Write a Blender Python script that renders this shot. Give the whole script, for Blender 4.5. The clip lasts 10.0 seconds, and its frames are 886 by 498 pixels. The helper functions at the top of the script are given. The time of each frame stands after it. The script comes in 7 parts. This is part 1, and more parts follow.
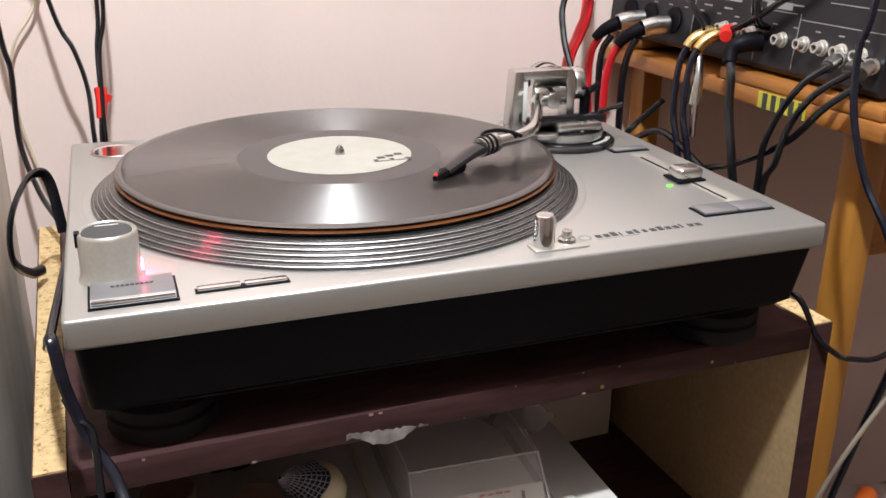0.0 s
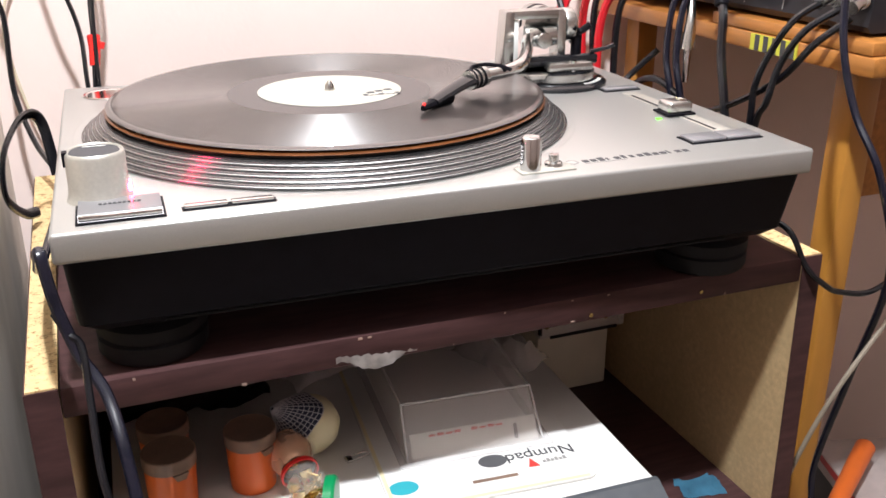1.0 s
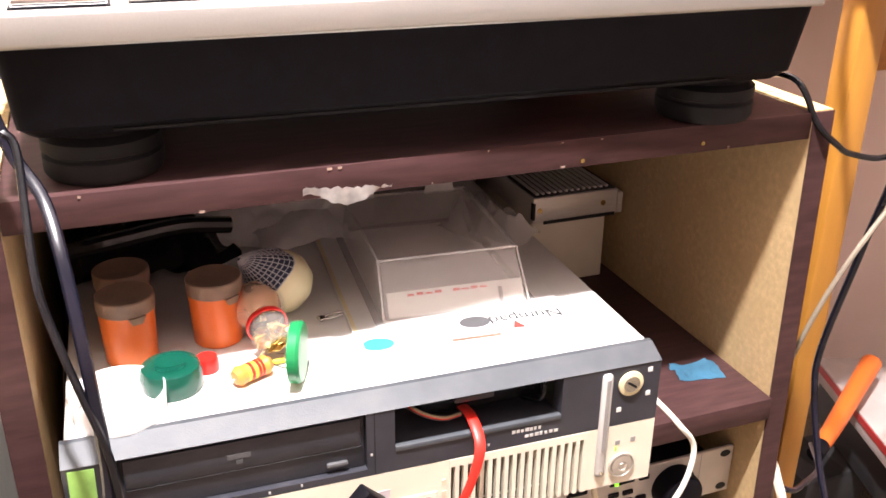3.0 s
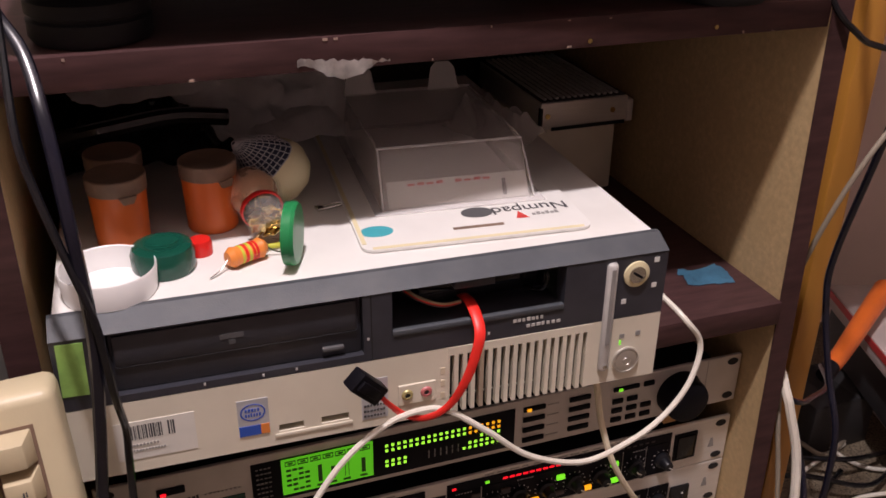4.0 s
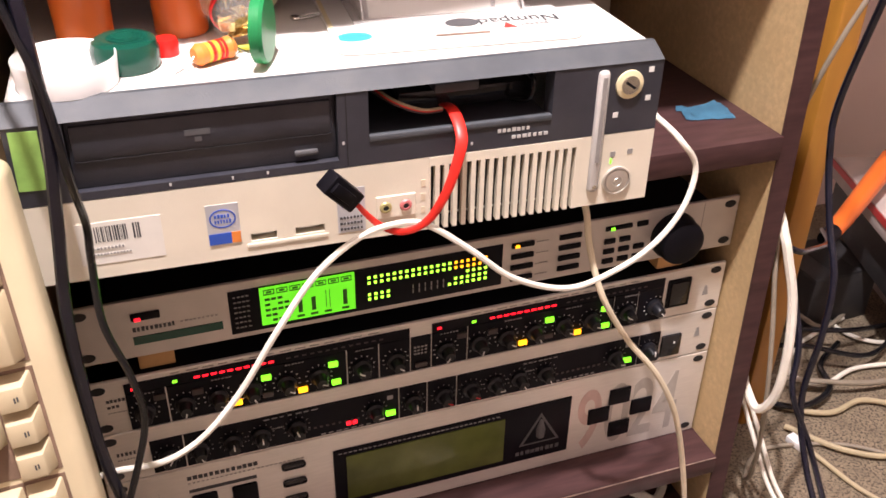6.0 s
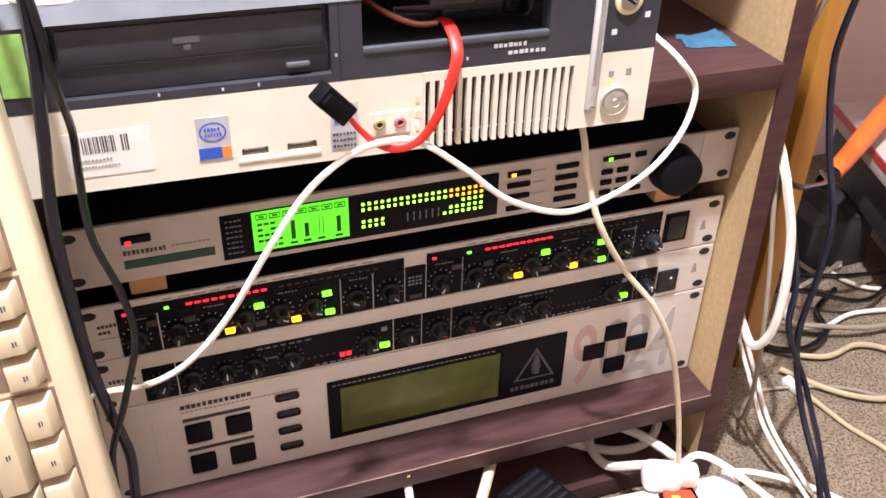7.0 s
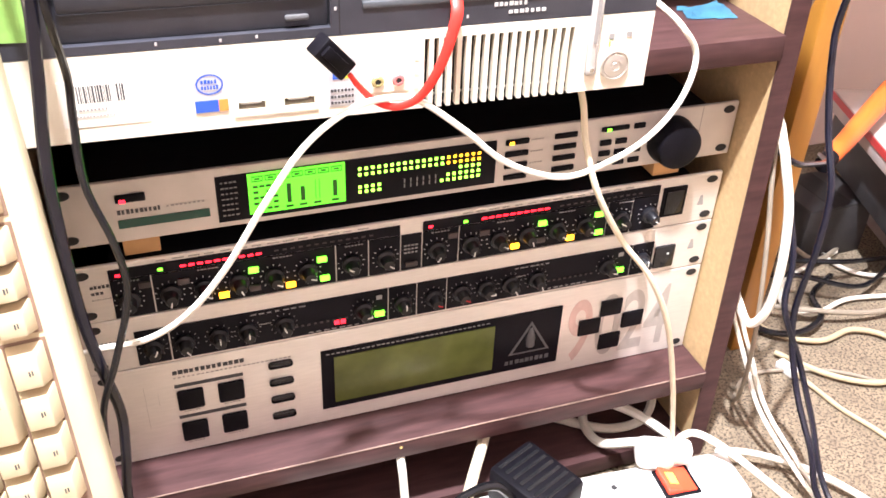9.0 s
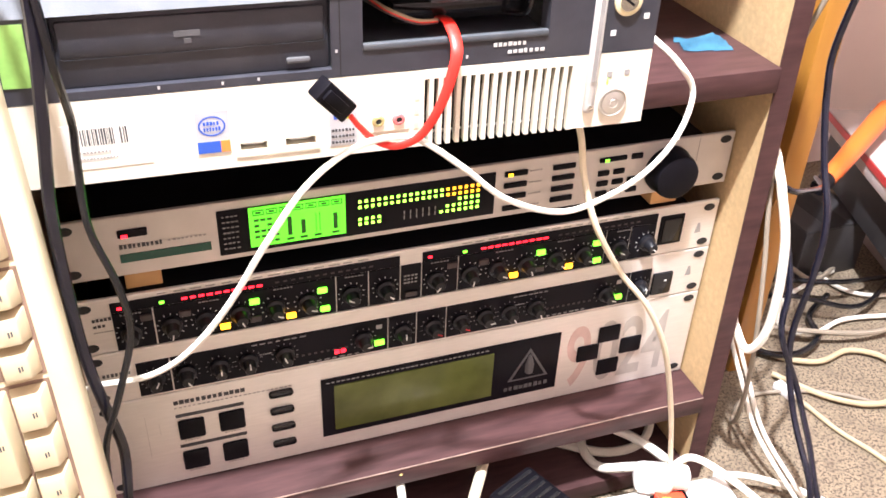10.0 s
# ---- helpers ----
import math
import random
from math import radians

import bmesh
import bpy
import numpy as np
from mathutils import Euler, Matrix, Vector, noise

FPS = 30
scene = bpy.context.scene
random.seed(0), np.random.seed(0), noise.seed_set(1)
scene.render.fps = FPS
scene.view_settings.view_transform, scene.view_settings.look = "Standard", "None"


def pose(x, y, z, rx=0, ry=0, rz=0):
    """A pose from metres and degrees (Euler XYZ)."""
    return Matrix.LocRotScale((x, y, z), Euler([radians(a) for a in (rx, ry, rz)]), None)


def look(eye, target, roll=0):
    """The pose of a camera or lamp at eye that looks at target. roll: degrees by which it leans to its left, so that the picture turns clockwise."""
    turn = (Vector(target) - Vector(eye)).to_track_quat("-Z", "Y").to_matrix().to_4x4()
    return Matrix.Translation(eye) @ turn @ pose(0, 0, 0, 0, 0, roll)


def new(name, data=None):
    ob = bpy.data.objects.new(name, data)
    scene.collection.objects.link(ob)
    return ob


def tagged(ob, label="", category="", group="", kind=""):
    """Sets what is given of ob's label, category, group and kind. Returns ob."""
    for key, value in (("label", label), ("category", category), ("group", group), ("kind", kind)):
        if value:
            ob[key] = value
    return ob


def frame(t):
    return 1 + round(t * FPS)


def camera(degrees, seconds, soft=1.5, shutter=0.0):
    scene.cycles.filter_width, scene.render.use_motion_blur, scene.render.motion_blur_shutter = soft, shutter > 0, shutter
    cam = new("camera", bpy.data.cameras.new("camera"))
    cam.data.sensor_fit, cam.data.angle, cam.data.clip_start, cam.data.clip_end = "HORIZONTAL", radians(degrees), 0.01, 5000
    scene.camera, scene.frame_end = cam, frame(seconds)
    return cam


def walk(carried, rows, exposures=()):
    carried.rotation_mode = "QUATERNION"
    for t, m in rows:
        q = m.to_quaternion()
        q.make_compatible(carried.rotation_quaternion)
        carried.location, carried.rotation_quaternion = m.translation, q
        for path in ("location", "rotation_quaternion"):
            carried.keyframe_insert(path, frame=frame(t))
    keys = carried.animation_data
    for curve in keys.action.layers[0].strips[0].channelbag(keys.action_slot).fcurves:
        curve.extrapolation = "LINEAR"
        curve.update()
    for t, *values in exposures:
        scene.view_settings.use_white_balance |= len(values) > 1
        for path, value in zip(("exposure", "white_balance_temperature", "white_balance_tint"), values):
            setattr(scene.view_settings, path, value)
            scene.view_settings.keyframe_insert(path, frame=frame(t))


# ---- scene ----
cam = camera(51.1, 10.0, soft=1.6)
PATH = [
    (0, (-0.221, -0.474, 0.906), (0.471, 1.259, 0.184), 0.5),
    (0.5, (-0.218, -0.484, 0.886), (0.467, 1.248, 0.157), 0.0),
    (1, (-0.217, -0.493, 0.873), (0.46, 1.234, 0.124), -0.1),
    (1.5, (-0.213, -0.491, 0.853), (0.467, 1.229, 0.092), 0.1),
    (2, (-0.207, -0.49, 0.831), (0.466, 1.232, 0.068), 0.4),
    (2.5, (-0.203, -0.487, 0.809), (0.463, 1.231, 0.028), 0.6),
    (3.8, (-0.191, -0.493, 0.749), (0.433, 1.186, -0.14), 0.6),
    (4, (-0.191, -0.493, 0.741), (0.424, 1.18, -0.165), 0.7),
    (4.5, (-0.188, -0.495, 0.722), (0.405, 1.161, -0.23), 0.5),
    (5, (-0.182, -0.498, 0.704), (0.406, 1.141, -0.281), 0.6),
    (5.5, (-0.179, -0.501, 0.689), (0.402, 1.115, -0.335), 0.8),
    (7, (-0.18, -0.512, 0.649), (0.39, 1.043, -0.472), 1.4),
    (7.5, (-0.178, -0.515, 0.638), (0.401, 1.023, -0.502), 2.1),
    (8, (-0.181, -0.515, 0.633), (0.401, 1.023, -0.505), 2.6),
    (8.5, (-0.182, -0.518, 0.63), (0.397, 1.027, -0.501), 2.5),
    (9, (-0.183, -0.52, 0.63), (0.396, 1.029, -0.496), 2.5),
    (9.5, (-0.184, -0.517, 0.634), (0.397, 1.033, -0.487), 2.4),
    (10, (-0.183, -0.514, 0.647), (0.403, 1.04, -0.468), 2.5),
]
EXPOSURES = [
    (0.0, -0.38, 6050, 6), (1.0, 0.15, 6000, 7), (1.5, 0.78, 6300, 10), (2.0, 1.9, 6400, 10), (2.5, 2.4, 6400, 11), (2.7, 2.4, 6400, 11),
    (3.0, 1.45, 6500, 14), (3.5, -0.15, 6700, 20), (3.8, -0.38, 6700, 23), (4.0, -0.42, 6700, 24), (4.5, -0.57, 6700, 25), (5.0, -0.47, 6750, 25),
    (5.5, 0.3, 6750, 22), (6.3, 1.05, 6600, 19), (6.8, 1.25, 6200, 17), (7.0, 1.32, 6100, 16), (7.5, 1.8, 6060, 14), (9.0, 2.2, 6060, 12), (10.0, 2.05, 6060, 12),
]
walk(cam, [(t, look(eye, target, roll)) for t, eye, target, roll in PATH], EXPOSURES)

# ---- light: one warm bulb hanging in front of and above the cabinet ----
LAMP = (-0.20, -0.385, 1.86)
bulb_data = bpy.data.lights.new("ceiling_bulb", "POINT")
bulb_data.energy, bulb_data.color, bulb_data.shadow_soft_size = 112.0, (1.0, 0.965, 0.95), 0.03
bulb = new("ceiling_bulb_light", bulb_data)
bulb.location = LAMP
world = bpy.data.worlds.new("room_air")
world.use_nodes = True
world.node_tree.nodes["Background"].inputs["Color"].default_value = (1.0, 0.85, 0.7, 1)
world.node_tree.nodes["Background"].inputs["Strength"].default_value = 0.003
scene.world = world


# ---- materials ----
def mat(name, color, rough=0.5, metal=0.0, var=0.12, scale=40.0, bump=0.0, bump_scale=300.0, dirt=0.0, dirt_color=(0.05, 0.035, 0.025),
        dirt_scale=9.0, stretch=(1, 1, 1), emit=0.0, coat=0.0, spread=0.0, alpha=1.0, spec=0.5, rvar=0.2):
    """A procedural surface: colour varied by fine grain and broad stains, roughness varied with it, fine relief."""
    m = bpy.data.materials.new(name)
    m.use_nodes = True
    nt = m.node_tree
    b = nt.nodes["Principled BSDF"]
    link = nt.links.new
    tc = nt.nodes.new("ShaderNodeTexCoord")
    mp = nt.nodes.new("ShaderNodeMapping")
    mp.inputs["Scale"].default_value = stretch
    link(tc.outputs["Object"], mp.inputs["Vector"])
    grain = nt.nodes.new("ShaderNodeTexNoise")
    grain.inputs["Scale"].default_value = scale
    grain.inputs["Detail"].default_value = 5
    link(mp.outputs[0], grain.inputs["Vector"])
    ramp = nt.nodes.new("ShaderNodeMapRange")
    ramp.inputs["From Min"].default_value, ramp.inputs["From Max"].default_value = 0.3, 0.7
    ramp.inputs["To Min"].default_value, ramp.inputs["To Max"].default_value = 1 - var, 1 + var
    link(grain.outputs["Fac"], ramp.inputs["Value"])
    mul = nt.nodes.new("ShaderNodeMix")
    mul.data_type, mul.blend_type = "RGBA", "MULTIPLY"
    mul.inputs["Factor"].default_value = 1.0
    mul.inputs["A"].default_value = (*color, 1)
    link(ramp.outputs[0], mul.inputs["B"])
    out = mul.outputs["Result"]
    if spread:
        info = nt.nodes.new("ShaderNodeObjectInfo")
        mr = nt.nodes.new("ShaderNodeMapRange")
        mr.inputs["To Min"].default_value, mr.inputs["To Max"].default_value = 1 - spread, 1 + spread
        link(info.outputs["Random"], mr.inputs["Value"])
        m2 = nt.nodes.new("ShaderNodeMix")
        m2.data_type, m2.blend_type = "RGBA", "MULTIPLY"
        m2.inputs["Factor"].default_value = 1.0
        link(out, m2.inputs["A"])
        link(mr.outputs[0], m2.inputs["B"])
        out = m2.outputs["Result"]
    if dirt:
        big = nt.nodes.new("ShaderNodeTexNoise")
        big.inputs["Scale"].default_value = dirt_scale
        big.inputs["Detail"].default_value = 6
        link(tc.outputs["Object"], big.inputs["Vector"])
        cut = nt.nodes.new("ShaderNodeMapRange")
        cut.inputs["From Min"].default_value, cut.inputs["From Max"].default_value = 0.45, 0.75
        cut.inputs["To Min"].default_value, cut.inputs["To Max"].default_value = 0.0, dirt
        link(big.outputs["Fac"], cut.inputs["Value"])
        m3 = nt.nodes.new("ShaderNodeMix")
        m3.data_type = "RGBA"
        link(cut.outputs[0], m3.inputs["Factor"])
        link(out, m3.inputs["A"])
        m3.inputs["B"].default_value = (*dirt_color, 1)
        out = m3.outputs["Result"]
    link(out, b.inputs["Base Color"])
    rr = nt.nodes.new("ShaderNodeMapRange")
    rr.inputs["To Min"].default_value, rr.inputs["To Max"].default_value = max(0.02, rough * (1 - rvar)), min(1.0, rough * (1 + rvar))
    link(grain.outputs["Fac"], rr.inputs["Value"])
    link(rr.outputs[0], b.inputs["Roughness"])
    b.inputs["Metallic"].default_value = metal
    b.inputs["Coat Weight"].default_value = coat
    b.inputs["Specular IOR Level"].default_value = spec
    b.inputs["Alpha"].default_value = alpha
    if emit:
        b.inputs["Emission Color"].default_value = (*color, 1)
        b.inputs["Emission Strength"].default_value = emit
    if bump:
        fine = nt.nodes.new("ShaderNodeTexNoise")
        fine.inputs["Scale"].default_value = bump_scale
        fine.inputs["Detail"].default_value = 4
        link(mp.outputs[0], fine.inputs["Vector"])
        bp = nt.nodes.new("ShaderNodeBump")
        bp.inputs["Strength"].default_value = bump
        bp.inputs["Distance"].default_value = 0.001
        link(fine.outputs["Fac"], bp.inputs["Height"])
        link(bp.outputs[0], b.inputs["Normal"])
    return m


def speckle(name, light, dark, scale, cut=0.55, rough=0.85, bump=0.5, stretch=(1, 1, 1), third=None):
    """Chips or tufts of two or three colours: cells with random values, plus broad drift."""
    m = mat(name, light, rough, 0, 0.15, scale * 0.6, bump, scale * 2.0)
    nt = m.node_tree
    b = nt.nodes["Principled BSDF"]
    src = b.inputs["Base Color"].links[0].from_socket
    tc = next(n for n in nt.nodes if n.type == "TEX_COORD")
    mp = nt.nodes.new("ShaderNodeMapping")
    mp.inputs["Scale"].default_value = stretch
    nt.links.new(tc.outputs["Object"], mp.inputs["Vector"])
    noi = nt.nodes.new("ShaderNodeTexNoise")
    noi.inputs["Scale"].default_value = scale
    noi.inputs["Detail"].default_value = 3
    noi.inputs["Roughness"].default_value = 0.75
    nt.links.new(mp.outputs[0], noi.inputs["Vector"])
    cr = nt.nodes.new("ShaderNodeMapRange")
    cr.inputs["From Min"].default_value, cr.inputs["From Max"].default_value = cut - 0.04, cut + 0.05
    nt.links.new(noi.outputs["Fac"], cr.inputs["Value"])
    mx = nt.nodes.new("ShaderNodeMix")
    mx.data_type = "RGBA"
    nt.links.new(cr.outputs[0], mx.inputs["Factor"])
    nt.links.new(src, mx.inputs["A"])
    mx.inputs["B"].default_value = (*dark, 1)
    out = mx.outputs["Result"]
    if third:
        big = nt.nodes.new("ShaderNodeTexNoise")
        big.inputs["Scale"].default_value = scale * 0.12
        big.inputs["Detail"].default_value = 5
        nt.links.new(tc.outputs["Object"], big.inputs["Vector"])
        c2 = nt.nodes.new("ShaderNodeMapRange")
        c2.inputs["From Min"].default_value, c2.inputs["From Max"].default_value, c2.inputs["To Max"].default_value = 0.45, 0.7, 0.6
        nt.links.new(big.outputs["Fac"], c2.inputs["Value"])
        m2 = nt.nodes.new("ShaderNodeMix")
        m2.data_type = "RGBA"
        nt.links.new(c2.outputs[0], m2.inputs["Factor"])
        nt.links.new(out, m2.inputs["A"])
        m2.inputs["B"].default_value = (*third, 1)
        out = m2.outputs["Result"]
    nt.links.new(out, b.inputs["Base Color"])
    return m


M = {}
M["wall"] = mat("pink_wall_paint", (0.88, 0.735, 0.68), 0.8, 0, 0.05, 6, 0.25, 140, 0.12, (0.5, 0.33, 0.28), 3)
M["wall_side"] = mat("stained_wall_paint", (0.78, 0.73, 0.65), 0.75, 0, 0.14, 14, 0.3, 120, 0.45, (0.34, 0.25, 0.13), 7, (1, 1, 0.25))
# Unseen walls and ceiling: assumed surfaces, their tones set by the bounce light wanted.
M["wall_unseen"] = mat("unseen_room_bounce", (0.46, 0.375, 0.345), 0.85, 0, 0.05, 5)
M["ceiling"] = mat("ceiling_paint", (0.62, 0.58, 0.55), 0.9, 0, 0.04, 5)
M["carpet"] = speckle("speckled_carpet", (0.235, 0.185, 0.125), (0.050, 0.036, 0.025), 340, 0.53, 0.95, 1.0, third=(0.115, 0.087, 0.06))
M["laminate"] = mat("dark_walnut_laminate", (0.060, 0.029, 0.029), 0.42, 0, 0.3, 26, 0.06, 200, 0.09, (0.11, 0.07, 0.065), 16, (1, 6, 6), spec=0.18, rvar=0.06)
M["chipboard"] = speckle("raw_chipboard_edge", (0.66, 0.48, 0.24), (0.30, 0.18, 0.07), 260, 0.58, 0.85, 0.6)
M["panel"] = speckle("pale_board_face", (0.53, 0.38, 0.20), (0.50, 0.355, 0.185), 330, 0.57, 0.55, 0.06, third=(0.48, 0.34, 0.175))
M["silver"] = mat("silver_paint", (0.56, 0.56, 0.54), 0.34, 0.72, 0.03, 900, 0.05, 1500, rvar=0.05)
M["silver_edge"] = mat("silver_edge_paint", (0.62, 0.60, 0.54), 0.38, 0.6, 0.05, 500)
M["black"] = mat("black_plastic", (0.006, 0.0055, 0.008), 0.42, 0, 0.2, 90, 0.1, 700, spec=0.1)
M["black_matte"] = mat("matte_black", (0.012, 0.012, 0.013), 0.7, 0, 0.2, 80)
M["black_gloss"] = mat("glossy_black", (0.012, 0.012, 0.014), 0.12, 0, 0.1, 40)
M["panel_black"] = mat("black_panel_print", (0.006, 0.0055, 0.009), 0.42, 0, 0.1, 60, spec=0.10)
M["knob_black"] = mat("black_knob_plastic", (0.010, 0.010, 0.013), 0.34, 0, 0.1, 60, spec=0.35)
M["worn"] = mat("worn_edge_wood", (0.30, 0.21, 0.17), 0.7, 0, 0.4, 90)
M["tape_film"] = mat("dusty_tape", (0.58, 0.54, 0.51), 0.45, 0, 0.4, 90, 0.4, 120, alpha=0.75)
M["kb_beige"] = mat("yellowed_keyboard_plastic", (0.56, 0.48, 0.32), 0.45, 0, 0.06, 30, 0.08, 900, 0.2, (0.45, 0.35, 0.2), 10)
M["dusty_card"] = mat("dusty_pale_carton", (0.46, 0.39, 0.37), 0.7, 0, 0.12, 30)
M["rubber"] = mat("black_rubber", (0.014, 0.014, 0.016), 0.65, 0, 0.2, 70, spec=0.2)
M["label_paper"] = mat("greyish_label_paper", (0.42, 0.41, 0.36), 0.75, 0, 0.06, 80)
M["foil"] = mat("copper_gold_foil", (0.80, 0.45, 0.25), 0.28, 0.45, 0.3, 60, 0.6, 160)
M["socket_gold"] = mat("dull_gold_socket", (0.42, 0.36, 0.16), 0.4, 0.3, 0.1, 60)
M["socket_pink"] = mat("pink_socket", (0.55, 0.16, 0.16), 0.4, 0, 0.1, 60)
M["chrome"] = mat("chrome", (0.78, 0.78, 0.77), 0.13, 1.0, 0.01, 120, rvar=0.05)
M["steel"] = mat("satin_steel", (0.62, 0.62, 0.6), 0.26, 1.0, 0.02, 200, rvar=0.05)
M["grey_button"] = mat("grey_button_plastic", (0.24, 0.235, 0.245), 0.35, 0.3, 0.06, 300)
M["vinyl"] = mat("grooved_black_vinyl", (0.010, 0.008, 0.008), 0.33, 0, 0.01, 60, spec=0.9, rvar=0.0, coat=1.0)
M["vinyl_plain"] = mat("smooth_black_vinyl", (0.04, 0.037, 0.038), 0.22, 0, 0.02, 50, rvar=0.02)
M["amber"] = mat("amber_vinyl_edge", (0.13, 0.045, 0.014), 0.25, 0, 0.2, 50)
M["platter"] = mat("dark_platter_aluminium", (0.16, 0.16, 0.165), 0.25, 0.9, 0.1, 300)
M["platter_rim"] = mat("bright_platter_rings", (0.82, 0.82, 0.83), 0.33, 1.0, 0.1, 300)
M["paper"] = mat("white_paper", (0.78, 0.76, 0.70), 0.8, 0, 0.04, 80)
M["ink"] = mat("dark_print", (0.05, 0.05, 0.055), 0.6, 0, 0.1, 100)
M["ink_grey"] = mat("grey_print", (0.3, 0.29, 0.28), 0.6, 0, 0.1, 100)
M["ink_red"] = mat("red_print", (0.65, 0.06, 0.05), 0.5, 0, 0.1, 100)
M["ink_white"] = mat("white_print", (0.75, 0.75, 0.72), 0.6, 0, 0.05, 100)
M["beige"] = mat("yellowed_beige_plastic", (0.77, 0.72, 0.60), 0.45, 0, 0.05, 30, 0.08, 900, 0.15, (0.5, 0.4, 0.24), 10)
M["keycap"] = mat("beige_keycap", (0.50, 0.42, 0.275), 0.5, 0, 0.05, 60, 0.1, 900, 0.2, (0.5, 0.4, 0.25), 25, spread=0.05)
M["slate"] = mat("slate_blue_plastic", (0.034, 0.035, 0.046), 0.42, 0, 0.12, 60, 0.1, 900, 0.22, (0.085, 0.083, 0.085), 30)
M["slate_light"] = mat("dusty_slate_plastic", (0.060, 0.067, 0.078), 0.5, 0, 0.12, 60, 0.1, 900, 0.25, (0.15, 0.15, 0.145), 40)
M["case"] = mat("white_painted_steel", (0.76, 0.75, 0.72), 0.45, 0, 0.04, 30, 0.05, 500, 0.15, (0.5, 0.45, 0.38), 8)
M["alu"] = mat("brushed_aluminium", (0.74, 0.71, 0.665), 0.40, 0.35, 0.05, 60, 0.06, 300, 0.14, (0.48, 0.43, 0.36), 14, (1, 1, 8))
M["alu_warm"] = mat("anodised_panel", (0.58, 0.55, 0.52), 0.40, 0.40, 0.05, 60, 0.05, 400, 0.15, (0.38, 0.33, 0.29), 14)
M["pine"] = mat("varnished_pine", (0.38, 0.155, 0.035), 0.4, 0, 0.2, 14, 0.05, 120, 0.2, (0.35, 0.13, 0.03), 6, (12, 1, 12), coat=0.2)
M["pine_up"] = mat("varnished_pine_leg", (0.41, 0.185, 0.030), 0.4, 0, 0.12, 10, 0.05, 120, 0.15, (0.31, 0.12, 0.02), 5, (5, 5, 0.6), coat=0.2)
M["block"] = mat("wood_block", (0.60, 0.36, 0.15), 0.7, 0, 0.2, 30, 0.2, 200)
M["orange"] = mat("orange_plastic", (0.70, 0.145, 0.022), 0.42, 0, 0.06, 40, 0.05, 500)
M["lid_grey"] = mat("dusty_brown_grey_lid", (0.21, 0.135, 0.095), 0.55, 0, 0.2, 60, 0.3, 400)
M["green"] = mat("dark_green_plastic", (0.004, 0.065, 0.042), 0.22, 0, 0.05, 40)
M["green_bright"] = mat("green_plastic", (0.012, 0.23, 0.075), 0.3, 0, 0.05, 40)
M["red"] = mat("red_plastic", (0.70, 0.02, 0.015), 0.3, 0, 0.05, 40)
M["milky"] = mat("milky_plastic", (0.86, 0.85, 0.84), 0.35, 0, 0.03, 40)
M["cream"] = mat("cream_ceramic", (0.74, 0.66, 0.42), 0.45, 0, 0.06, 40)
M["check"] = mat("dark_cloth", (0.03, 0.035, 0.07), 0.9, 0, 0.3, 400, 0.4, 900)
M["check_light"] = mat("pale_thread", (0.42, 0.42, 0.46), 0.9, 0, 0.1, 300)
M["glass"] = mat("thin_clear_glass", (0.92, 0.88, 0.82), 0.04, 0, 0.02, 30, alpha=0.07, spec=1.0)
M["blister"] = mat("clear_plastic_film", (0.86, 0.82, 0.80), 0.07, 0, 0.02, 30, alpha=0.24, spec=1.0)
M["blister_edge"] = mat("clear_plastic_fold", (0.9, 0.88, 0.87), 0.1, 0, 0.02, 30, alpha=0.34, spec=1.0)
M["milk_film"] = mat("silver_white_film", (0.93, 0.91, 0.91), 0.42, 0.0, 0.10, 30, 0.5, 60, spec=1.0)
M["card"] = mat("printed_white_card", (0.76, 0.75, 0.72), 0.35, 0, 0.03, 40)
M["teal"] = mat("teal_print", (0.05, 0.38, 0.45), 0.4, 0, 0.05, 60)
M["blue_print"] = mat("blue_print", (0.03, 0.10, 0.50), 0.4, 0, 0.05, 60)
M["orange_print"] = mat("orange_print", (0.80, 0.25, 0.05), 0.4, 0, 0.05, 60)
M["sticker_grey"] = mat("foil_sticker", (0.60, 0.62, 0.66), 0.35, 0.4, 0.05, 60)
M["lime"] = mat("green_hologram_sticker", (0.30, 0.55, 0.14), 0.4, 0.1, 0.25, 60)
M["blue_tape"] = mat("blue_sponge", (0.075, 0.24, 0.38), 0.7, 0, 0.25, 60, 0.6, 300)
M["cable_black"] = mat("black_cable", (0.006, 0.006, 0.008), 0.24, 0, 0.2, 60)
M["cable_grey"] = mat("blue_black_cable", (0.008, 0.008, 0.016), 0.22, 0, 0.2, 60)
M["cable_white"] = mat("white_cable", (0.74, 0.71, 0.63), 0.4, 0, 0.06, 60, 0, 300, 0.3, (0.45, 0.36, 0.24), 18)
M["cable_cream"] = mat("cream_cable", (0.70, 0.62, 0.46), 0.45, 0, 0.08, 60, 0, 300, 0.3, (0.45, 0.34, 0.2), 18)
M["cable_tan"] = mat("grimy_tan_cable", (0.42, 0.345, 0.215), 0.5, 0, 0.1, 60, 0, 300, 0.3, (0.25, 0.19, 0.11), 18)
M["cable_dull"] = mat("grimy_cream_cable", (0.26, 0.22, 0.17), 0.5, 0, 0.1, 60, 0, 300, 0.3, (0.15, 0.12, 0.08), 18)
M["cable_red"] = mat("red_cable", (0.55, 0.012, 0.02), 0.35, 0, 0.06, 60)
M["cable_sata"] = mat("red_flat_cable", (0.80, 0.03, 0.02), 0.4, 0, 0.05, 60)
M["brass"] = mat("brass", (0.72, 0.55, 0.25), 0.25, 1.0, 0.08, 200)
M["strip_white"] = mat("white_strip_plastic", (0.80, 0.79, 0.76), 0.4, 0, 0.04, 60)
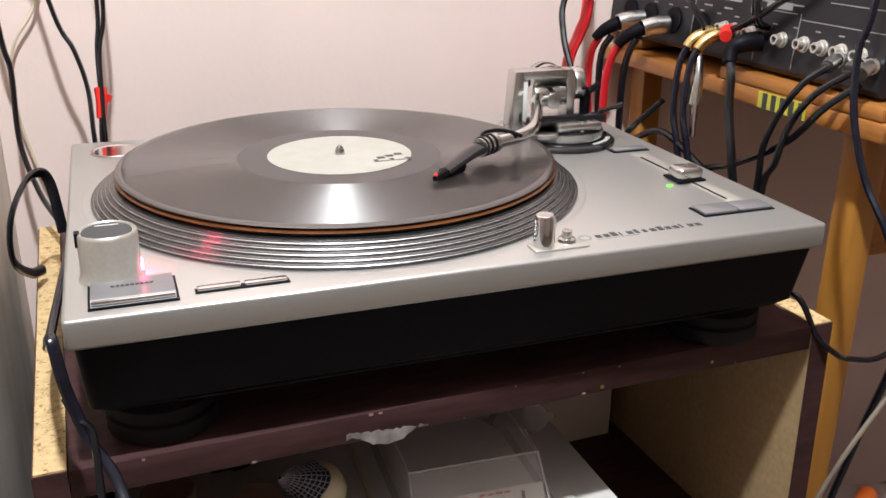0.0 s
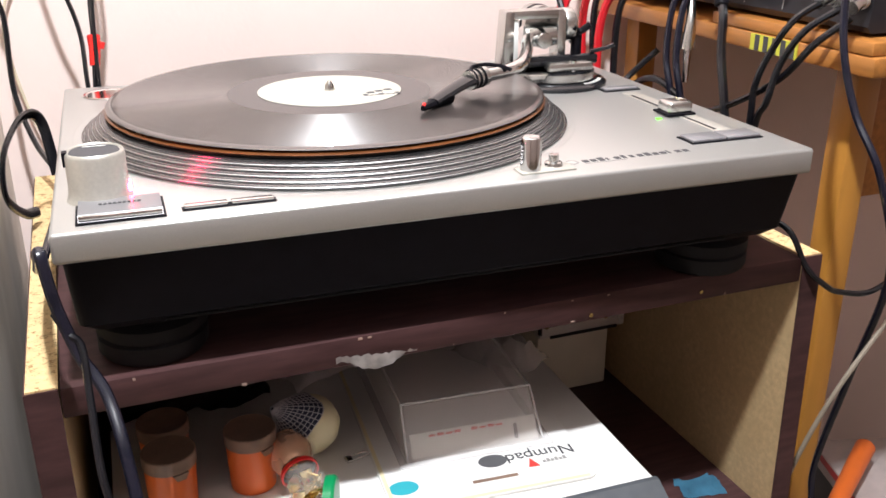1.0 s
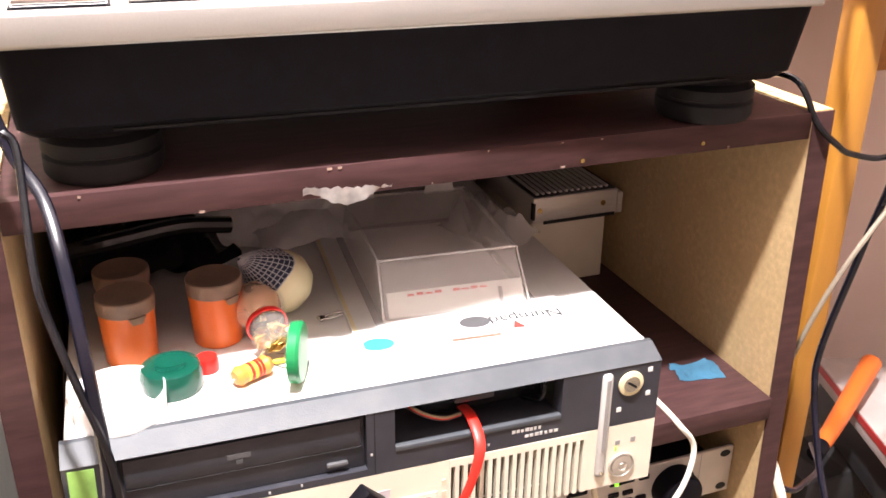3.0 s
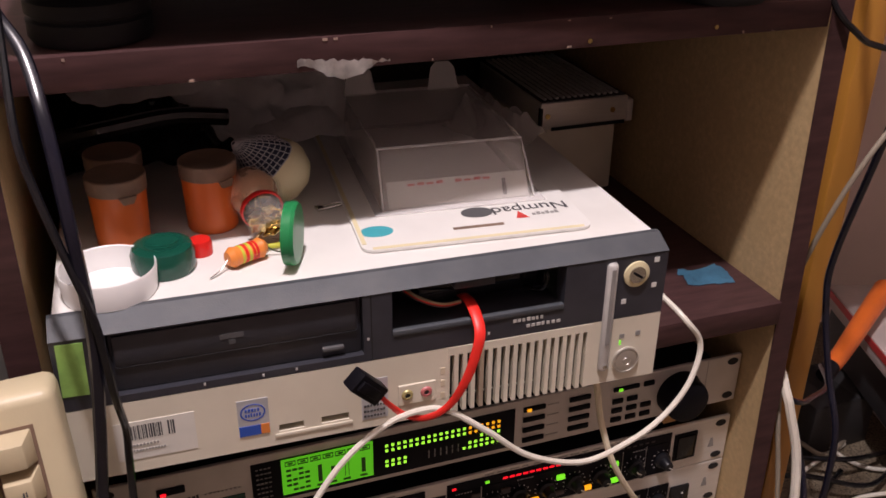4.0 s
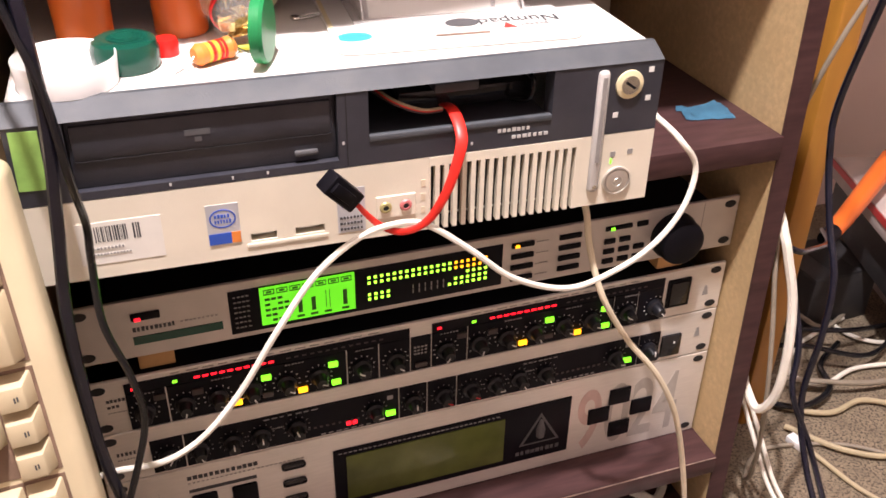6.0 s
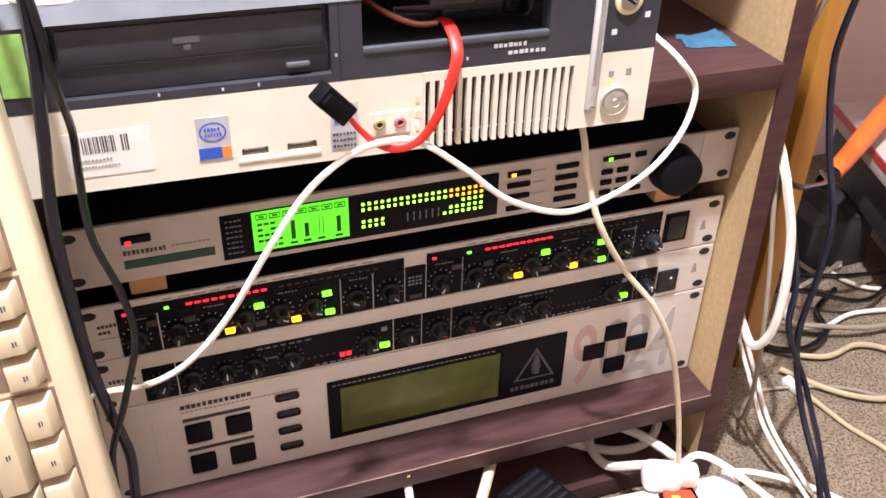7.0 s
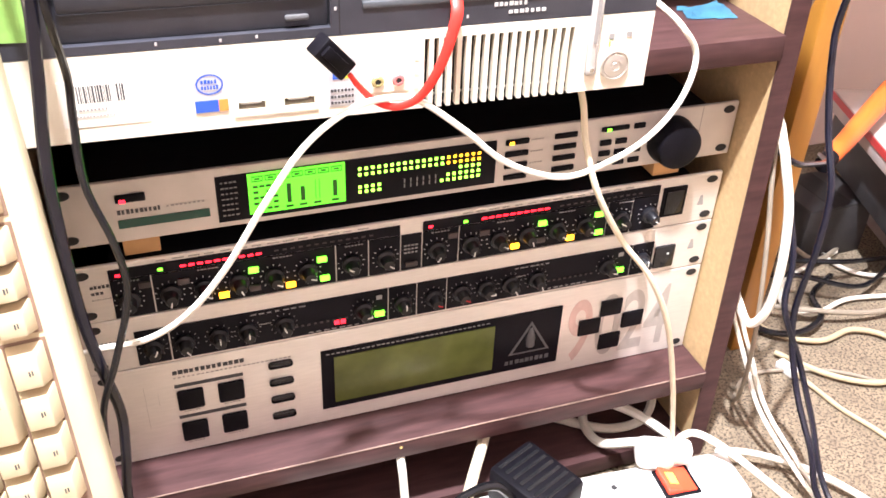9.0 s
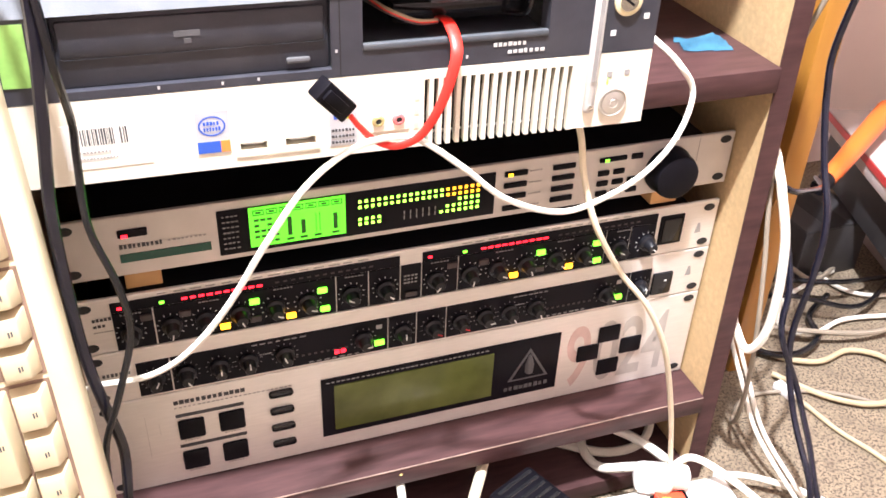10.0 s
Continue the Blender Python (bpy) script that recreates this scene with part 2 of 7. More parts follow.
M["nickel"] = mat("nickel_plating", (0.72, 0.70, 0.66), 0.38, 0.85, 0.04, 120, rvar=0.06)
M["mixer_black"] = mat("mixer_back_panel", (0.016, 0.016, 0.02), 0.45, 0.2, 0.15, 80)
M["yellow_tape"] = mat("yellow_tape", (0.55, 0.54, 0.05), 0.5, 0, 0.05, 80)
M["lcd_on"] = mat("lit_green_lcd", (0.10, 0.72, 0.015), 0.4, 0, 0.05, 200, emit=0.55)
M["lcd_ink"] = mat("lcd_dark_segments", (0.02, 0.12, 0.01), 0.5, 0, 0.05, 200)
M["lcd_off"] = mat("unlit_olive_lcd", (0.10, 0.12, 0.03), 0.16, 0, 0.45, 16, spec=0.5)
M["led_green"] = mat("lit_green_led", (0.16, 0.9, 0.02), 0.4, 0, 0, 50, emit=1.2)
M["led_yellow"] = mat("lit_yellow_led", (1.0, 0.42, 0.01), 0.4, 0, 0, 50, emit=1.3)
M["led_red"] = mat("lit_red_led", (1.0, 0.01, 0.02), 0.4, 0, 0, 50, emit=1.5)
M["strobe"] = mat("glowing_red_strobe", (1.0, 0.02, 0.10), 0.4, 0, 0, 50, emit=120.0)
M["led_off"] = mat("unlit_led", (0.05, 0.035, 0.035), 0.4, 0, 0, 50)
M["led_dot"] = mat("lit_green_meter", (0.35, 0.95, 0.05), 0.4, 0, 0, 50, emit=1.4)
M["switch_red"] = mat("lit_red_rocker", (0.85, 0.05, 0.02), 0.3, 0, 0.05, 60, emit=0.5)
M["switch_glow"] = mat("lit_rocker_lamp", (1.0, 0.25, 0.03), 0.3, 0, 0.05, 60, emit=2.0)
M["tall_grey"] = mat("pale_grey_plastic", (0.55, 0.54, 0.52), 0.45, 0, 0.06, 60)
M["box_red"] = mat("red_carton", (0.45, 0.03, 0.03), 0.5, 0, 0.1, 60)
M["box_dark"] = mat("dark_carton", (0.03, 0.028, 0.03), 0.6, 0, 0.2, 60)
M["ink_dim"] = mat("dim_grey_print", (0.09, 0.09, 0.095), 0.5, 0, 0.1, 100)
M["numeral"] = mat("faded_panel_print", (0.50, 0.475, 0.445), 0.45, 0.3, 0.12, 60)
M["numeral_red"] = mat("faded_red_panel_print", (0.60, 0.455, 0.42), 0.45, 0.3, 0.12, 60)


# ---- mesh helpers ----
def smooth_mesh(me, angle=35):
    me.shade_smooth()
    me.set_sharp_from_angle(angle=radians(angle))


def part(name, bm, material, parent, label="", flat=False):
    me = bpy.data.meshes.new(name)
    bmesh.ops.recalc_face_normals(bm, faces=bm.faces)
    bm.to_mesh(me)
    bm.free()
    if not flat:
        smooth_mesh(me)
    me.materials.append(M[material] if isinstance(material, str) else material)
    ob = new(name, me)
    if parent is not None:
        ob.parent = parent
    if label:
        tagged(ob, label)
    return ob


def thing(name, m=None, label="", category="", group="", kind=""):
    ob = new(name)
    ob.empty_display_size = 0.02
    if m is not None:
        ob.matrix_basis = m
    return tagged(ob, label, category, group, kind)


def again(name, ob, parent, m):
    """One more piece on the same mesh."""
    o = new(name, ob.data)
    o.parent = parent
    o.matrix_basis = m
    return o


def B(x0, x1, y0, y1, z0, z1, bevel=0.0, seg=2, bm=None):
    own = bmesh.new()
    bmesh.ops.create_cube(own, size=1.0)
    bmesh.ops.transform(own, verts=own.verts, matrix=Matrix.LocRotScale(((x0 + x1) / 2, (y0 + y1) / 2, (z0 + z1) / 2), None, (abs(x1 - x0), abs(y1 - y0), abs(z1 - z0))))
    if bevel:
        bmesh.ops.bevel(own, geom=own.edges[:], offset=bevel, segments=seg, profile=0.5, affect="EDGES")
    if bm is None:
        return own
    return join(bm, own)


def join(bm, own):
    me = bpy.data.meshes.new("tmp")
    own.to_mesh(me)
    own.free()
    bm.from_mesh(me)
    bpy.data.meshes.remove(me)
    return bm


def moved(bm, m):
    bmesh.ops.transform(bm, verts=bm.verts, matrix=m)
    return bm


def C(r, h, seg=24, r2=None, axis="z", at=(0, 0, 0), bevel=0.0):
    """A disc or drum whose foot is at `at`, growing along the axis (x, y, z or -y)."""
    bm = bmesh.new()
    bmesh.ops.create_cone(bm, cap_ends=True, segments=seg, radius1=r, radius2=r if r2 is None else r2, depth=h)
    bmesh.ops.translate(bm, verts=bm.verts, vec=(0, 0, h / 2))
    if bevel:
        edges = [e for e in bm.edges if all(len(f.verts) != 4 for f in e.link_faces) or any(len(f.verts) > 4 for f in e.link_faces)]
        bmesh.ops.bevel(bm, geom=edges, offset=bevel, segments=2, profile=0.5, affect="EDGES")
    turn = {"z": pose(0, 0, 0), "-y": pose(0, 0, 0, 90, 0, 0), "y": pose(0, 0, 0, -90, 0, 0), "x": pose(0, 0, 0, 0, 90, 0), "-x": pose(0, 0, 0, 0, -90, 0)}[axis]
    return moved(bm, Matrix.Translation(at) @ turn)


def lathe(profile, seg=48, at=(0, 0, 0)):
    """Turns (radius, height) pairs round z."""
    bm = bmesh.new()
    rings = []
    for r, z in profile:
        if r < 1e-6:
            rings.append([bm.verts.new((at[0], at[1], at[2] + z))])
        else:
            rings.append([bm.verts.new((at[0] + r * math.cos(2 * math.pi * i / seg), at[1] + r * math.sin(2 * math.pi * i / seg), at[2] + z)) for i in range(seg)])
    for a, b in zip(rings, rings[1:]):
        for i in range(seg):
            j = (i + 1) % seg
            if len(a) == 1 and len(b) > 1:
                bm.faces.new((a[0], b[i], b[j]))
            elif len(b) == 1 and len(a) > 1:
                bm.faces.new((a[i], a[j], b[0]))
            elif len(a) > 1:
                bm.faces.new((a[i], a[j], b[j], b[i]))
    return bm


def spline(points, n=8):
    """A smooth line through the points."""
    pts = [Vector(p) for p in points]
    pts = [2 * pts[0] - pts[1]] + pts + [2 * pts[-1] - pts[-2]]
    out = []
    for a, b, c, d in zip(pts, pts[1:], pts[2:], pts[3:]):
        for i in range(n):
            t = i / n
            out.append(0.5 * (2 * b + (c - a) * t + (2 * a - 5 * b + 4 * c - d) * t * t + (3 * b - a - 3 * c + d) * t ** 3))
    out.append(pts[-2])
    return out


def tube(points, r, seg=8, n=8, flat=1.0, radii=None):
    """A round or flattened cable along a smooth line."""
    line = spline(points, n) if n > 1 else [Vector(p) for p in points]
    bm = bmesh.new()
    rings = []
    up = Vector((0, 0, 1))
    for i, p in enumerate(line):
        d = (line[min(i + 1, len(line) - 1)] - line[max(i - 1, 0)]).normalized()
        s = d.cross(up)
        if s.length < 0.05:
            s = d.cross(Vector((0, 1, 0)))
        s.normalize()
        u = s.cross(d).normalized()
        up = u
        rad = r if radii is None else radii[0] + (radii[1] - radii[0]) * i / (len(line) - 1)
        rings.append([bm.verts.new(p + rad * (math.cos(2 * math.pi * k / seg) * s + flat * math.sin(2 * math.pi * k / seg) * u)) for k in range(seg)])
    for a, b in zip(rings, rings[1:]):
        for k in range(seg):
            j = (k + 1) % seg
            bm.faces.new((a[k], a[j], b[j], b[k]))
    bm.faces.new(rings[0][::-1])
    bm.faces.new(rings[-1])
    return bm


def prism(outline, y0, y1):
    """An outline in x and z, from y0 to y1."""
    bm = bmesh.new()
    a = [bm.verts.new((x, y0, z)) for x, z in outline]
    b = [bm.verts.new((x, y1, z)) for x, z in outline]
    bm.faces.new(a)
    bm.faces.new(b[::-1])
    for i in range(len(a)):
        j = (i + 1) % len(a)
        bm.faces.new((a[i], b[i], b[j], a[j]))
    return bm


def words(text, size, material, parent, m, name="lettering", label="", weight=0.0):
    """Raised letters in the built-in font, lying in the local x-y plane of m."""
    cu = bpy.data.curves.new("letters", "FONT")
    cu.body, cu.size, cu.extrude, cu.align_x, cu.offset = text, size, 0.0001, "CENTER", weight
    tmp = new("tmp_letters", cu)
    bpy.context.view_layer.update()
    me = bpy.data.meshes.new_from_object(tmp.evaluated_get(bpy.context.evaluated_depsgraph_get()))
    bpy.data.objects.remove(tmp)
    me.materials.clear()
    me.materials.append(M[material])
    ob = new(name, me)
    ob.parent = parent
    ob.matrix_basis = m
    if label:
        tagged(ob, label)
    return ob


def bars(x0, x1, z, h, n, y, seed=0, gap=0.35):
    """A line of unreadable print as short bars on an upright front at y."""
    rnd = random.Random(seed)
    bm = bmesh.new()
    w = (x1 - x0) / n
    for i in range(n):
        k = w * (1 - gap * rnd.uniform(0.6, 1.4))
        B(x0 + i * w, x0 + i * w + k, y - 0.0003, y + 0.0003, z - h / 2, z + h / 2 * rnd.uniform(0.5, 1.0), bm=bm)
    return bm


# ---- the room ----
BACK, LEFT, NICHE, RIGHT, FRONT, TOP = 0.455, -1.9, -0.292, 2.4, -3.4, 2.6


def structure(name, bm, material, label, category, flat=False):
    ob = part(name, bm, material, None, label, flat)
    return tagged(ob, "", category, "", "structure")


structure("floor", B(LEFT - 0.1, RIGHT + 0.1, FRONT - 0.1, BACK + 0.1, -0.1, 0.0), "carpet", "speckled brown and tan loop-pile carpet floor", "floor")
structure("wall_back", B(NICHE - 0.1, RIGHT + 0.1, BACK, BACK + 0.1, 0, TOP), "wall", "pale pink painted wall behind the turntable", "wall")
structure("wall_side", B(NICHE - 0.1, NICHE, -0.07, BACK, 0, TOP), "wall_side", "stained pale side wall close beside the cabinet", "wall")
# Added out of view to close the room and return bounced light.
structure("wall_return", B(LEFT, NICHE - 0.1, -0.02, 0.08, 0, TOP), "wall_unseen", "plain unseen wall, its tone set for bounced light", "wall")
structure("wall_left", B(LEFT - 0.1, LEFT, FRONT, 0.08, 0, TOP), "wall_unseen", "plain unseen wall, its tone set for bounced light", "wall")
structure("wall_right", B(RIGHT, RIGHT + 0.1, FRONT, BACK, 0, TOP), "wall_unseen", "plain unseen wall, its tone set for bounced light", "wall")
structure("wall_front", B(LEFT - 0.1, RIGHT + 0.1, FRONT - 0.1, FRONT, 0, TOP), "wall_unseen", "plain unseen wall, its tone set for bounced light", "wall")
structure("ceiling", B(LEFT - 0.1, RIGHT + 0.1, FRONT - 0.1, BACK + 0.1, TOP, TOP + 0.1), "ceiling", "plain unseen ceiling, its tone set for bounced light", "ceiling")

# ---- the cabinet: pale boards with dark laminate edges, leaning back very slightly ----
IN_L, IN_R, SIDE_T, DEEP = -0.251, 0.2435, 0.0165, 0.385


def front_y(z):
    return -0.036 + 0.026 * z


def side_panel(x0, x1):
    bm = bmesh.new()
    for z in (0.0, 0.62):
        for x, y in ((x0, front_y(z)), (x1, front_y(z)), (x1, DEEP), (x0, DEEP)):
            bm.verts.new((x, y, z))
    bm.verts.ensure_lookup_table()
    v = bm.verts
    for i in range(4):
        j = (i + 1) % 4
        bm.faces.new((v[i], v[j], v[j + 4], v[i + 4]))
    bm.faces.new((v[3], v[2], v[1], v[0]))
    bm.faces.new((v[4], v[5], v[6], v[7]))
    return bm


def edge_strip(x0, x1):
    bm = bmesh.new()
    t = 0.0012
    for z in (0.0, 0.6205):
        y = front_y(z)
        for x, yy in ((x0, y - t), (x1, y - t), (x1, y - 0.0001), (x0, y - 0.0001)):
            bm.verts.new((x, yy, z))
    bm.verts.ensure_lookup_table()
    v = bm.verts
    for i in range(4):
        j = (i + 1) % 4
        bm.faces.new((v[i], v[j], v[j + 4], v[i + 4]))
    bm.faces.new((v[3], v[2], v[1], v[0]))
    bm.faces.new((v[4], v[5], v[6], v[7]))
    return bm


cabinet = thing("equipment_cabinet", None, "worn dark-laminated chipboard cabinet holding audio equipment", "cabinet")
for x0, x1 in ((IN_L - SIDE_T, IN_L), (IN_R, IN_R + SIDE_T)):
    side = part("side_panel", side_panel(x0, x1), "panel", cabinet, "pale board side panel")
    part("edge_band", edge_strip(x0, x1), "laminate", side, "dark laminate edge band")
    part("raw_edge", B(x0, x1, front_y(0.62) + 0.0005, DEEP, 0.62, 0.6212), "chipboard", side, "raw chipboard top edge")
    ox = x0 - 0.0011 if x0 < 0 else x1 + 0.0001
    part("outer_face", B(ox, ox + 0.001, -0.02, DEEP, 0.0, 0.6195), "laminate", side, "dark laminate outer face")
part("top_board", B(IN_L + 0.0005, IN_R - 0.0005, front_y(0.61), DEEP, 0.602, 0.6200, 0.0006), "laminate", cabinet, "dark laminate top board with worn front edge")
part("shelf", B(IN_L + 0.0005, IN_R - 0.0005, front_y(0.4) - 0.004, DEEP - 0.01, 0.385, 0.4035, 0.0006), "laminate", cabinet, "dark laminate shelf under the computer")
part("shelf", B(IN_L + 0.0005, IN_R - 0.0005, front_y(0.1) - 0.004, DEEP - 0.01, 0.0870, 0.105, 0.0006), "laminate", cabinet, "dark laminate shelf under the rack units")
part("bottom_board", B(IN_L + 0.0005, IN_R - 0.0005, front_y(0.02) + 0.004, DEEP - 0.01, 0.004, 0.022, 0.0006), "laminate", cabinet, "dark laminate bottom board")
part("back_panel", B(IN_L - 0.012, IN_R + 0.012, DEEP + 0.0005, DEEP + 0.004, 0.0, 0.615), "black_matte", cabinet, "thin dark back panel")
wear = bmesh.new()
rnd = random.Random(5)
for k in range(11):
    x = rnd.choice((rnd.uniform(-0.245, 0.24), rnd.uniform(-0.19, 0.0)))
    z = 0.602 + rnd.choice((0.0005, 0.016)) + rnd.uniform(0, 0.001)
    w = rnd.uniform(0.0007, 0.003)
    y = front_y(0.61)
    B(x, x + w, y - 0.0004, y + 0.0004, z - rnd.uniform(0.0003, 0.0008), z + rnd.uniform(0.0003, 0.0012), bm=wear)
tagged(part("edge_chips", wear, "worn", cabinet, "chipped pale spots along the top board"), kind="stuff")
for x, z in ((0.158, 0.608), (0.072, 0.606), (-0.03, 0.0985)):
    part("screw", C(0.0015, 0.0012, 12, axis="-y", at=(x, front_y(z) - (0.003 if z < 0.2 else -0.0005), z)), "brass", cabinet, "small brass screw head")
for z, y in ((0.1046, front_y(0.1) - 0.004),):
    part("worn_edge", B(IN_L + 0.002, IN_R - 0.002, y - 0.0004, y + 0.0003, z - 0.0004, z + 0.0005), "worn", cabinet, "worn pale front edge")
# torn strip of clear tape and lint over the middle of the top board's edge
torn = bmesh.new()
top_pts = [(-0.100 + 0.0022 * k, 0.6095 - 0.00018 * k + 0.0011 * rnd.uniform(-1, 1)) for k in range(24)]
low_pts = [(-0.100 + 0.0022 * k, 0.6065 - 0.0085 * math.sin(0.135 * k) ** 2 - 0.0016 * rnd.random()) for k in range(24)]
yt = front_y(0.6) - 0.0012
va = [torn.verts.new((x, yt + 0.0005 * math.sin(9 * k), z)) for k, (x, z) in enumerate(top_pts)]
vb = [torn.verts.new((x, yt + 0.0008 * math.sin(7 * k), z)) for k, (x, z) in enumerate(low_pts)]
for k in range(23):
    torn.faces.new((va[k], va[k + 1], vb[k + 1], vb[k]))
bmesh.ops.solidify(torn, geom=torn.faces[:], thickness=0.0004)
part("torn_tape", torn, "tape_film", cabinet, "torn whitish strip of tape")

# ---- pine desk with the mixer ----
desk = thing("pine_desk", None, "varnished orange pine desk with square legs", "desk")
part("desktop", B(0.338, 1.25, 0.036, 0.45, 0.7290, 0.7450, 0.003), "pine", desk, "thick pine desktop")
part("top_plank", B(0.3385, 1.25, 0.040, 0.236, 0.7452, 0.7560, 0.002), "pine", desk, "thinner pine plank lying under the mixer")
part("back_batten", B(0.3600, 1.25, 0.400, 0.446, 0.7452, 0.7560, 0.002), "pine", desk, "pine batten under the mixer")
for x, y in ((0.370, 0.080), (0.370, 0.405), (1.19, 0.080), (1.19, 0.405)):
    part("leg", B(x, x + 0.026, y, y + 0.026, 0.0, 0.7288, 0.003), "pine_up", desk)
part("apron", B(0.3965, 1.1895, 0.086, 0.104, 0.612, 0.7288, 0.002), "pine", desk, "pine rail under the desktop")
tape = thing("warning_tape", None, "yellow and black striped tape on the desk edge", "tape")
part("tape_strip", B(0.3360, 0.3376, 0.118, 0.176, 0.7300, 0.7440), "yellow_tape", tape)
for k in range(5):
    bm = B(0.3353, 0.3359, 0.120 + 0.0110 * k, 0.1255 + 0.0110 * k, 0.7302, 0.7438)
    part("stripe", bm, "ink", tape)

mixer = thing("audio_mixer", pose(0.352, 0, 0.7562), "black audio mixer seen from its connector panel", "mixer")
part("housing", prism([(0.0, 0.003), (-0.004, 0.008), (0.008, 0.135), (0.42, 0.11), (0.42, 0.003)], 0.058, 0.450), "mixer_black", mixer, "black steel housing")
SL = math.degrees(math.atan2(0.127, 0.012))


def on_panel(y, s, up=0.0):
    """A frame on the sloping connector panel: y along the desk, s metres up the slope, z out of the panel."""
    a = radians(SL)
    n = Vector((-math.sin(a), 0, math.cos(a)))
    u = Vector((math.cos(a), 0, math.sin(a)))
    p = Vector((-0.004, y, 0.008)) + u * s + n * up
    return Matrix(((0, u.x, n.x, p.x), (-1, 0, 0, p.y), (0, u.z, n.z, p.z), (0, 0, 0, 1)))


def at_panel(bm, y, s, up=0.0):
    return moved(bm, on_panel(y, s, up))


for k, y in enumerate((0.172, 0.145, 0.124, 0.103, 0.082, 0.212, 0.236, 0.25)):
    ring = part("jack_socket", at_panel(lathe([(0, 0.0012), (0.0027, 0.0012), (0.0028, 0.0096), (0.0042, 0.0096), (0.0045, 0.0088), (0.0045, 0.0036), (0.0060, 0.0032), (0.0060, 0.0010), (0.0068, 0.0008), (0.0068, -0.001)], 20), y, 0.024), "nickel", mixer, "bright nickel jack socket")
    part("socket_hole", at_panel(C(0.0028, 0.0006, 14), y, 0.024, 0.0014), "black_matte", ring)
for k, y in enumerate((0.285, 0.33, 0.372, 0.41)):
    part("plug_socket", at_panel(C(0.0125, 0.002, 20), y, 0.022), "black", mixer)
for k in range(14):
    y = 0.08 + 0.026 * k
    part("panel_print", at_panel(B(-0.003, 0.003, -0.0006, 0.0006, 0, 0.0004), y, 0.036), "ink_grey", mixer, flat=True)
for y0, y1, s in ((0.155, 0.045, 0.043), (0.200, 0.160, 0.047), (0.300, 0.215, 0.060), (0.125, 0.060, 0.060)):
    part("panel_line", at_panel(B(0.0, y0 - y1, -0.0004, 0.0004, 0, 0.0004), y0, s), "ink_grey", mixer)
for y in (0.155, 0.205, 0.300):
    part("panel_line", at_panel(B(-0.0004, 0.0004, -0.040, 0.006, 0, 0.0004), y, 0.042), "ink_grey", mixer)
for y, w in ((0.183, 0.016), (0.255, 0.022)):
    part("panel_title", at_panel(B(-w, w, -0.0030, 0.0030, 0, 0.0003), y, 0.052), "ink_grey", mixer, "grey title bar")

part("panel_line", at_panel(B(-0.02, 0.02, -0.004, 0.004, 0, 0.0004), 0.1, 0.072), "paper", mixer, "pale type label")
part("panel_line", at_panel(B(-0.012, 0.012, -0.004, 0.004, 0, 0.0003), 0.165, 0.066), "ink_grey", mixer)
for k, (y, s) in enumerate(((0.28, 0.042), (0.30, 0.055), (0.25, 0.042), (0.16, 0.054), (0.2, 0.054))):
    part("panel_print", at_panel(B(-0.006, 0.006, -0.0007, 0.0007, 0, 0.0004), y, s), "ink_grey", mixer, flat=True)


# ---- the turntable ----
TT = pose(-0.2425, -0.0355, 0.6208, 0, 0, -1.9)
turntable = thing("turntable", TT, "silver and black direct-drive turntable with a stack of records", "turntable")
W, D, TOPZ = 0.4525, 0.352, 0.0912
plate = B(0, W, 0, D, TOPZ - 0.0165, TOPZ, 0.0022, 3)
part("top_plate", plate, "silver", turntable, "silver metallic top plate")
low = bmesh.new()
for z, g, h in ((0.0285, 0.019, 0.0115), (0.034, 0.0125, 0.0060), (TOPZ - 0.0167, 0.0035, 0.0035)):
    for x, y in ((h, g), (W - h, g), (W - h, D - g), (h, D - g)):
        low.verts.new((x, y, z))
low.verts.ensure_lookup_table()
for r in (0, 4):
    for i in range(4):
        j = (i + 1) % 4
        low.faces.new([low.verts[q] for q in (r + i, r + j, r + j + 4, r + i + 4)])
low.faces.new([low.verts[q] for q in (3, 2, 1, 0)])
low.faces.new([low.verts[q] for q in (8, 9, 10, 11)])
bmesh.ops.bevel(low, geom=[e for e in low.edges if abs(e.verts[0].co.z - e.verts[1].co.z) > 0.002], offset=0.006, segments=3, profile=0.5, affect="EDGES")
part("base", low, "black", turntable, "black moulded base")
part("base_seam", B(0.05, W - 0.05, 0.0142, 0.0152, 0.0305, 0.0318, 0.0004), "rubber", turntable)
for x, y in ((0.043, 0.052), (W - 0.040, 0.052), (0.043, D - 0.05), (W - 0.040, D - 0.05)):
    foot = part("foot", lathe([(0, 0), (0.029, 0), (0.031, 0.003), (0.031, 0.011), (0.0285, 0.012), (0.0285, 0.0135), (0.031, 0.0145), (0.031, 0.021), (0.026, 0.024), (0.024, 0.0305), (0, 0.0305)], 32, (x, y, 0)), "rubber", turntable, "round black rubber foot")
PX, PY = 0.1825, 0.184
ring = []
for k in range(5):
    r = 0.1660 - 0.0027 * k
    z = TOPZ + 0.001 + 0.0024 * k
    ring += [(r, z), (r, z + 0.0012), (r - 0.0016, z + 0.0018), (r - 0.0016, z + 0.0024)]
part("platter", lathe([(0.0, TOPZ + 0.0006), (0.168, TOPZ + 0.0006), (0.168, TOPZ + 0.001)] + ring + [(0.1500, TOPZ + 0.0132), (0, TOPZ + 0.0132)], 120, (PX, PY, 0)), "platter", turntable, "dark aluminium platter with ridged rim")
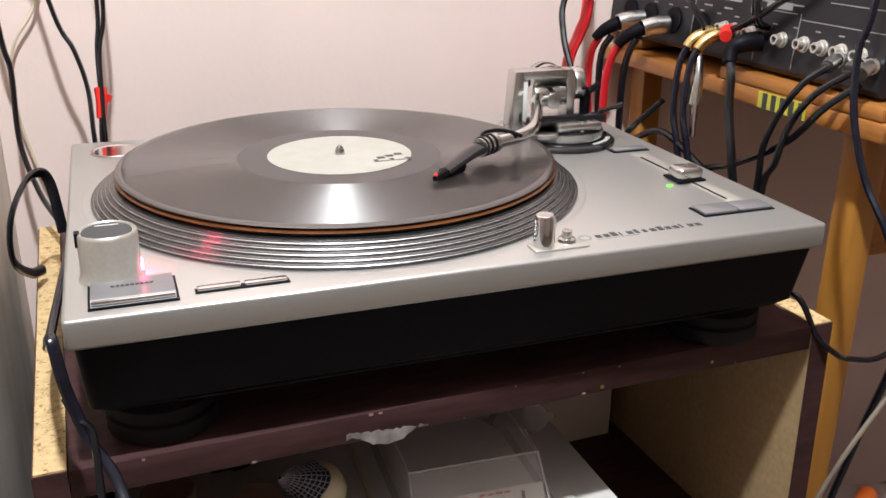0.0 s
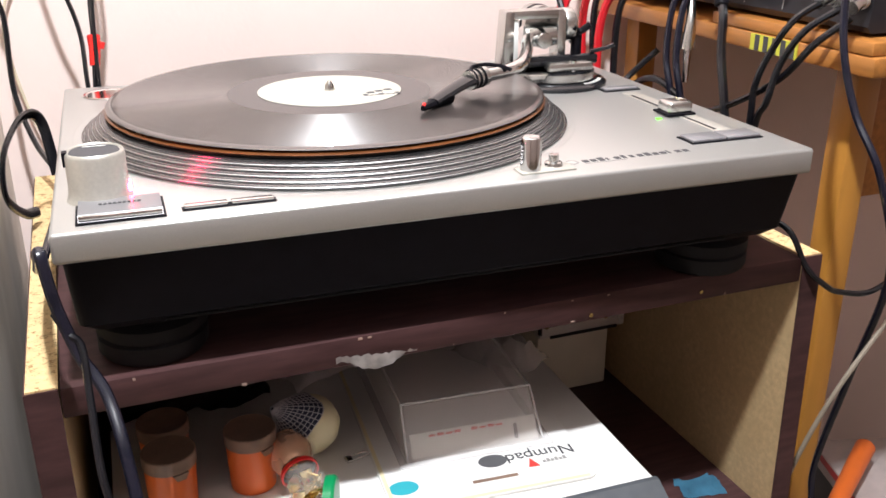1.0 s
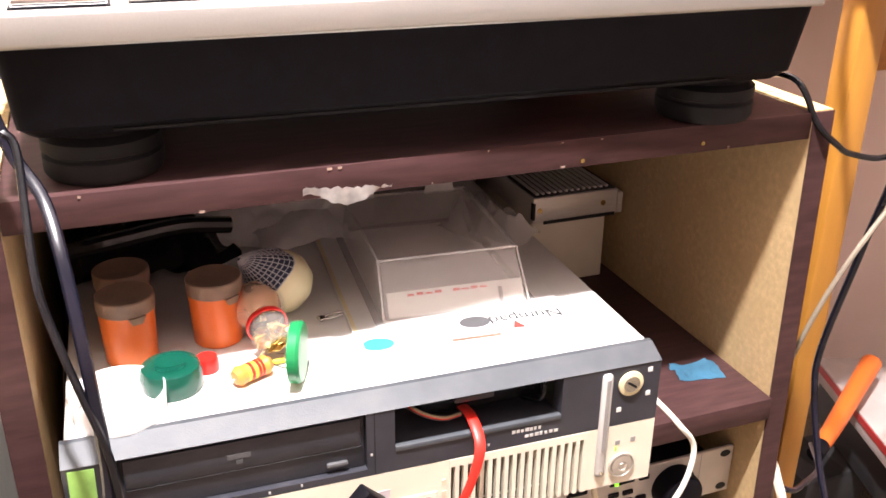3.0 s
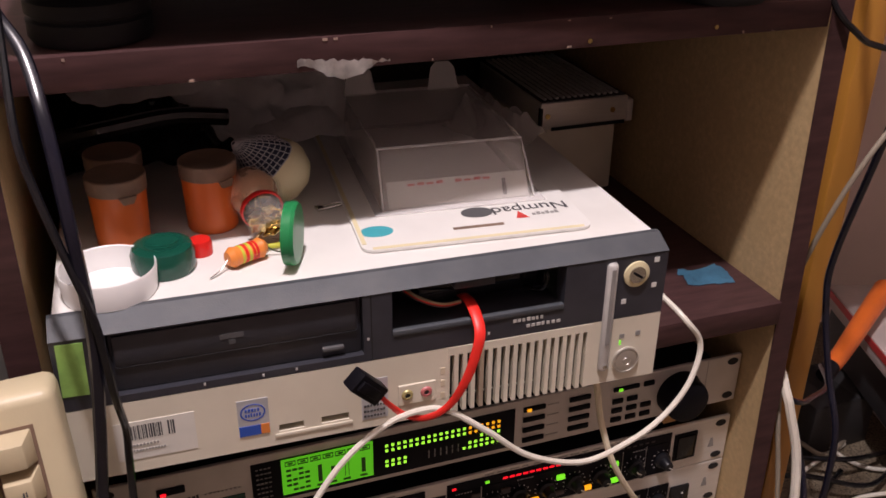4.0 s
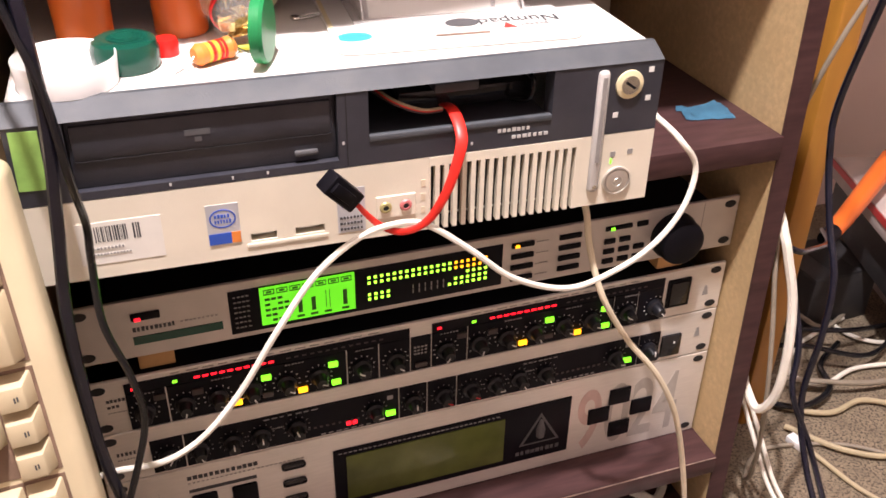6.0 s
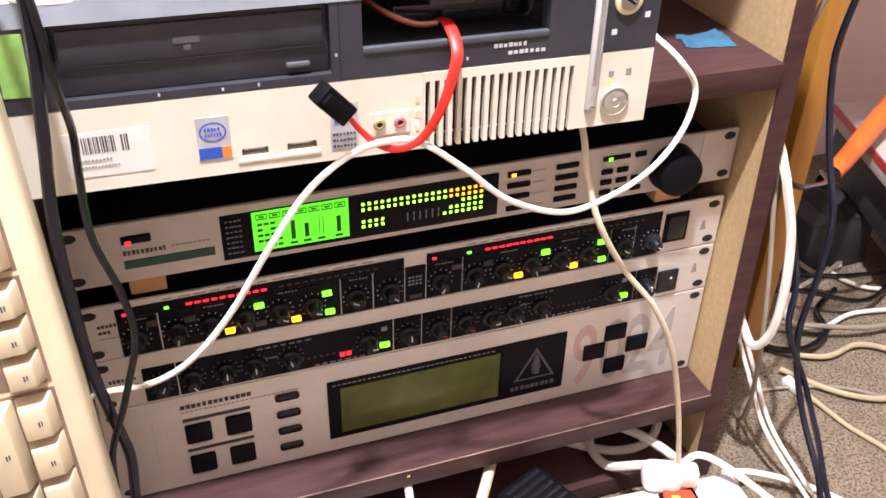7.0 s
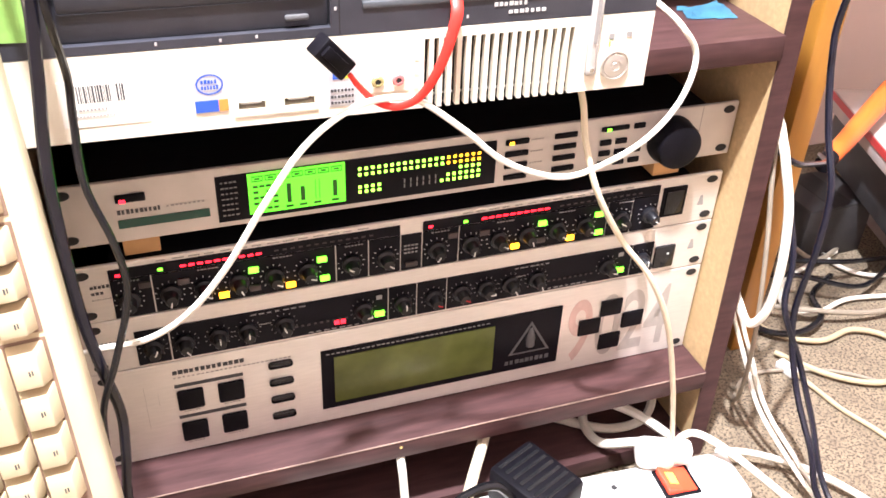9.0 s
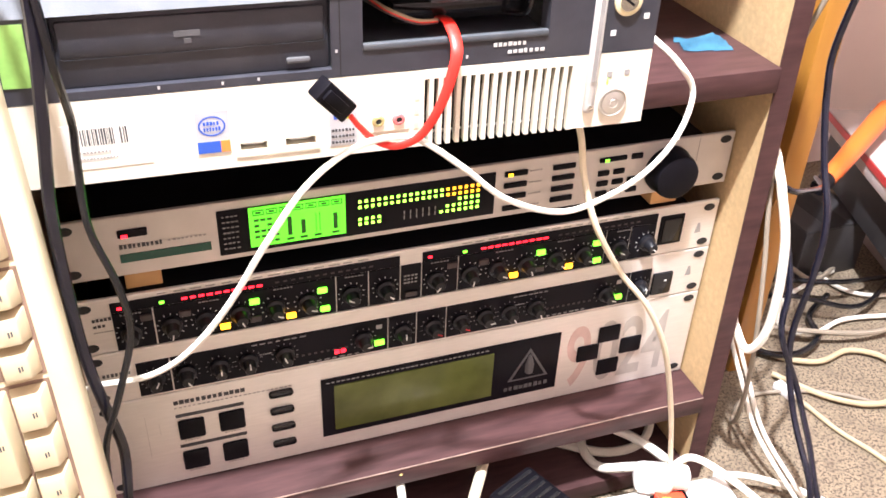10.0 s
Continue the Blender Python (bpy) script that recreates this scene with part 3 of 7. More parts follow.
for k in range(5):
    r = 0.1661 - 0.0027 * k
    z = TOPZ + 0.0011 + 0.0024 * k
    part("rim_ring", lathe([(r - 0.001, z), (r + 0.0003, z), (r + 0.0003, z + 0.0003), (r - 0.0010, z + 0.0013), (r - 0.0016, z + 0.0013)], 120, (PX, PY, 0)), "platter_rim", turntable, "bright strobe ring")
part("platter_well", lathe([(0.1685, TOPZ + 0.0001), (0.1725, TOPZ + 0.0005), (0.174, TOPZ + 0.0001)], 96, (PX, PY, 0)), "silver", turntable)
part("spindle", lathe([(0.0036, TOPZ + 0.012), (0.0036, TOPZ + 0.0205), (0.003, TOPZ + 0.0235), (0.0012, TOPZ + 0.0265), (0, TOPZ + 0.0268)], 20, (PX, PY, 0)), "steel", turntable, "chrome centre spindle")
# strobe lamp tower, start button, speed buttons
sx, sy = 0.025, 0.052
tower = part("strobe_tower", lathe([(0.0, 0), (0.0172, 0), (0.0160, 0.003), (0.0155, 0.008), (0.0155, 0.0245), (0.0150, 0.0262), (0.0143, 0.0268), (0.0137, 0.0262), (0.0136, 0.0256), (0.0, 0.0256)], 40, (sx, sy, TOPZ)), "silver_edge", turntable, "silver strobe lamp tower")
part("power_dial", lathe([(0, 0.0262), (0.0126, 0.0262), (0.0130, 0.0257)], 32, (sx, sy, TOPZ)), "ink", tower, "dark dial top")
part("dial_notch", B(sx - 0.0162, sx - 0.0135, sy - 0.004, sy + 0.001, TOPZ + 0.0195, TOPZ + 0.0272), "black", tower)
part("dial_print", B(sx - 0.006, sx + 0.006, sy + 0.0075, sy + 0.0085, TOPZ + 0.0263, TOPZ + 0.0265), "ink_white", tower)
part("strobe_window", B(sx + 0.0115, sx + 0.0165, sy - 0.004, sy + 0.006, TOPZ + 0.003, TOPZ + 0.007, 0.0005), "strobe", tower, "glowing red strobe window")
part("button_well", B(0.0125, 0.0565, 0.0085, 0.0415, TOPZ, TOPZ + 0.0007), "black", turntable)
btn = bmesh.new()
for x in (0.0140, 0.0550):
    for y, z in ((0.0098, 0.0012), (0.0125, 0.0042), (0.0402, 0.0030), (0.0402, 0.0005)):
        btn.verts.new((x, y, TOPZ + z))
btn.verts.ensure_lookup_table()
for i in range(4):
    j = (i + 1) % 4
    btn.faces.new([btn.verts[q] for q in (i, j, j + 4, i + 4)])
btn.faces.new([btn.verts[q] for q in (0, 1, 2, 3)])
btn.faces.new([btn.verts[q] for q in (7, 6, 5, 4)])
part("start_button", btn, "grey_button", turntable, "large grey start and stop button", True)
part("button_lip", B(0.0142, 0.0548, 0.0096, 0.0122, TOPZ + 0.0018, TOPZ + 0.0042, 0.0006), "chrome", turntable)
bm = bmesh.new()
for k in range(9):
    B(0.024 + 0.0024 * k, 0.0257 + 0.0024 * k, 0.0275, 0.0292, TOPZ + 0.0037, TOPZ + 0.0040, bm=bm)
part("button_print", bm, "ink", turntable)
part("speed_well", B(0.0645, 0.1135, 0.0135, 0.0195, TOPZ, TOPZ + 0.0006), "black", turntable)
for x in (0.0657, 0.0900):
    part("speed_button", B(x, x + 0.0222, 0.0142, 0.0188, TOPZ + 0.0005, TOPZ + 0.0026, 0.0006), "chrome", turntable, "narrow bright speed button")
# target lamp and socket
lx, ly = 0.2625, 0.0165
part("lamp_foot", B(lx - 0.008, lx + 0.027, ly - 0.0065, ly + 0.0065, TOPZ, TOPZ + 0.0012, 0.0005), "silver_edge", turntable)
part("target_lamp", lathe([(0.0062, 0.001), (0.0062, 0.018), (0.0055, 0.0205), (0.0048, 0.021), (0, 0.0206)], 28, (lx, ly, TOPZ)), "chrome", turntable, "pop-up chrome target lamp")
part("lamp_button", lathe([(0.0058, 0.001), (0.0052, 0.003), (0.003, 0.0036), (0.003, 0.0078), (0, 0.0082)], 24, (lx + 0.0168, ly + 0.004, TOPZ)), "steel", turntable)
# maker's print on the plate, as bars
bm = bmesh.new()
for k, w in enumerate((3, 3, 3, 1, 3, 2, 2, 3, 3, 3, 3, 1, 3, 3)):
    B(0.3005 + 0.0054 * k, 0.3005 + 0.0054 * k + 0.0013 * w, 0.0215, 0.0262 + 0.0016 * (k % 3 == 2), TOPZ, TOPZ + 0.0002, bm=bm)
part("maker_print", bm, "ink", turntable)
part("maker_print", B(0.300, 0.328, 0.0190, 0.0198, TOPZ, TOPZ + 0.0002), "ink_grey", turntable)
part("maker_mark", lathe([(0.0028, 0), (0.0028, 0.0002), (0.0042, 0.0002), (0.0042, 0)], 24, (0.2935, 0.0242, TOPZ)), "ink_grey", turntable)
# pitch slider, quartz buttons
part("pitch_rail", B(0.4175, 0.4305, 0.052, 0.182, TOPZ, TOPZ + 0.0007, 0.0003), "silver_edge", turntable, "bright slider scale")
part("pitch_slot", B(0.4185, 0.4205, 0.060, 0.170, TOPZ + 0.0007, TOPZ + 0.0010), "black", turntable)
knob = part("pitch_knob", B(0.4095, 0.4295, 0.1010, 0.1185, TOPZ + 0.001, TOPZ + 0.0105, 0.003, 3), "steel", turntable, "grey pitch slider knob")
part("knob_skirt", B(0.408, 0.4305, 0.0995, 0.120, TOPZ + 0.0008, TOPZ + 0.0022), "black", knob)
part("pitch_led", B(0.3985, 0.4025, 0.0985, 0.101, TOPZ, TOPZ + 0.0007), "led_green", turntable, "lit green pitch lamp")
for x0, x1, y0, y1 in ((0.3845, 0.4385, 0.0335, 0.0525), (0.4065, 0.4385, 0.189, 0.2005)):
    well = part("button_frame", B(x0, x1, y0, y1, TOPZ, TOPZ + 0.0007), "black", turntable)
for x0, x1 in ((0.3857, 0.4108), (0.4120, 0.4373)):
    part("range_button", B(x0, x1, 0.0347, 0.0513, TOPZ + 0.0006, TOPZ + 0.0024, 0.0006), "grey_button", turntable, "flat grey range button")
part("reset_button", B(0.4077, 0.4373, 0.1902, 0.1993, TOPZ + 0.0006, TOPZ + 0.0024, 0.0006), "grey_button", turntable)
# well for the single adapter
part("adapter_well", lathe([(0.0195, 0.0003), (0.0185, 0.0009), (0.0172, 0.0007), (0.0165, 0.0002), (0, 0.0002)], 36, (0.0335, 0.318, TOPZ)), "chrome", turntable, "round adapter well with a bright rim")
# tonearm on its round black base
ax, ay = 0.3840, 0.2410
base = part("arm_base", lathe([(0, 0), (0.0455, 0), (0.0455, 0.0025), (0.043, 0.0045), (0.034, 0.0052), (0.033, 0.012), (0.030, 0.0135), (0, 0.0135)], 56, (ax, ay, TOPZ)), "black_gloss", turntable, "glossy black tonearm base")
part("height_ring", lathe([(0.0335, 0.0055), (0.0352, 0.006), (0.0352, 0.0115), (0.0335, 0.012)], 56, (ax, ay, TOPZ)), "steel", base, "knurled silver height ring")
bm = bmesh.new()
for k in range(9):
    a = radians(-72 + 5 * k)
    one = moved(B(-0.0007, 0.0007, -0.0016, 0.0016, 0, 0.0003), pose(ax + 0.0395 * math.cos(a), ay + 0.0395 * math.sin(a), TOPZ + 0.0049, 0, 0, math.degrees(a) + 90))
    join(bm, one)
part("base_print", bm, "ink_white", base)
px, py, pz = 0.3715, 0.247, TOPZ + 0.0365
# gimbal bracket: a tall plate with a window, and its foot
brk = bmesh.new()
for outline in ([(-0.037, -0.030), (-0.026, -0.030), (-0.0255, 0.024), (-0.033, 0.024)], [(0.013, -0.020), (0.0205, -0.020), (0.0205, 0.020), (0.0170, 0.024), (0.013, 0.024)],
                [(-0.026, 0.017), (0.0135, 0.017), (0.0135, 0.024), (-0.026, 0.024)], [(-0.026, -0.026), (0.0135, -0.020), (0.0135, -0.014), (-0.026, -0.017)]):
    join(brk, prism([(px + x, pz + z) for x, z in outline], py - 0.014, py + 0.002))
bmesh.ops.bevel(brk, geom=brk.edges[:], offset=0.0009, segments=2, profile=0.5, affect="EDGES")
part("gimbal_bracket", brk, "steel", turntable, "silver gimbal bracket")
part("bracket_inner", B(px - 0.0258, px - 0.0212, py - 0.0125, py, pz - 0.0145, pz + 0.0165, 0.001), "ink_white", turntable)
part("bracket_foot", B(px - 0.042, px + 0.012, py - 0.022, py + 0.010, TOPZ + 0.012, pz - 0.0265, 0.002), "steel", turntable)
part("foot_disc", lathe([(0, 0.0135), (0.0315, 0.0135), (0.0315, 0.0165), (0.030, 0.0175), (0, 0.0175)], 48, (px - 0.012, py - 0.004, TOPZ - 0.004)), "steel", turntable, "round silver mounting plate")
part("weight_stub", C(0.0150, 0.020, 32, axis="y", at=(px + 0.006, py + 0.003, pz + 0.010), bevel=0.0015), "steel", turntable, "knurled silver counterweight")
part("weight_ring", C(0.0156, 0.004, 32, axis="y", at=(px + 0.006, py + 0.010, pz + 0.010), bevel=0.0008), "black", turntable)
part("pivot_housing", C(0.0088, 0.028, 24, axis="x", at=(px - 0.016, py - 0.008, pz + 0.003), bevel=0.001), "chrome", turntable)
part("pivot_bearing", C(0.0065, 0.02, 24, axis="-y", at=(px - 0.003, py - 0.004, pz + 0.001), bevel=0.001), "steel", turntable)
part("antiskate_dial", C(0.0135, 0.009, 32, axis="x", at=(px + 0.021, py - 0.002, pz + 0.010), bevel=0.001), "steel", turntable)
part("cue_arm", B(px - 0.024, px + 0.046, py - 0.0235, py - 0.0145, TOPZ + 0.0165, TOPZ + 0.0245, 0.002), "black_gloss", turntable, "black cueing platform")
part("cue_lever", tube([(px + 0.04, py - 0.02, TOPZ + 0.026), (px + 0.052, py - 0.024, TOPZ + 0.029), (px + 0.058, py - 0.027, TOPZ + 0.032)], 0.0018, 10), "black_gloss", turntable)
part("cue_post", C(0.0032, 0.018, 16, at=(px + 0.018, py - 0.032, TOPZ + 0.004)), "chrome", turntable)
part("cue_bracket", B(px - 0.004, px + 0.036, py - 0.036, py - 0.022, TOPZ + 0.0135, TOPZ + 0.021, 0.003), "steel", turntable)
part("arm_rest_post", C(0.0045, 0.03, 16, at=(px + 0.034, py - 0.006, TOPZ + 0.012)), "black", turntable)
part("arm_rest_clip", tube([(px + 0.026, py - 0.014, TOPZ + 0.046), (px + 0.034, py - 0.010, TOPZ + 0.041), (px + 0.042, py - 0.014, TOPZ + 0.047)], 0.0028, 8), "black", turntable)
Z = TOPZ
ARM = [(px - 0.004, py - 0.012, Z + 0.0395), (0.3533, 0.2233, Z + 0.0398), (0.3360, 0.1870, Z + 0.0370), (0.3200, 0.1585, Z + 0.0350), (0.3060, 0.1465, Z + 0.0330), (0.2940, 0.1425, Z + 0.0320), (0.2810, 0.1399, Z + 0.0310)]
part("arm_tube", tube(ARM, 0.0046, 14, 10), "chrome", turntable, "S-shaped chrome tonearm tube")
part("tube_nut", tube([(px - 0.002, py - 0.010, Z + 0.0396), (px - 0.010, py - 0.018, Z + 0.0397)], 0.0075, 18, 2), "chrome", turntable)
part("arm_collar", tube([(0.2835, 0.1404, Z + 0.0312), (0.2765, 0.1380, Z + 0.0306), (0.2685, 0.1335, Z + 0.0301)], 0.0066, 18, 4), "steel", turntable, "ridged silver locking collar")
for k in range(3):
    part("collar_ring", tube([(0.2795 - 0.004 * k, 0.1391 - 0.0018 * k, Z + 0.0309 - 0.0003 * k), (0.2783 - 0.004 * k, 0.1386 - 0.0018 * k, Z + 0.0308 - 0.0003 * k)], 0.0072, 18, 2), "black", turntable)
part("headshell", tube([(0.2690, 0.1338, Z + 0.0302), (0.2600, 0.1270, Z + 0.0292), (0.2440, 0.1145, Z + 0.0262), (0.2330, 0.1055, Z + 0.0240)], 0.0055, 10, 6, 0.55, (0.0072, 0.0048)), "black_gloss", turntable, "glossy black headshell")
part("cartridge", tube([(0.2480, 0.1175, Z + 0.0240), (0.2330, 0.1055, Z + 0.0232), (0.2235, 0.0980, Z + 0.0222)], 0.005, 8, 4, 1.0, (0.0052, 0.0018)), "black", turntable, "black cartridge and stylus")
part("stylus_tip", tube([(0.2255, 0.1000, Z + 0.0248), (0.2240, 0.0985, Z + 0.0236)], 0.0012, 8, 2), "red", turntable, "red stylus mark")
part("finger_lift", tube([(0.2700, 0.1345, Z + 0.0340), (0.2740, 0.1430, Z + 0.0368), (0.2800, 0.1480, Z + 0.0372), (0.2890, 0.1500, Z + 0.0370), (0.2960, 0.1420, Z + 0.0368), (0.3010, 0.1360, Z + 0.0350)], 0.0014, 8), "black", turntable)

# ---- records lying on the platter ----
tw = TT @ pose(PX, PY, 0)


def record(z, r, thick, material, label, name="vinyl_record", grooves=0):
    """A record; the grooves are real V-shaped rings between flat lands."""
    rec = thing(name, tw @ pose(0, 0, z), label, "record", "records on the platter")
    line = [(0.0038, 0), (r - 0.002, 0), (r, thick * 0.5), (r - 0.002, thick)]
    if grooves:
        inner, outer = 0.0712, r - 0.0045
        step = (outer - inner) / grooves
        for k in range(grooves):
            a = outer - k * step
            line += [(a, thick), (a - step * 0.45, thick), (a - step * 0.725, thick - step * 0.29)]
        line += [(inner, thick)]
    line += [(0.0505, thick) if grooves else (0.0038, thick)]
    part("disc", lathe(line, 160 if grooves else 96), material, rec)
    return rec


z0 = TOPZ + 0.0133
slip = thing("slip_mat", tw @ pose(0, 0, z0), "thin dark felt slip mat under the records", "mat")
part("felt", lathe([(0.0038, 0), (0.1495, 0), (0.1495, 0.001), (0.0038, 0.001)], 96), "black_matte", slip)
record(z0 + 0.0011, 0.1522, 0.0026, "amber", "translucent amber vinyl record under the playing record")
play = record(z0 + 0.0041, 0.1512, 0.0022, "vinyl", "black vinyl record with a white centre label, being played", "playing_record", 110)
part("run_out", lathe([(0.0505, 0.00226), (0.0712, 0.00226)], 96), "vinyl_plain", play, "smooth grey run-out ring")
lab = part("centre_label", lathe([(0.0038, 0.0026), (0.0505, 0.0026), (0.0505, 0.0022)], 96), "label_paper", play, "greyish white paper centre label")
bm = bmesh.new()
for k in range(7):
    B(0.018 + 0.0038 * k, 0.0212 + 0.0038 * k, -0.028, -0.0265 + 0.004 * ((k * 5) % 3 == 0), 0.0026, 0.0028, bm=bm)
for k in range(3):
    B(0.022 + 0.007 * k, 0.0275 + 0.007 * k, -0.021 + 0.003 * k, -0.0165 + 0.003 * k, 0.0026, 0.0028, bm=bm)
part("label_print", bm, "ink", lab)


# ---- the desktop computer on the shelf ----
PC = pose(-0.2405, -0.0670, 0.4037, 0, 0, -1.7)
PW, PD, PH = 0.3460, 0.36, 0.0945
SPLIT = 0.0455
pc = thing("desktop_computer", PC, "flat beige and slate-blue desktop computer with an open drive bay", "computer")
part("case", B(0.002, PW - 0.002, 0.08, PD, 0.001, PH - 0.001), "case", pc, "white painted steel case", True)
part("case_lid", B(0.002, PW - 0.002, 0.0125, 0.0799, PH - 0.0025, PH - 0.001), "case", pc, "", True)
part("case_floor", B(0.002, PW - 0.002, 0.0125, 0.0799, 0.001, 0.003), "case", pc, "", True)
for x in (0.002, PW - 0.0035):
    part("case_side", B(x, x + 0.0015, 0.0125, 0.0799, 0.0031, PH - 0.0026), "case", pc, "", True)


def with_slots(x0, x1, z0, z1, cuts, y0=0.0, y1=0.012):
    """A front panel made of the strips between rectangular openings, all in one x-row."""
    bm = bmesh.new()
    xs = x0
    for a, b, c, d in cuts:
        B(xs, a, y0, y1, z0, z1, bm=bm)
        if c > z0:
            B(a, b, y0, y1, z0, c, bm=bm)
        if d < z1:
            B(a, b, y0, y1, d, z1, bm=bm)
        xs = b
    B(xs, x1, y0, y1, z0, z1, bm=bm)
    bmesh.ops.remove_doubles(bm, verts=bm.verts, dist=1e-6)
    return bm


slots = [(0.2090 + 0.0053 * k, 0.2090 + 0.0053 * k + 0.0027, 0.0, 0.0402) for k in range(17)]
usb = [(0.1085, 0.1225, 0.009, 0.0135), (0.1325, 0.1485, 0.009, 0.0135)]
part("lower_bezel", with_slots(0, 0.2080, 0.0, SPLIT, usb, 0.0, 0.012), "beige", pc, "yellowed beige front bezel", True)
part("vent_comb", with_slots(0.2081, 0.2999, 0.0, SPLIT, slots, -0.0004, 0.0040), "beige", pc, "beige cooling comb with dark slots", True)
part("bezel_end", with_slots(0.3000, PW, 0.0, SPLIT, []), "beige", pc, "", True)
# Black sheets stand in for the shade inside the vent slots and ports.
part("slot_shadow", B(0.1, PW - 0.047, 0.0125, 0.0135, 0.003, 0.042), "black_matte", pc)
part("vent_floor_shade", B(0.2085, 0.2995, 0.0042, 0.0124, 0.0006, 0.0016), "black_matte", pc)
bay = [(0.0265, 0.1585, 0.0505, 0.0885), (0.1750, 0.2795, 0.0600, 0.0885)]
part("upper_bezel", with_slots(0, PW, SPLIT + 0.0005, PH - 0.006, bay), "slate", pc, "dark slate-blue upper bezel", True)
lip = bmesh.new()
for x in (0.0, PW):
    for y, z in ((-0.0005, PH - 0.0062), (0.013, PH + 0.0003), (0.0165, PH + 0.0003), (0.0165, PH - 0.0062)):
        lip.verts.new((x, y, z))
lip.verts.ensure_lookup_table()
for i in range(4):
    j = (i + 1) % 4
    lip.faces.new([lip.verts[q] for q in (i, j, j + 4, i + 4)])
lip.faces.new([lip.verts[q] for q in (0, 1, 2, 3)])
lip.faces.new([lip.verts[q] for q in (7, 6, 5, 4)])
part("top_lip", lip, "slate_light", pc, "dusty slate-blue sloping lip", True)
dvd = part("disc_drive", B(0.0268, 0.1582, 0.004, 0.02, 0.0507, 0.0883, 0.001), "slate", pc, "dark slate disc drive")
part("drive_tray", B(0.0285, 0.1560, 0.0024, 0.0045, 0.0655, 0.0845, 0.0018), "slate", dvd, "dark drive tray")
part("drive_button", B(0.1355, 0.1480, 0.0015, 0.0045, 0.0545, 0.0578, 0.0012), "ink_dim", dvd)
part("drive_mark", B(0.082, 0.0945, 0.0020, 0.0026, 0.0735, 0.0765), "ink_dim", dvd)
part("drive_mark", B(0.0865, 0.0900, 0.0020, 0.0026, 0.0700, 0.0725), "ink_dim", dvd)
part("bezel_seam", B(0.1628, 0.1634, -0.0003, 0.001, SPLIT + 0.001, PH - 0.0065), "black_matte", pc)
# the open bay: floor, back painted black as the shade inside, loose leads
part("bay_back_shade", B(0.1745, 0.2800, 0.075, 0.078, 0.0595, 0.0895), "black_matte", pc)
part("bay_floor", B(0.1745, 0.2800, 0.012, 0.075, 0.0585, 0.0598), "slate", pc)
part("bay_lip", B(0.1752, 0.2793, -0.0008, 0.003, 0.0592, 0.0628, 0.0006), "slate_light", pc)
part("bay_drive", B(0.197, 0.276, 0.022, 0.07, 0.064, 0.075, 0.001), "black_gloss", pc, "dark metal drive inside the bay")
part("bay_bracket", B(0.2130, 0.2380, 0.006, 0.02, 0.0795, 0.0850, 0.001), "slate", pc, "bent dark metal bracket")
for k, (c, o) in enumerate((("led_off", 0.0), ("cable_sata", 0.002), ("cable_tan", 0.004))):
    part("bay_wire", tube([(0.180 + o, 0.03, 0.078), (0.192, 0.012, 0.074 + o * 0.5), (0.206, 0.008, 0.069 + o * 0.4), (0.219, 0.012, 0.067 + o * 0.3)], 0.0009, 6), c, pc)
part("bay_wire", tube([(0.268, 0.02, 0.086), (0.271, 0.008, 0.080), (0.269, 0.01, 0.069), (0.262, 0.02, 0.066)], 0.0013, 8), "cable_black", pc)
# right-hand end: chip-card slot, key lock, power button
card = part("card_guide", B(0.3055, 0.3125, -0.0028, 0.001, 0.0100, 0.0855, 0.0025, 3), "tall_grey", pc, "grey translucent card guide")
part("guide_groove", B(0.3078, 0.3102, -0.0034, -0.0022, 0.0300, 0.0820), "ink_grey", card)
part("guide_end", C(0.0014, 0.001, 12, axis="-y", at=(0.3090, -0.0027, 0.014)), "chrome", card)
lock = part("key_lock", C(0.0085, 0.002, 28, axis="-y", at=(0.3255, 0.0005, 0.0755), bevel=0.0006), "cream", pc, "round key lock")
part("lock_barrel", C(0.0055, 0.001, 24, axis="-y", at=(0.3255, -0.0013, 0.0755)), "steel", lock)
part("keyhole", moved(B(-0.0035, 0.0035, -0.0004, 0.0004, -0.0007, 0.0007), pose(0.3255, -0.0024, 0.0755, 0, 35, 0)), "black", lock)
power = part("power_button", lathe([(0.0092, 0.0), (0.0090, 0.0016), (0.0082, 0.0019), (0.0079, 0.0008), (0.0074, 0.0007), (0.0070, 0.0016), (0.0032, 0.0022), (0.0029, 0.0017), (0.0024, 0.0017), (0.0020, 0.0023), (0, 0.0023)], 36), "nickel", pc, "round silver power button")
power.matrix_basis = pose(0.3245, 0.0, 0.0150, 90, 0, 0)
part("power_led", B(0.3192, 0.3200, -0.0005, 0.0003, 0.0265, 0.0295), "led_green", pc)
for k, (x, z) in enumerate(((0.3205, 0.0325), (0.3315, 0.033), (0.3385, 0.083), (0.3385, 0.066), (0.319, 0.0575))):
    part("symbol", B(x - 0.0016, x + 0.0016, -0.0003, 0.0002, z - 0.0016, z + 0.0016), "ink_grey" if z < 0.05 else "ink_white", pc)
bm = bars(0.2475, 0.2675, 0.0565, 0.0024, 7, -0.0001, 3)
join(bm, bars(0.2560, 0.2785, 0.0520, 0.0024, 7, -0.0001, 4))
part("maker_print", bm, "tall_grey", pc, "", True)
# stickers
holo = part("hologram_sticker", moved(B(-0.0065, 0.0065, -0.0003, 0.0002, -0.0155, 0.0155), pose(0.0088, -0.0001, 0.0705, 0, 2, 0)), "lime", pc, "shiny green hologram sticker")
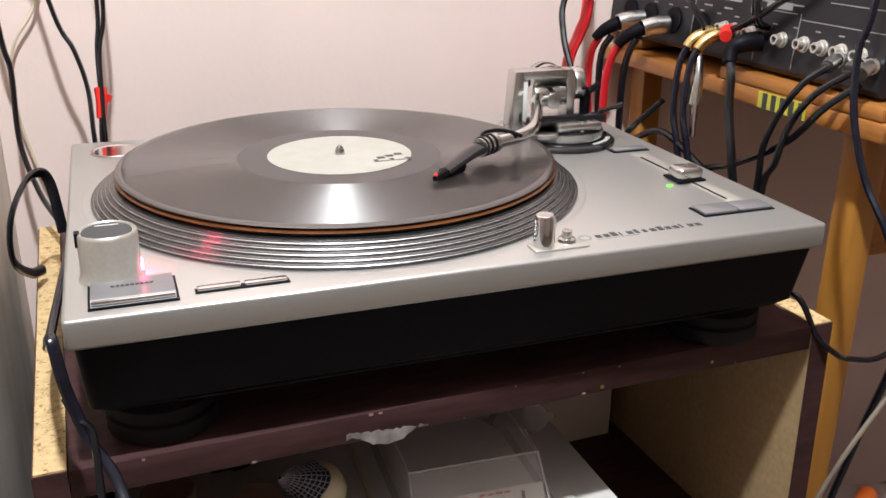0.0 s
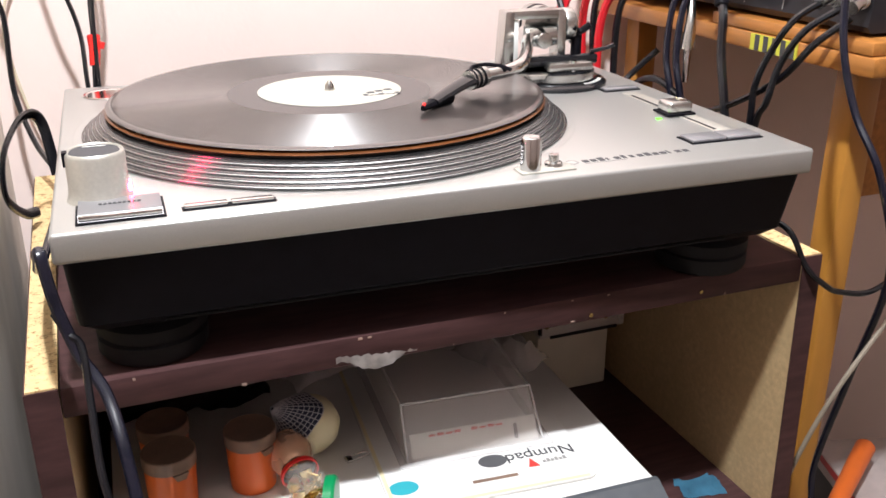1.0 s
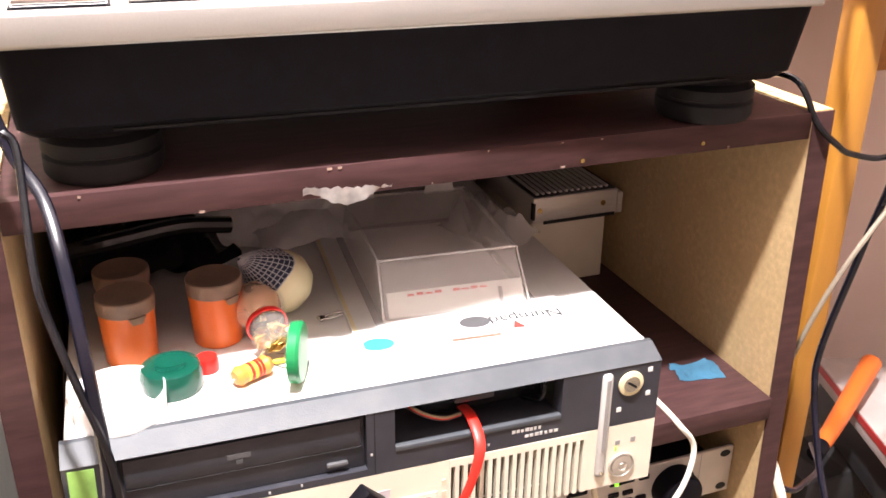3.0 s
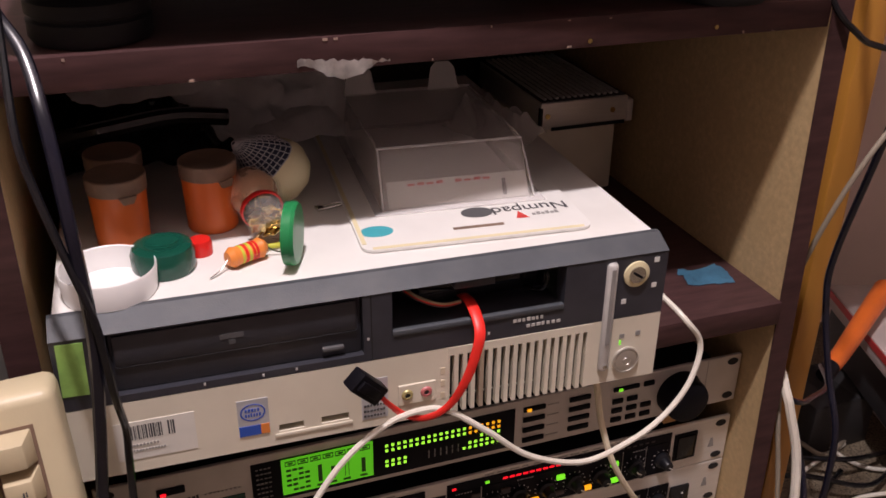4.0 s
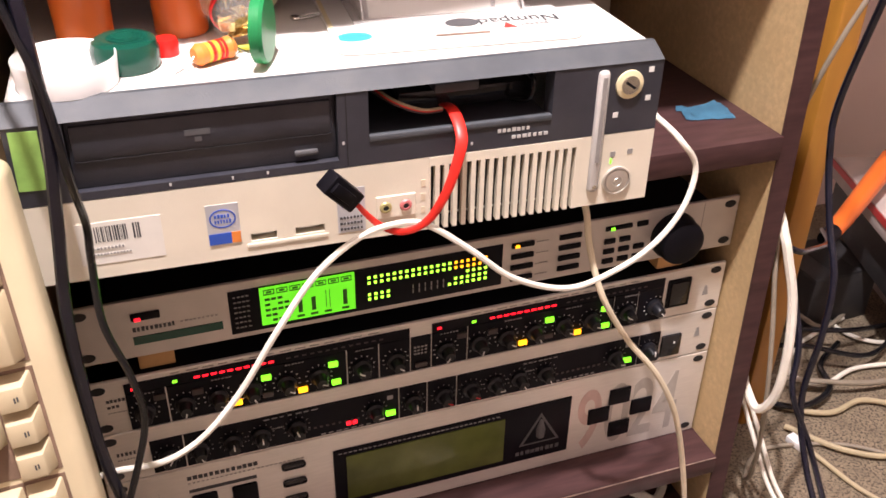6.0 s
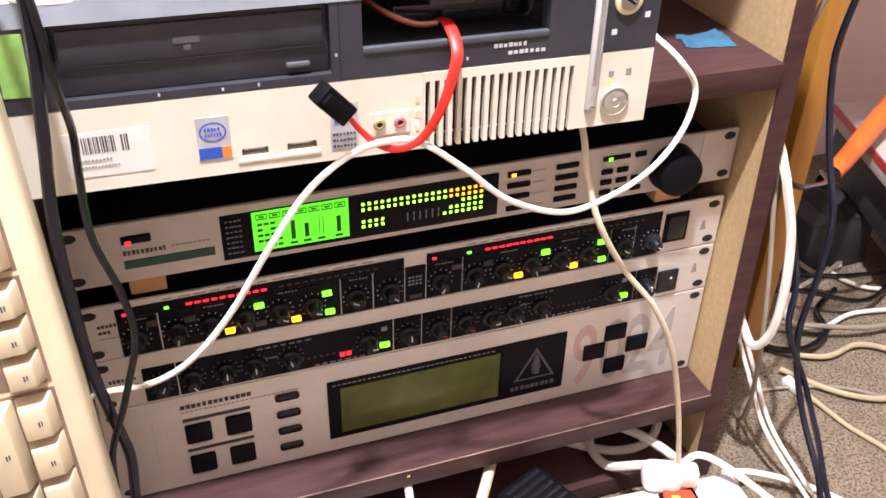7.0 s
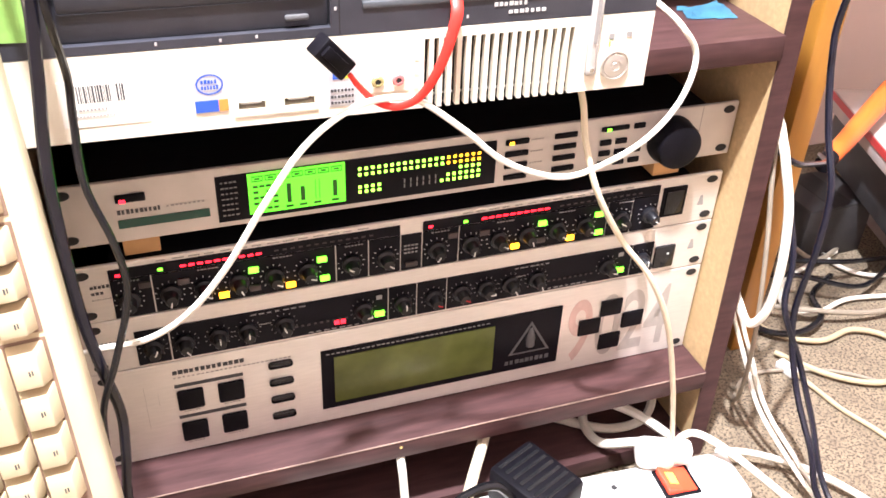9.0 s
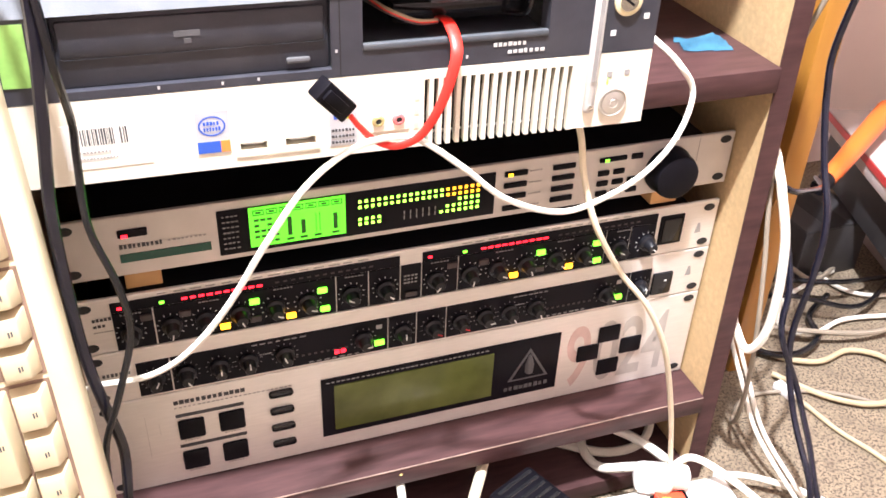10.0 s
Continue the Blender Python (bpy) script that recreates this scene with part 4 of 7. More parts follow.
st = part("processor_sticker", B(0.0865, 0.1035, -0.0004, 0.0002, 0.0100, 0.0340), "sticker_grey", pc, "silver and blue processor sticker")
part("sticker_band", B(0.0867, 0.0985, -0.0006, -0.0003, 0.0102, 0.0168), "blue_print", st)
part("sticker_band", B(0.0985, 0.1033, -0.0006, -0.0003, 0.0102, 0.0168), "orange_print", st)
oval = lathe([(0.0058, 0.0), (0.0058, 0.0003), (0.0066, 0.0003), (0.0066, 0.0)], 32)
part("sticker_oval", moved(oval, pose(0.0948, -0.0003, 0.0255, 90, 0, 0) @ Matrix.Diagonal((1.05, 0.85, 1, 1))), "blue_print", st)
part("sticker_print", bars(0.0905, 0.0990, 0.0272, 0.0022, 5, -0.0005, 9), "blue_print", st, "", True)
part("sticker_print", bars(0.0905, 0.0995, 0.0240, 0.0022, 6, -0.0005, 10), "blue_print", st, "", True)
inv = part("inventory_label", B(0.0225, 0.0640, -0.0003, 0.0002, 0.0085, 0.0330), "paper", pc, "white barcode label")
rnd = random.Random(11)
bm = bmesh.new()
x = 0.0310
while x < 0.0530:
    w = rnd.choice((0.0003, 0.0006, 0.0009))
    if not 0.0465 < x < 0.0495:
        B(x, x + w, -0.0005, -0.0002, 0.0215, 0.0305, bm=bm)
    x += w + rnd.choice((0.0004, 0.0007))
tagged(part("barcode", bm, "ink", inv, "", True), kind="stuff")
part("label_print", bars(0.0290, 0.0450, 0.0180, 0.0014, 9, -0.0004, 2), "ink_grey", inv, "", True)
part("label_print", bars(0.0290, 0.0480, 0.0145, 0.0010, 12, -0.0004, 5), "ink_grey", inv, "", True)
lic = part("system_sticker", B(0.1560, 0.1715, -0.0003, 0.0002, 0.0060, 0.0335), "sticker_grey", pc, "small silver system sticker")
for z in (0.0085, 0.012, 0.0155):
    part("sticker_print", bars(0.1572, 0.1705, z, 0.0016, 7, -0.0004, int(z * 9000)), "ink", lic, "", True)
part("sticker_mark", B(0.1585, 0.1625, -0.0006, -0.0003, 0.022, 0.026), "blue_print", lic)
part("sticker_mark", B(0.1633, 0.1670, -0.0006, -0.0003, 0.022, 0.026), "yellow_tape", lic)
for x in (0.1155, 0.1405):
    part("port_tongue", B(x - 0.0055, x + 0.0055, 0.004, 0.01, 0.0104, 0.0120), "tall_grey", pc)
part("port_ledge", B(0.1060, 0.1505, -0.0006, 0.0002, 0.0050, 0.0078, 0.0004), "beige", pc)
part("socket_plate", B(0.1775, 0.2005, -0.0008, 0.0003, 0.0115, 0.0255, 0.0005, 1), "beige", pc, "raised socket plate")
for x, c in ((0.1830, "socket_gold"), (0.1945, "socket_pink")):
    sock = part("audio_socket", lathe([(0.0015, 0.0002), (0.0017, 0.0012), (0.0030, 0.0010), (0.0036, 0.0)], 24), c, pc, "coloured audio socket")
    sock.matrix_basis = pose(x, -0.0008, 0.0185, 90, 0, 0)
    part("socket_hole", C(0.0019, 0.0007, 12, axis="-y", at=(x, -0.0008, 0.0185)), "black_matte", pc)
for k in range(3):
    part("symbol", B(0.2035, 0.2060, -0.0003, 0.0002, 0.0285 - 0.0085 * k, 0.0325 - 0.0085 * k), "cable_cream", pc)
for x, z in ((0.120, 0.0480), (0.102, 0.0475), (0.1605, 0.0595), (0.0710, 0.0482), (0.2320, 0.0500)):
    part("dust_spot", B(x, x + 0.0012, -0.0003, 0.0003, z, z + 0.0017), "tall_grey", pc)


# ---- rack units ----
def led(parent, x, z, w, h, on, y=-0.0006, name="led"):
    return part(name, B(x - w / 2, x + w / 2, y, 0.0004, z - h / 2, z + h / 2), on, parent, "", True)


def front_plate(z0, z1, x0=-0.2413, x1=0.2413):
    """A rack front, 3 mm thick."""
    return B(x0, x1, 0.0, 0.0032, z0 + 0.0004, z1 - 0.0004, 0.0006, 1)


def rack_holes(unit, plate, zs, x=0.2326):
    for s in (-1, 1):
        for z in zs:
            hole = C(0.0031, 0.0005, 14, axis="-y", at=(0, 0, 0))
            moved(hole, Matrix.Diagonal((1.55, 1, 1, 1)))
            part("fixing_hole", moved(hole, pose(s * x, 0, z)), "black_matte", plate)


# mastering processor (upper unit)
ZT = 0.2975
tc = thing("mastering_processor", pose(0, 0.0, ZT), "silver one-unit rack processor with a lit green display", "rack unit", "rack units in the cabinet")
face = part("front_panel", front_plate(0, 0.0445), "alu_warm", tc, "silver front panel")
rack_holes(tc, face, (0.0065, 0.0385), 0.2335)
part("chassis", B(-0.216, 0.216, 0.0033, 0.21, 0.001, 0.043), "black", tc, "black chassis")
part("ear_seam", B(0.2105, 0.2110, -0.0002, 0.0005, 0.001, 0.0435), "ink_grey", tc)
part("power_key", B(-0.204, -0.186, -0.0018, 0.0005, 0.0290, 0.0345, 0.0008), "black", tc)
led(tc, -0.2000, 0.0305, 0.0036, 0.0022, "led_red", -0.0022)
part("maker_print", bars(-0.204, -0.177, 0.0222, 0.0034, 10, -0.0001, 21), "ink", tc, "", True)
part("maker_print", bars(-0.1745, -0.150, 0.0225, 0.0012, 9, -0.0001, 22), "ink_grey", tc, "", True)
part("card_slot", B(-0.2045, -0.1485, -0.0006, 0.0005, 0.0105, 0.0165), "green", tc, "dark green card slot")
win = part("display_window", B(-0.1435, 0.0475, -0.0008, 0.0005, 0.0045, 0.0380, 0.0003), "panel_black", tc, "glossy black display window")
for k in range(7):
    part("window_print", bars(-0.1405, -0.1295, 0.0095 + 0.004 * k, 0.0009, 4, -0.0009, 40 + k), "ink_grey", win, "", True)
lcd = part("lit_display", B(-0.1235, -0.0600, -0.0016, -0.0008, 0.0080, 0.0375), "lcd_on", tc, "lit green graphic display")
bm = bmesh.new()
for k in range(7):
    x = -0.1210 + 0.0086 * k
    B(x, x + 0.0072, -0.0020, -0.0016, 0.0318, 0.0324, bm=bm)
    B(x, x + 0.0072, -0.0020, -0.0016, 0.0352, 0.0358, bm=bm)
    B(x, x + 0.0005, -0.0020, -0.0016, 0.0318, 0.0358, bm=bm)
    B(x + 0.0067, x + 0.0072, -0.0020, -0.0016, 0.0318, 0.0358, bm=bm)
    B(x + 0.0018, x + 0.0054, -0.0020, -0.0016, 0.0332, 0.0344, bm=bm)
for x, h in ((-0.0975, 0.014), (-0.0885, 0.0105), (-0.0670, 0.012)):
    B(x - 0.0014, x + 0.0014, -0.0020, -0.0016, 0.0135, 0.0135 + h, bm=bm)
for x in (-0.0800, -0.0775):
    B(x - 0.0002, x + 0.0002, -0.0020, -0.0016, 0.0135, 0.0275, bm=bm)
for k in range(5):
    for q in range(4):
        if (k * 3 + q) % 5:
            B(-0.1205 + 0.0042 * q, -0.1172 + 0.0042 * q, -0.0020, -0.0016, 0.0105 + 0.0042 * k, 0.0122 + 0.0042 * k, bm=bm)
for x in (-0.0975, -0.0885, -0.079, -0.067):
    B(x - 0.0025, x + 0.0025, -0.0020, -0.0016, 0.0098, 0.0114, bm=bm)
part("display_drawing", bm, "lcd_ink", lcd, "", True)
dots = bmesh.new()
amber = bmesh.new()
dim = bmesh.new()
for row, z in enumerate((0.0305, 0.0262)):
    for k in range(20):
        x = -0.0500 + 0.00445 * k
        B(x - 0.00100, x + 0.00100, -0.0014, -0.0008, z - 0.00095, z + 0.00095, bm=amber if k > 13 else dots)
for row, z in enumerate((0.0168, 0.0130)):
    for k in range(20):
        x = -0.0500 + 0.00445 * k
        if k < 4:
            B(x - 0.00100, x + 0.00100, -0.0014, -0.0008, z - 0.00095, z + 0.00095, bm=dots)
        elif 6 < k < 13:
            B(x - 0.0004, x + 0.0004, -0.0011, -0.0008, z - 0.0015, z + 0.0015, bm=dim)
for row, z in enumerate((0.0218, 0.0172, 0.0130)):
    for k in range(14 + row % 2 - 1 if row else 16, 20):
        x = -0.0500 + 0.00445 * k
        B(x - 0.00100, x + 0.00100, -0.0014, -0.0008, z - 0.00095, z + 0.00095, bm=dots)
part("meter_dots", dots, "led_dot", win, "rows of lit green meter segments", True)
part("meter_dots_high", amber, "led_yellow", win, "lit yellow meter segments", True)
part("window_marks", dim, "ink_grey", win, "", True)
key_s = B(-0.0088, 0.0088, -0.0016, 0.0004, -0.0021, 0.0021, 0.0008)
keys = part("soft_key", key_s, "black", tc, "flat black key")
keys.matrix_basis = pose(0.0628, 0, 0.0350)
for k in range(1, 4):
    again("soft_key", keys, tc, pose(0.0628, 0, 0.0350 - 0.0092 * k))
for k in range(4):
    again("soft_key", keys, tc, pose(0.1000, 0, 0.0350 - 0.0088 * k))
led(tc, 0.0582, 0.0348, 0.0034, 0.0022, "led_yellow", -0.0022)
part("long_key", B(0.128, 0.150, -0.0016, 0.0004, 0.0335, 0.0372, 0.0008), "black", tc)
led(tc, 0.1335, 0.0352, 0.0032, 0.0022, "led_green", -0.0022)
for k in range(4):
    part("key_print", bars(0.0735, 0.0835, 0.0350 - 0.0092 * k, 0.0009, 5, -0.0001, 60 + k), "ink_grey", tc, "", True)
small = part("small_key", B(-0.0046, 0.0046, -0.0016, 0.0004, -0.0022, 0.0022, 0.0008), "black", tc)
small.matrix_basis = pose(0.1585, 0, 0.0352)
for r in range(3):
    for q in range(3):
        if r or q < 2:
            again("small_key", small, tc, pose(0.1325 + 0.0125 * q, 0, 0.0245 - 0.0085 * r))
dial = part("jog_wheel", lathe([(0.0, 0.0), (0.0188, 0.0), (0.0190, 0.003), (0.0178, 0.0055), (0.0178, 0.013), (0.0168, 0.0165), (0.0148, 0.0175), (0, 0.0172)], 48), "black", tc, "large black jog wheel")
dial.matrix_basis = pose(0.1860, 0.0, 0.0205, 90, 0, 0)
for x in (-0.193, 0.193):
    blk = thing("wood_block", None, "small raw wooden spacer block under the processor", "block", "spacer blocks")
    part("block", B(x - 0.0115, x + 0.0115, 0.006, 0.07, 0.2831, 0.2974, 0.0008), "block", blk)


def pot(parent, x, z, r, deg, pointer="ink_white"):
    """A black control knob with a white pointer line."""
    k = part("knob", lathe([(0, 0), (r, 0), (r, 0.003), (r * 0.72, 0.0045), (r * 0.60, 0.0108), (r * 0.52, 0.0115), (0, 0.0115)], 20), "knob_black", parent, "black control knob")
    k.matrix_basis = pose(x, -0.0005, z, 90, 0, 0)
    line = part("pointer", B(-0.00045, 0.00045, 0.0004, r * 0.66, 0.0100, 0.0118), pointer, k)
    line.matrix_basis = pose(0, 0, 0, 0, 0, -deg)
    return k


def ticks(x, z, r, n=11, y=-0.0009):
    bm = bmesh.new()
    for i in range(n):
        a = radians(225 - 270 * i / (n - 1))
        join(bm, moved(B(-0.0006, 0.0006, -0.0002, 0.0002, -0.00024, 0.00024), pose(x + r * math.cos(a), y, z + r * math.sin(a), 0, -math.degrees(a), 0)))
    return bm


# two dynamics processors, stacked
ZC = 0.2383
comp = thing("dynamics_processor", pose(0, 0, ZC), "silver and black one-unit compressor with lit keys", "rack unit", "rack units in the cabinet")
face = part("front_panel", front_plate(0, 0.0444), "alu", comp, "brushed aluminium front panel")
rack_holes(comp, face, (0.0063, 0.0382))
part("chassis", B(-0.215, 0.215, 0.0033, 0.2, 0.001, 0.043), "black", comp, "black chassis")
part("name_print", bars(-0.2290, -0.2165, 0.0285, 0.0026, 5, -0.0001, 31), "ink", comp, "", True)
part("name_print", bars(-0.2290, -0.2205, 0.0235, 0.0022, 3, -0.0001, 32), "ink", comp, "", True)
part("name_print", bars(-0.2290, -0.2165, 0.0185, 0.0008, 8, -0.0001, 33), "ink_grey", comp, "", True)
FIELDS = [(-0.2165, -0.1915, 0), (-0.1905, -0.0685, 0), (-0.0675, -0.0450, 0), (-0.0440, -0.0215, 0), (-0.0205, -0.0055, 0), (-0.0045, 0.0225, 0), (0.0235, 0.1430, 0), (0.1440, 0.1640, 0), (0.1650, 0.1865, 0)]
for x0, x1, _ in FIELDS:
    part("control_field", B(x0, x1, -0.0009, 0.0005, 0.0015, 0.0315), "panel_black", comp, "black control field")
for x0, x1 in ((-0.2165, -0.0215), (-0.0045, 0.1865)):
    part("meter_field", B(x0, x1, -0.0009, 0.0005, 0.0322, 0.0400), "panel_black", comp, "black meter strip")
    part("meter_print", bars(x0 + 0.03, x1 - 0.02, 0.0418, 0.0007, 14, -0.0001, int(x0 * 900)), "ink_grey", comp, "", True)
    led(comp, x0 + 0.0055, 0.0355, 0.0030, 0.0018, "led_red", -0.0014)
    led(comp, x0 + 0.0320, 0.0352, 0.0032, 0.0020, "led_green", -0.0014)
    off = bmesh.new()
    for k in range(10):
        led(comp, x0 + 0.0465 + 0.0055 * k, 0.0354, 0.0038, 0.0015, "led_red", -0.0014, "meter_segment")
    for k in range(13):
        x = x0 + 0.1080 + 0.0055 * k
        B(x - 0.0014, x + 0.0014, -0.0012, -0.0009, 0.0352, 0.0364, bm=off)
    part("dark_meter", off, "led_off", comp, "", True)
for s in (-0.2135, 0.0):
    for k, (x, deg) in enumerate(((0.006, -150), (0.032, -170), (0.054, 120), (0.077, 160), (0.101, 120), (0.124, 110), (0.155, -60), (0.180, 130))):
        x += s + (0.0012 if s < 0 else 0)
        z = 0.0152
        tagged(part("dial_scale", ticks(x, z, 0.0092), "ink_white", comp, "", True), kind="stuff")
        pot(comp, x, z, 0.0068, deg)
    for x, z, c in ((0.0675, 0.0070, "led_yellow"), (0.0885, 0.0235, "led_green"), (0.113, 0.0062, "led_yellow"), (0.1355, 0.0232, "led_green"), (0.1370, 0.0070, "led_green")):
        part("lit_key", B(x + s - 0.0034, x + s + 0.0034, -0.0030, -0.0008, z - 0.0021, z + 0.0021, 0.0005), c, comp, "small lit key")
    for x, z in ((0.018, 0.0255), (0.0425, 0.0235), (0.0885, 0.0085)):
        part("dark_key", B(x + s - 0.0038, x + s + 0.0038, -0.0026, -0.0008, z - 0.0024, z + 0.0024, 0.0005), "led_off", comp)
    for k in range(4):
        part("field_print", bars(s + 0.002 + 0.05 * k, s + 0.016 + 0.05 * k, 0.0300, 0.0008, 6, -0.0010, 70 + k), "ink_grey", comp, "", True)
for k in range(3):
    part("centre_print", bars(-0.0185, -0.0075, 0.0225 - 0.003 * k, 0.0014, 4, -0.0010, 80 + k), "ink_grey", comp, "", True)
part("dark_key", B(-0.0175, -0.0085, -0.0026, -0.0008, 0.0045, 0.0085, 0.0005), "led_off", comp)
sw = part("rocker_frame", B(0.1900, 0.2110, -0.0014, 0.0004, 0.0100, 0.0365, 0.0008), "black", comp)
part("rocker", B(0.1925, 0.2085, -0.0026, -0.0010, 0.0125, 0.0340, 0.0014), "black_gloss", comp, "black power rocker")
part("maker_mark", prism([(0.2235, 0.0155), (0.2290, 0.0155), (0.2272, 0.0245), (0.2253, 0.0245)], -0.0002, 0.0004), "ink_grey", comp)

ZC2 = 0.1938
comp2 = thing("dynamics_processor", pose(0, 0, ZC2), "silver and black one-unit dual compressor with mostly dark keys", "rack unit", "rack units in the cabinet")
face = part("front_panel", front_plate(0, 0.0444), "alu", comp2, "brushed aluminium front panel")
rack_holes(comp2, face, (0.0063, 0.0382))
part("chassis", B(-0.215, 0.215, 0.0033, 0.2, 0.001, 0.043), "black", comp2, "black chassis")
part("name_print", bars(-0.2300, -0.2110, 0.0255, 0.0028, 7, -0.0001, 35), "ink", comp2, "", True)
part("name_print", bars(-0.2300, -0.2120, 0.0205, 0.0010, 9, -0.0001, 36), "ink_grey", comp2, "", True)
for x0, x1 in ((-0.2080, -0.1862), (-0.1852, -0.0305), (-0.0295, -0.0085), (-0.0075, 0.0150), (0.0160, 0.1710), (0.1720, 0.1905)):
    part("control_field", B(x0, x1, -0.0009, 0.0005, 0.0028, 0.0318), "panel_black", comp2, "black control field")
for k, (x, deg) in enumerate(((-0.197, 30), (-0.176, 150), (-0.153, 0), (-0.133, 0), (-0.107, -20), (-0.049, 90), (-0.019, 0), (0.005, 120), (0.027, 120), (0.047, 90), (0.067, 150), (0.089, 160), (0.150, 110), (0.181, 0))):
    tagged(part("dial_scale", ticks(x, 0.0165, 0.0092), "ink_grey", comp2, "", True), kind="stuff")
    pot(comp2, x, 0.0165, 0.0068, deg, "cable_red" if k in (7, 8) else "ink_white")
for x0 in (-0.0985, 0.1000):
    off = bmesh.new()
    for k in range(9):
        B(x0 + 0.0046 * k - 0.001, x0 + 0.0046 * k + 0.001, -0.0013, -0.0009, 0.0112, 0.0128, bm=off)
    part("dark_meter", off, "led_off", comp2, "", True)
for x in (-0.0690, -0.0642):
    led(comp2, x, 0.0095, 0.0034, 0.0034, "led_red", -0.0016)
for x in (-0.0370, 0.1615):
    part("lit_key", B(x - 0.0038, x + 0.0038, -0.0030, -0.0008, 0.0088, 0.0132, 0.0005), "led_green", comp2, "small lit green key")
    part("field_print", B(x - 0.0022, x + 0.0022, -0.0012, -0.0008, 0.0235, 0.0272), "ink_grey", comp2)
for x0, x1, z in ((-0.13, -0.09, 0.0295), (0.07, 0.1, 0.0295), (-0.09, -0.05, 0.0045), (0.1, 0.135, 0.0048), (-0.125, -0.116, 0.02), (0.07, 0.08, 0.0215)):
    part("field_print", bars(x0, x1, z, 0.0009, 7, -0.0010, int(1000 * (x0 + 1))), "ink_grey", comp2, "", True)
part("rocker", B(0.1925, 0.2110, -0.0022, 0.0004, 0.0050, 0.0265, 0.0014), "black_gloss", comp2, "black power rocker")
led(comp2, 0.2040, 0.0190, 0.0016, 0.0016, "ink_white", -0.0026)
part("maker_mark", prism([(0.2235, 0.0185), (0.2290, 0.0185), (0.2272, 0.0275), (0.2253, 0.0275)], -0.0002, 0.0004), "ink_grey", comp2)

# the two-unit processor on the shelf
ZU = 0.1052
ud = thing("dynamics_processor", pose(0, 0, ZU), "tall silver two-unit rack processor with a dark olive display", "rack unit", "rack units in the cabinet")
face = part("front_panel", front_plate(0, 0.0885), "alu", ud, "brushed aluminium front panel")
rack_holes(ud, face, (0.0072, 0.0822))
part("chassis", B(-0.215, 0.215, 0.0033, 0.22, 0.001, 0.087), "black", ud, "black chassis")
part("name_print", bars(-0.1880, -0.1370, 0.0785, 0.0038, 13, -0.0001, 51, 0.25), "ink", ud, "", True)
part("name_print", bars(-0.1880, -0.1030, 0.0735, 0.0009, 26, -0.0001, 52), "ink_grey", ud, "", True)
for z in (0.0655, 0.0355):
    part("group_bar", B(-0.1880, -0.1395, -0.0003, 0.0004, z - 0.0015, z + 0.0015), "ink", ud)
for x in (-0.1780, -0.1490):
    for z in (0.0520, 0.0210):
        part("square_key", B(x - 0.0093, x + 0.0093, -0.0022, 0.0004, z - 0.0093, z + 0.0093, 0.0016), "black", ud, "square black key")
        part("key_print", bars(x - 0.006, x + 0.006, z - 0.0115, 0.0008, 6, -0.0001, int(9e3 * abs(x) + 99 * z)), "ink_grey", ud, "", True)
for k in range(4):
    z = 0.0685 - 0.0168 * k
    part("oval_key", B(-0.1212, -0.1030, -0.0020, 0.0004, z - 0.0030, z + 0.0030, 0.0026, 3), "black_gloss", ud, "narrow glossy black key")
wnd = part("display_window", B(-0.0820, 0.1160, -0.0012, 0.0005, 0.0145, 0.0725, 0.0003), "panel_black", ud, "glossy black display window")
part("dark_display", B(-0.0725, 0.0575, -0.0020, -0.0012, 0.0205, 0.0655), "lcd_off", wnd, "unlit olive display")
part("window_print", bars(-0.0780, 0.0540, 0.0692, 0.0009, 34, -0.0013, 61), "ink_grey", wnd, "", True)
logo = prism([(0.0715, 0.0310), (0.1075, 0.0310), (0.0895, 0.0630)], -0.0016, -0.0012)
part("maker_mark", logo, "ink_dim", wnd, "grey triangular maker's mark")
part("maker_mark", prism([(0.0750, 0.0330), (0.1040, 0.0330), (0.0895, 0.0590)], -0.0020, -0.0016), "panel_black", wnd)
part("maker_mark", lathe([(0, 0), (0.0035, 0.002), (0.0040, 0.010), (0.0015, 0.020), (0, 0.021)], 14, (0.0895, -0.0016, 0.0365)), "ink_dim", wnd)
part("window_print", bars(0.0690, 0.1090, 0.0235, 0.0045, 9, -0.0013, 63), "ink_dim", wnd, "", True)
for (x, z) in ((0.1610, 0.0610), (0.1430, 0.0445), (0.1830, 0.0445), (0.1640, 0.0250)):
    part("arrow_key", B(x - 0.0098, x + 0.0098, -0.0020, 0.0004, z - 0.0080, z + 0.0080, 0.0010), "black", ud, "square black arrow key")
for ch, x, c in (("9", 0.1345, "numeral_red"), ("0", 0.1610, "numeral"), ("2", 0.1850, "numeral"), ("4", 0.2080, "numeral")):
    words(ch, 0.088, c, ud, pose(x, -0.0001, 0.0120, 90, 0, 0) @ Matrix.Diagonal((0.54, 1, 1, 1)), "model_numeral", "large faded numeral", 0.0012)
part("panel_scratches", join(B(-0.2090, -0.2086, -0.0002, 0.0003, 0.030, 0.070), B(-0.2, -0.1997, -0.0002, 0.0003, 0.050, 0.062)), "numeral", ud)


# ---- things on top of the computer ----
PCTOP = 0.4037 + PH - 0.0008


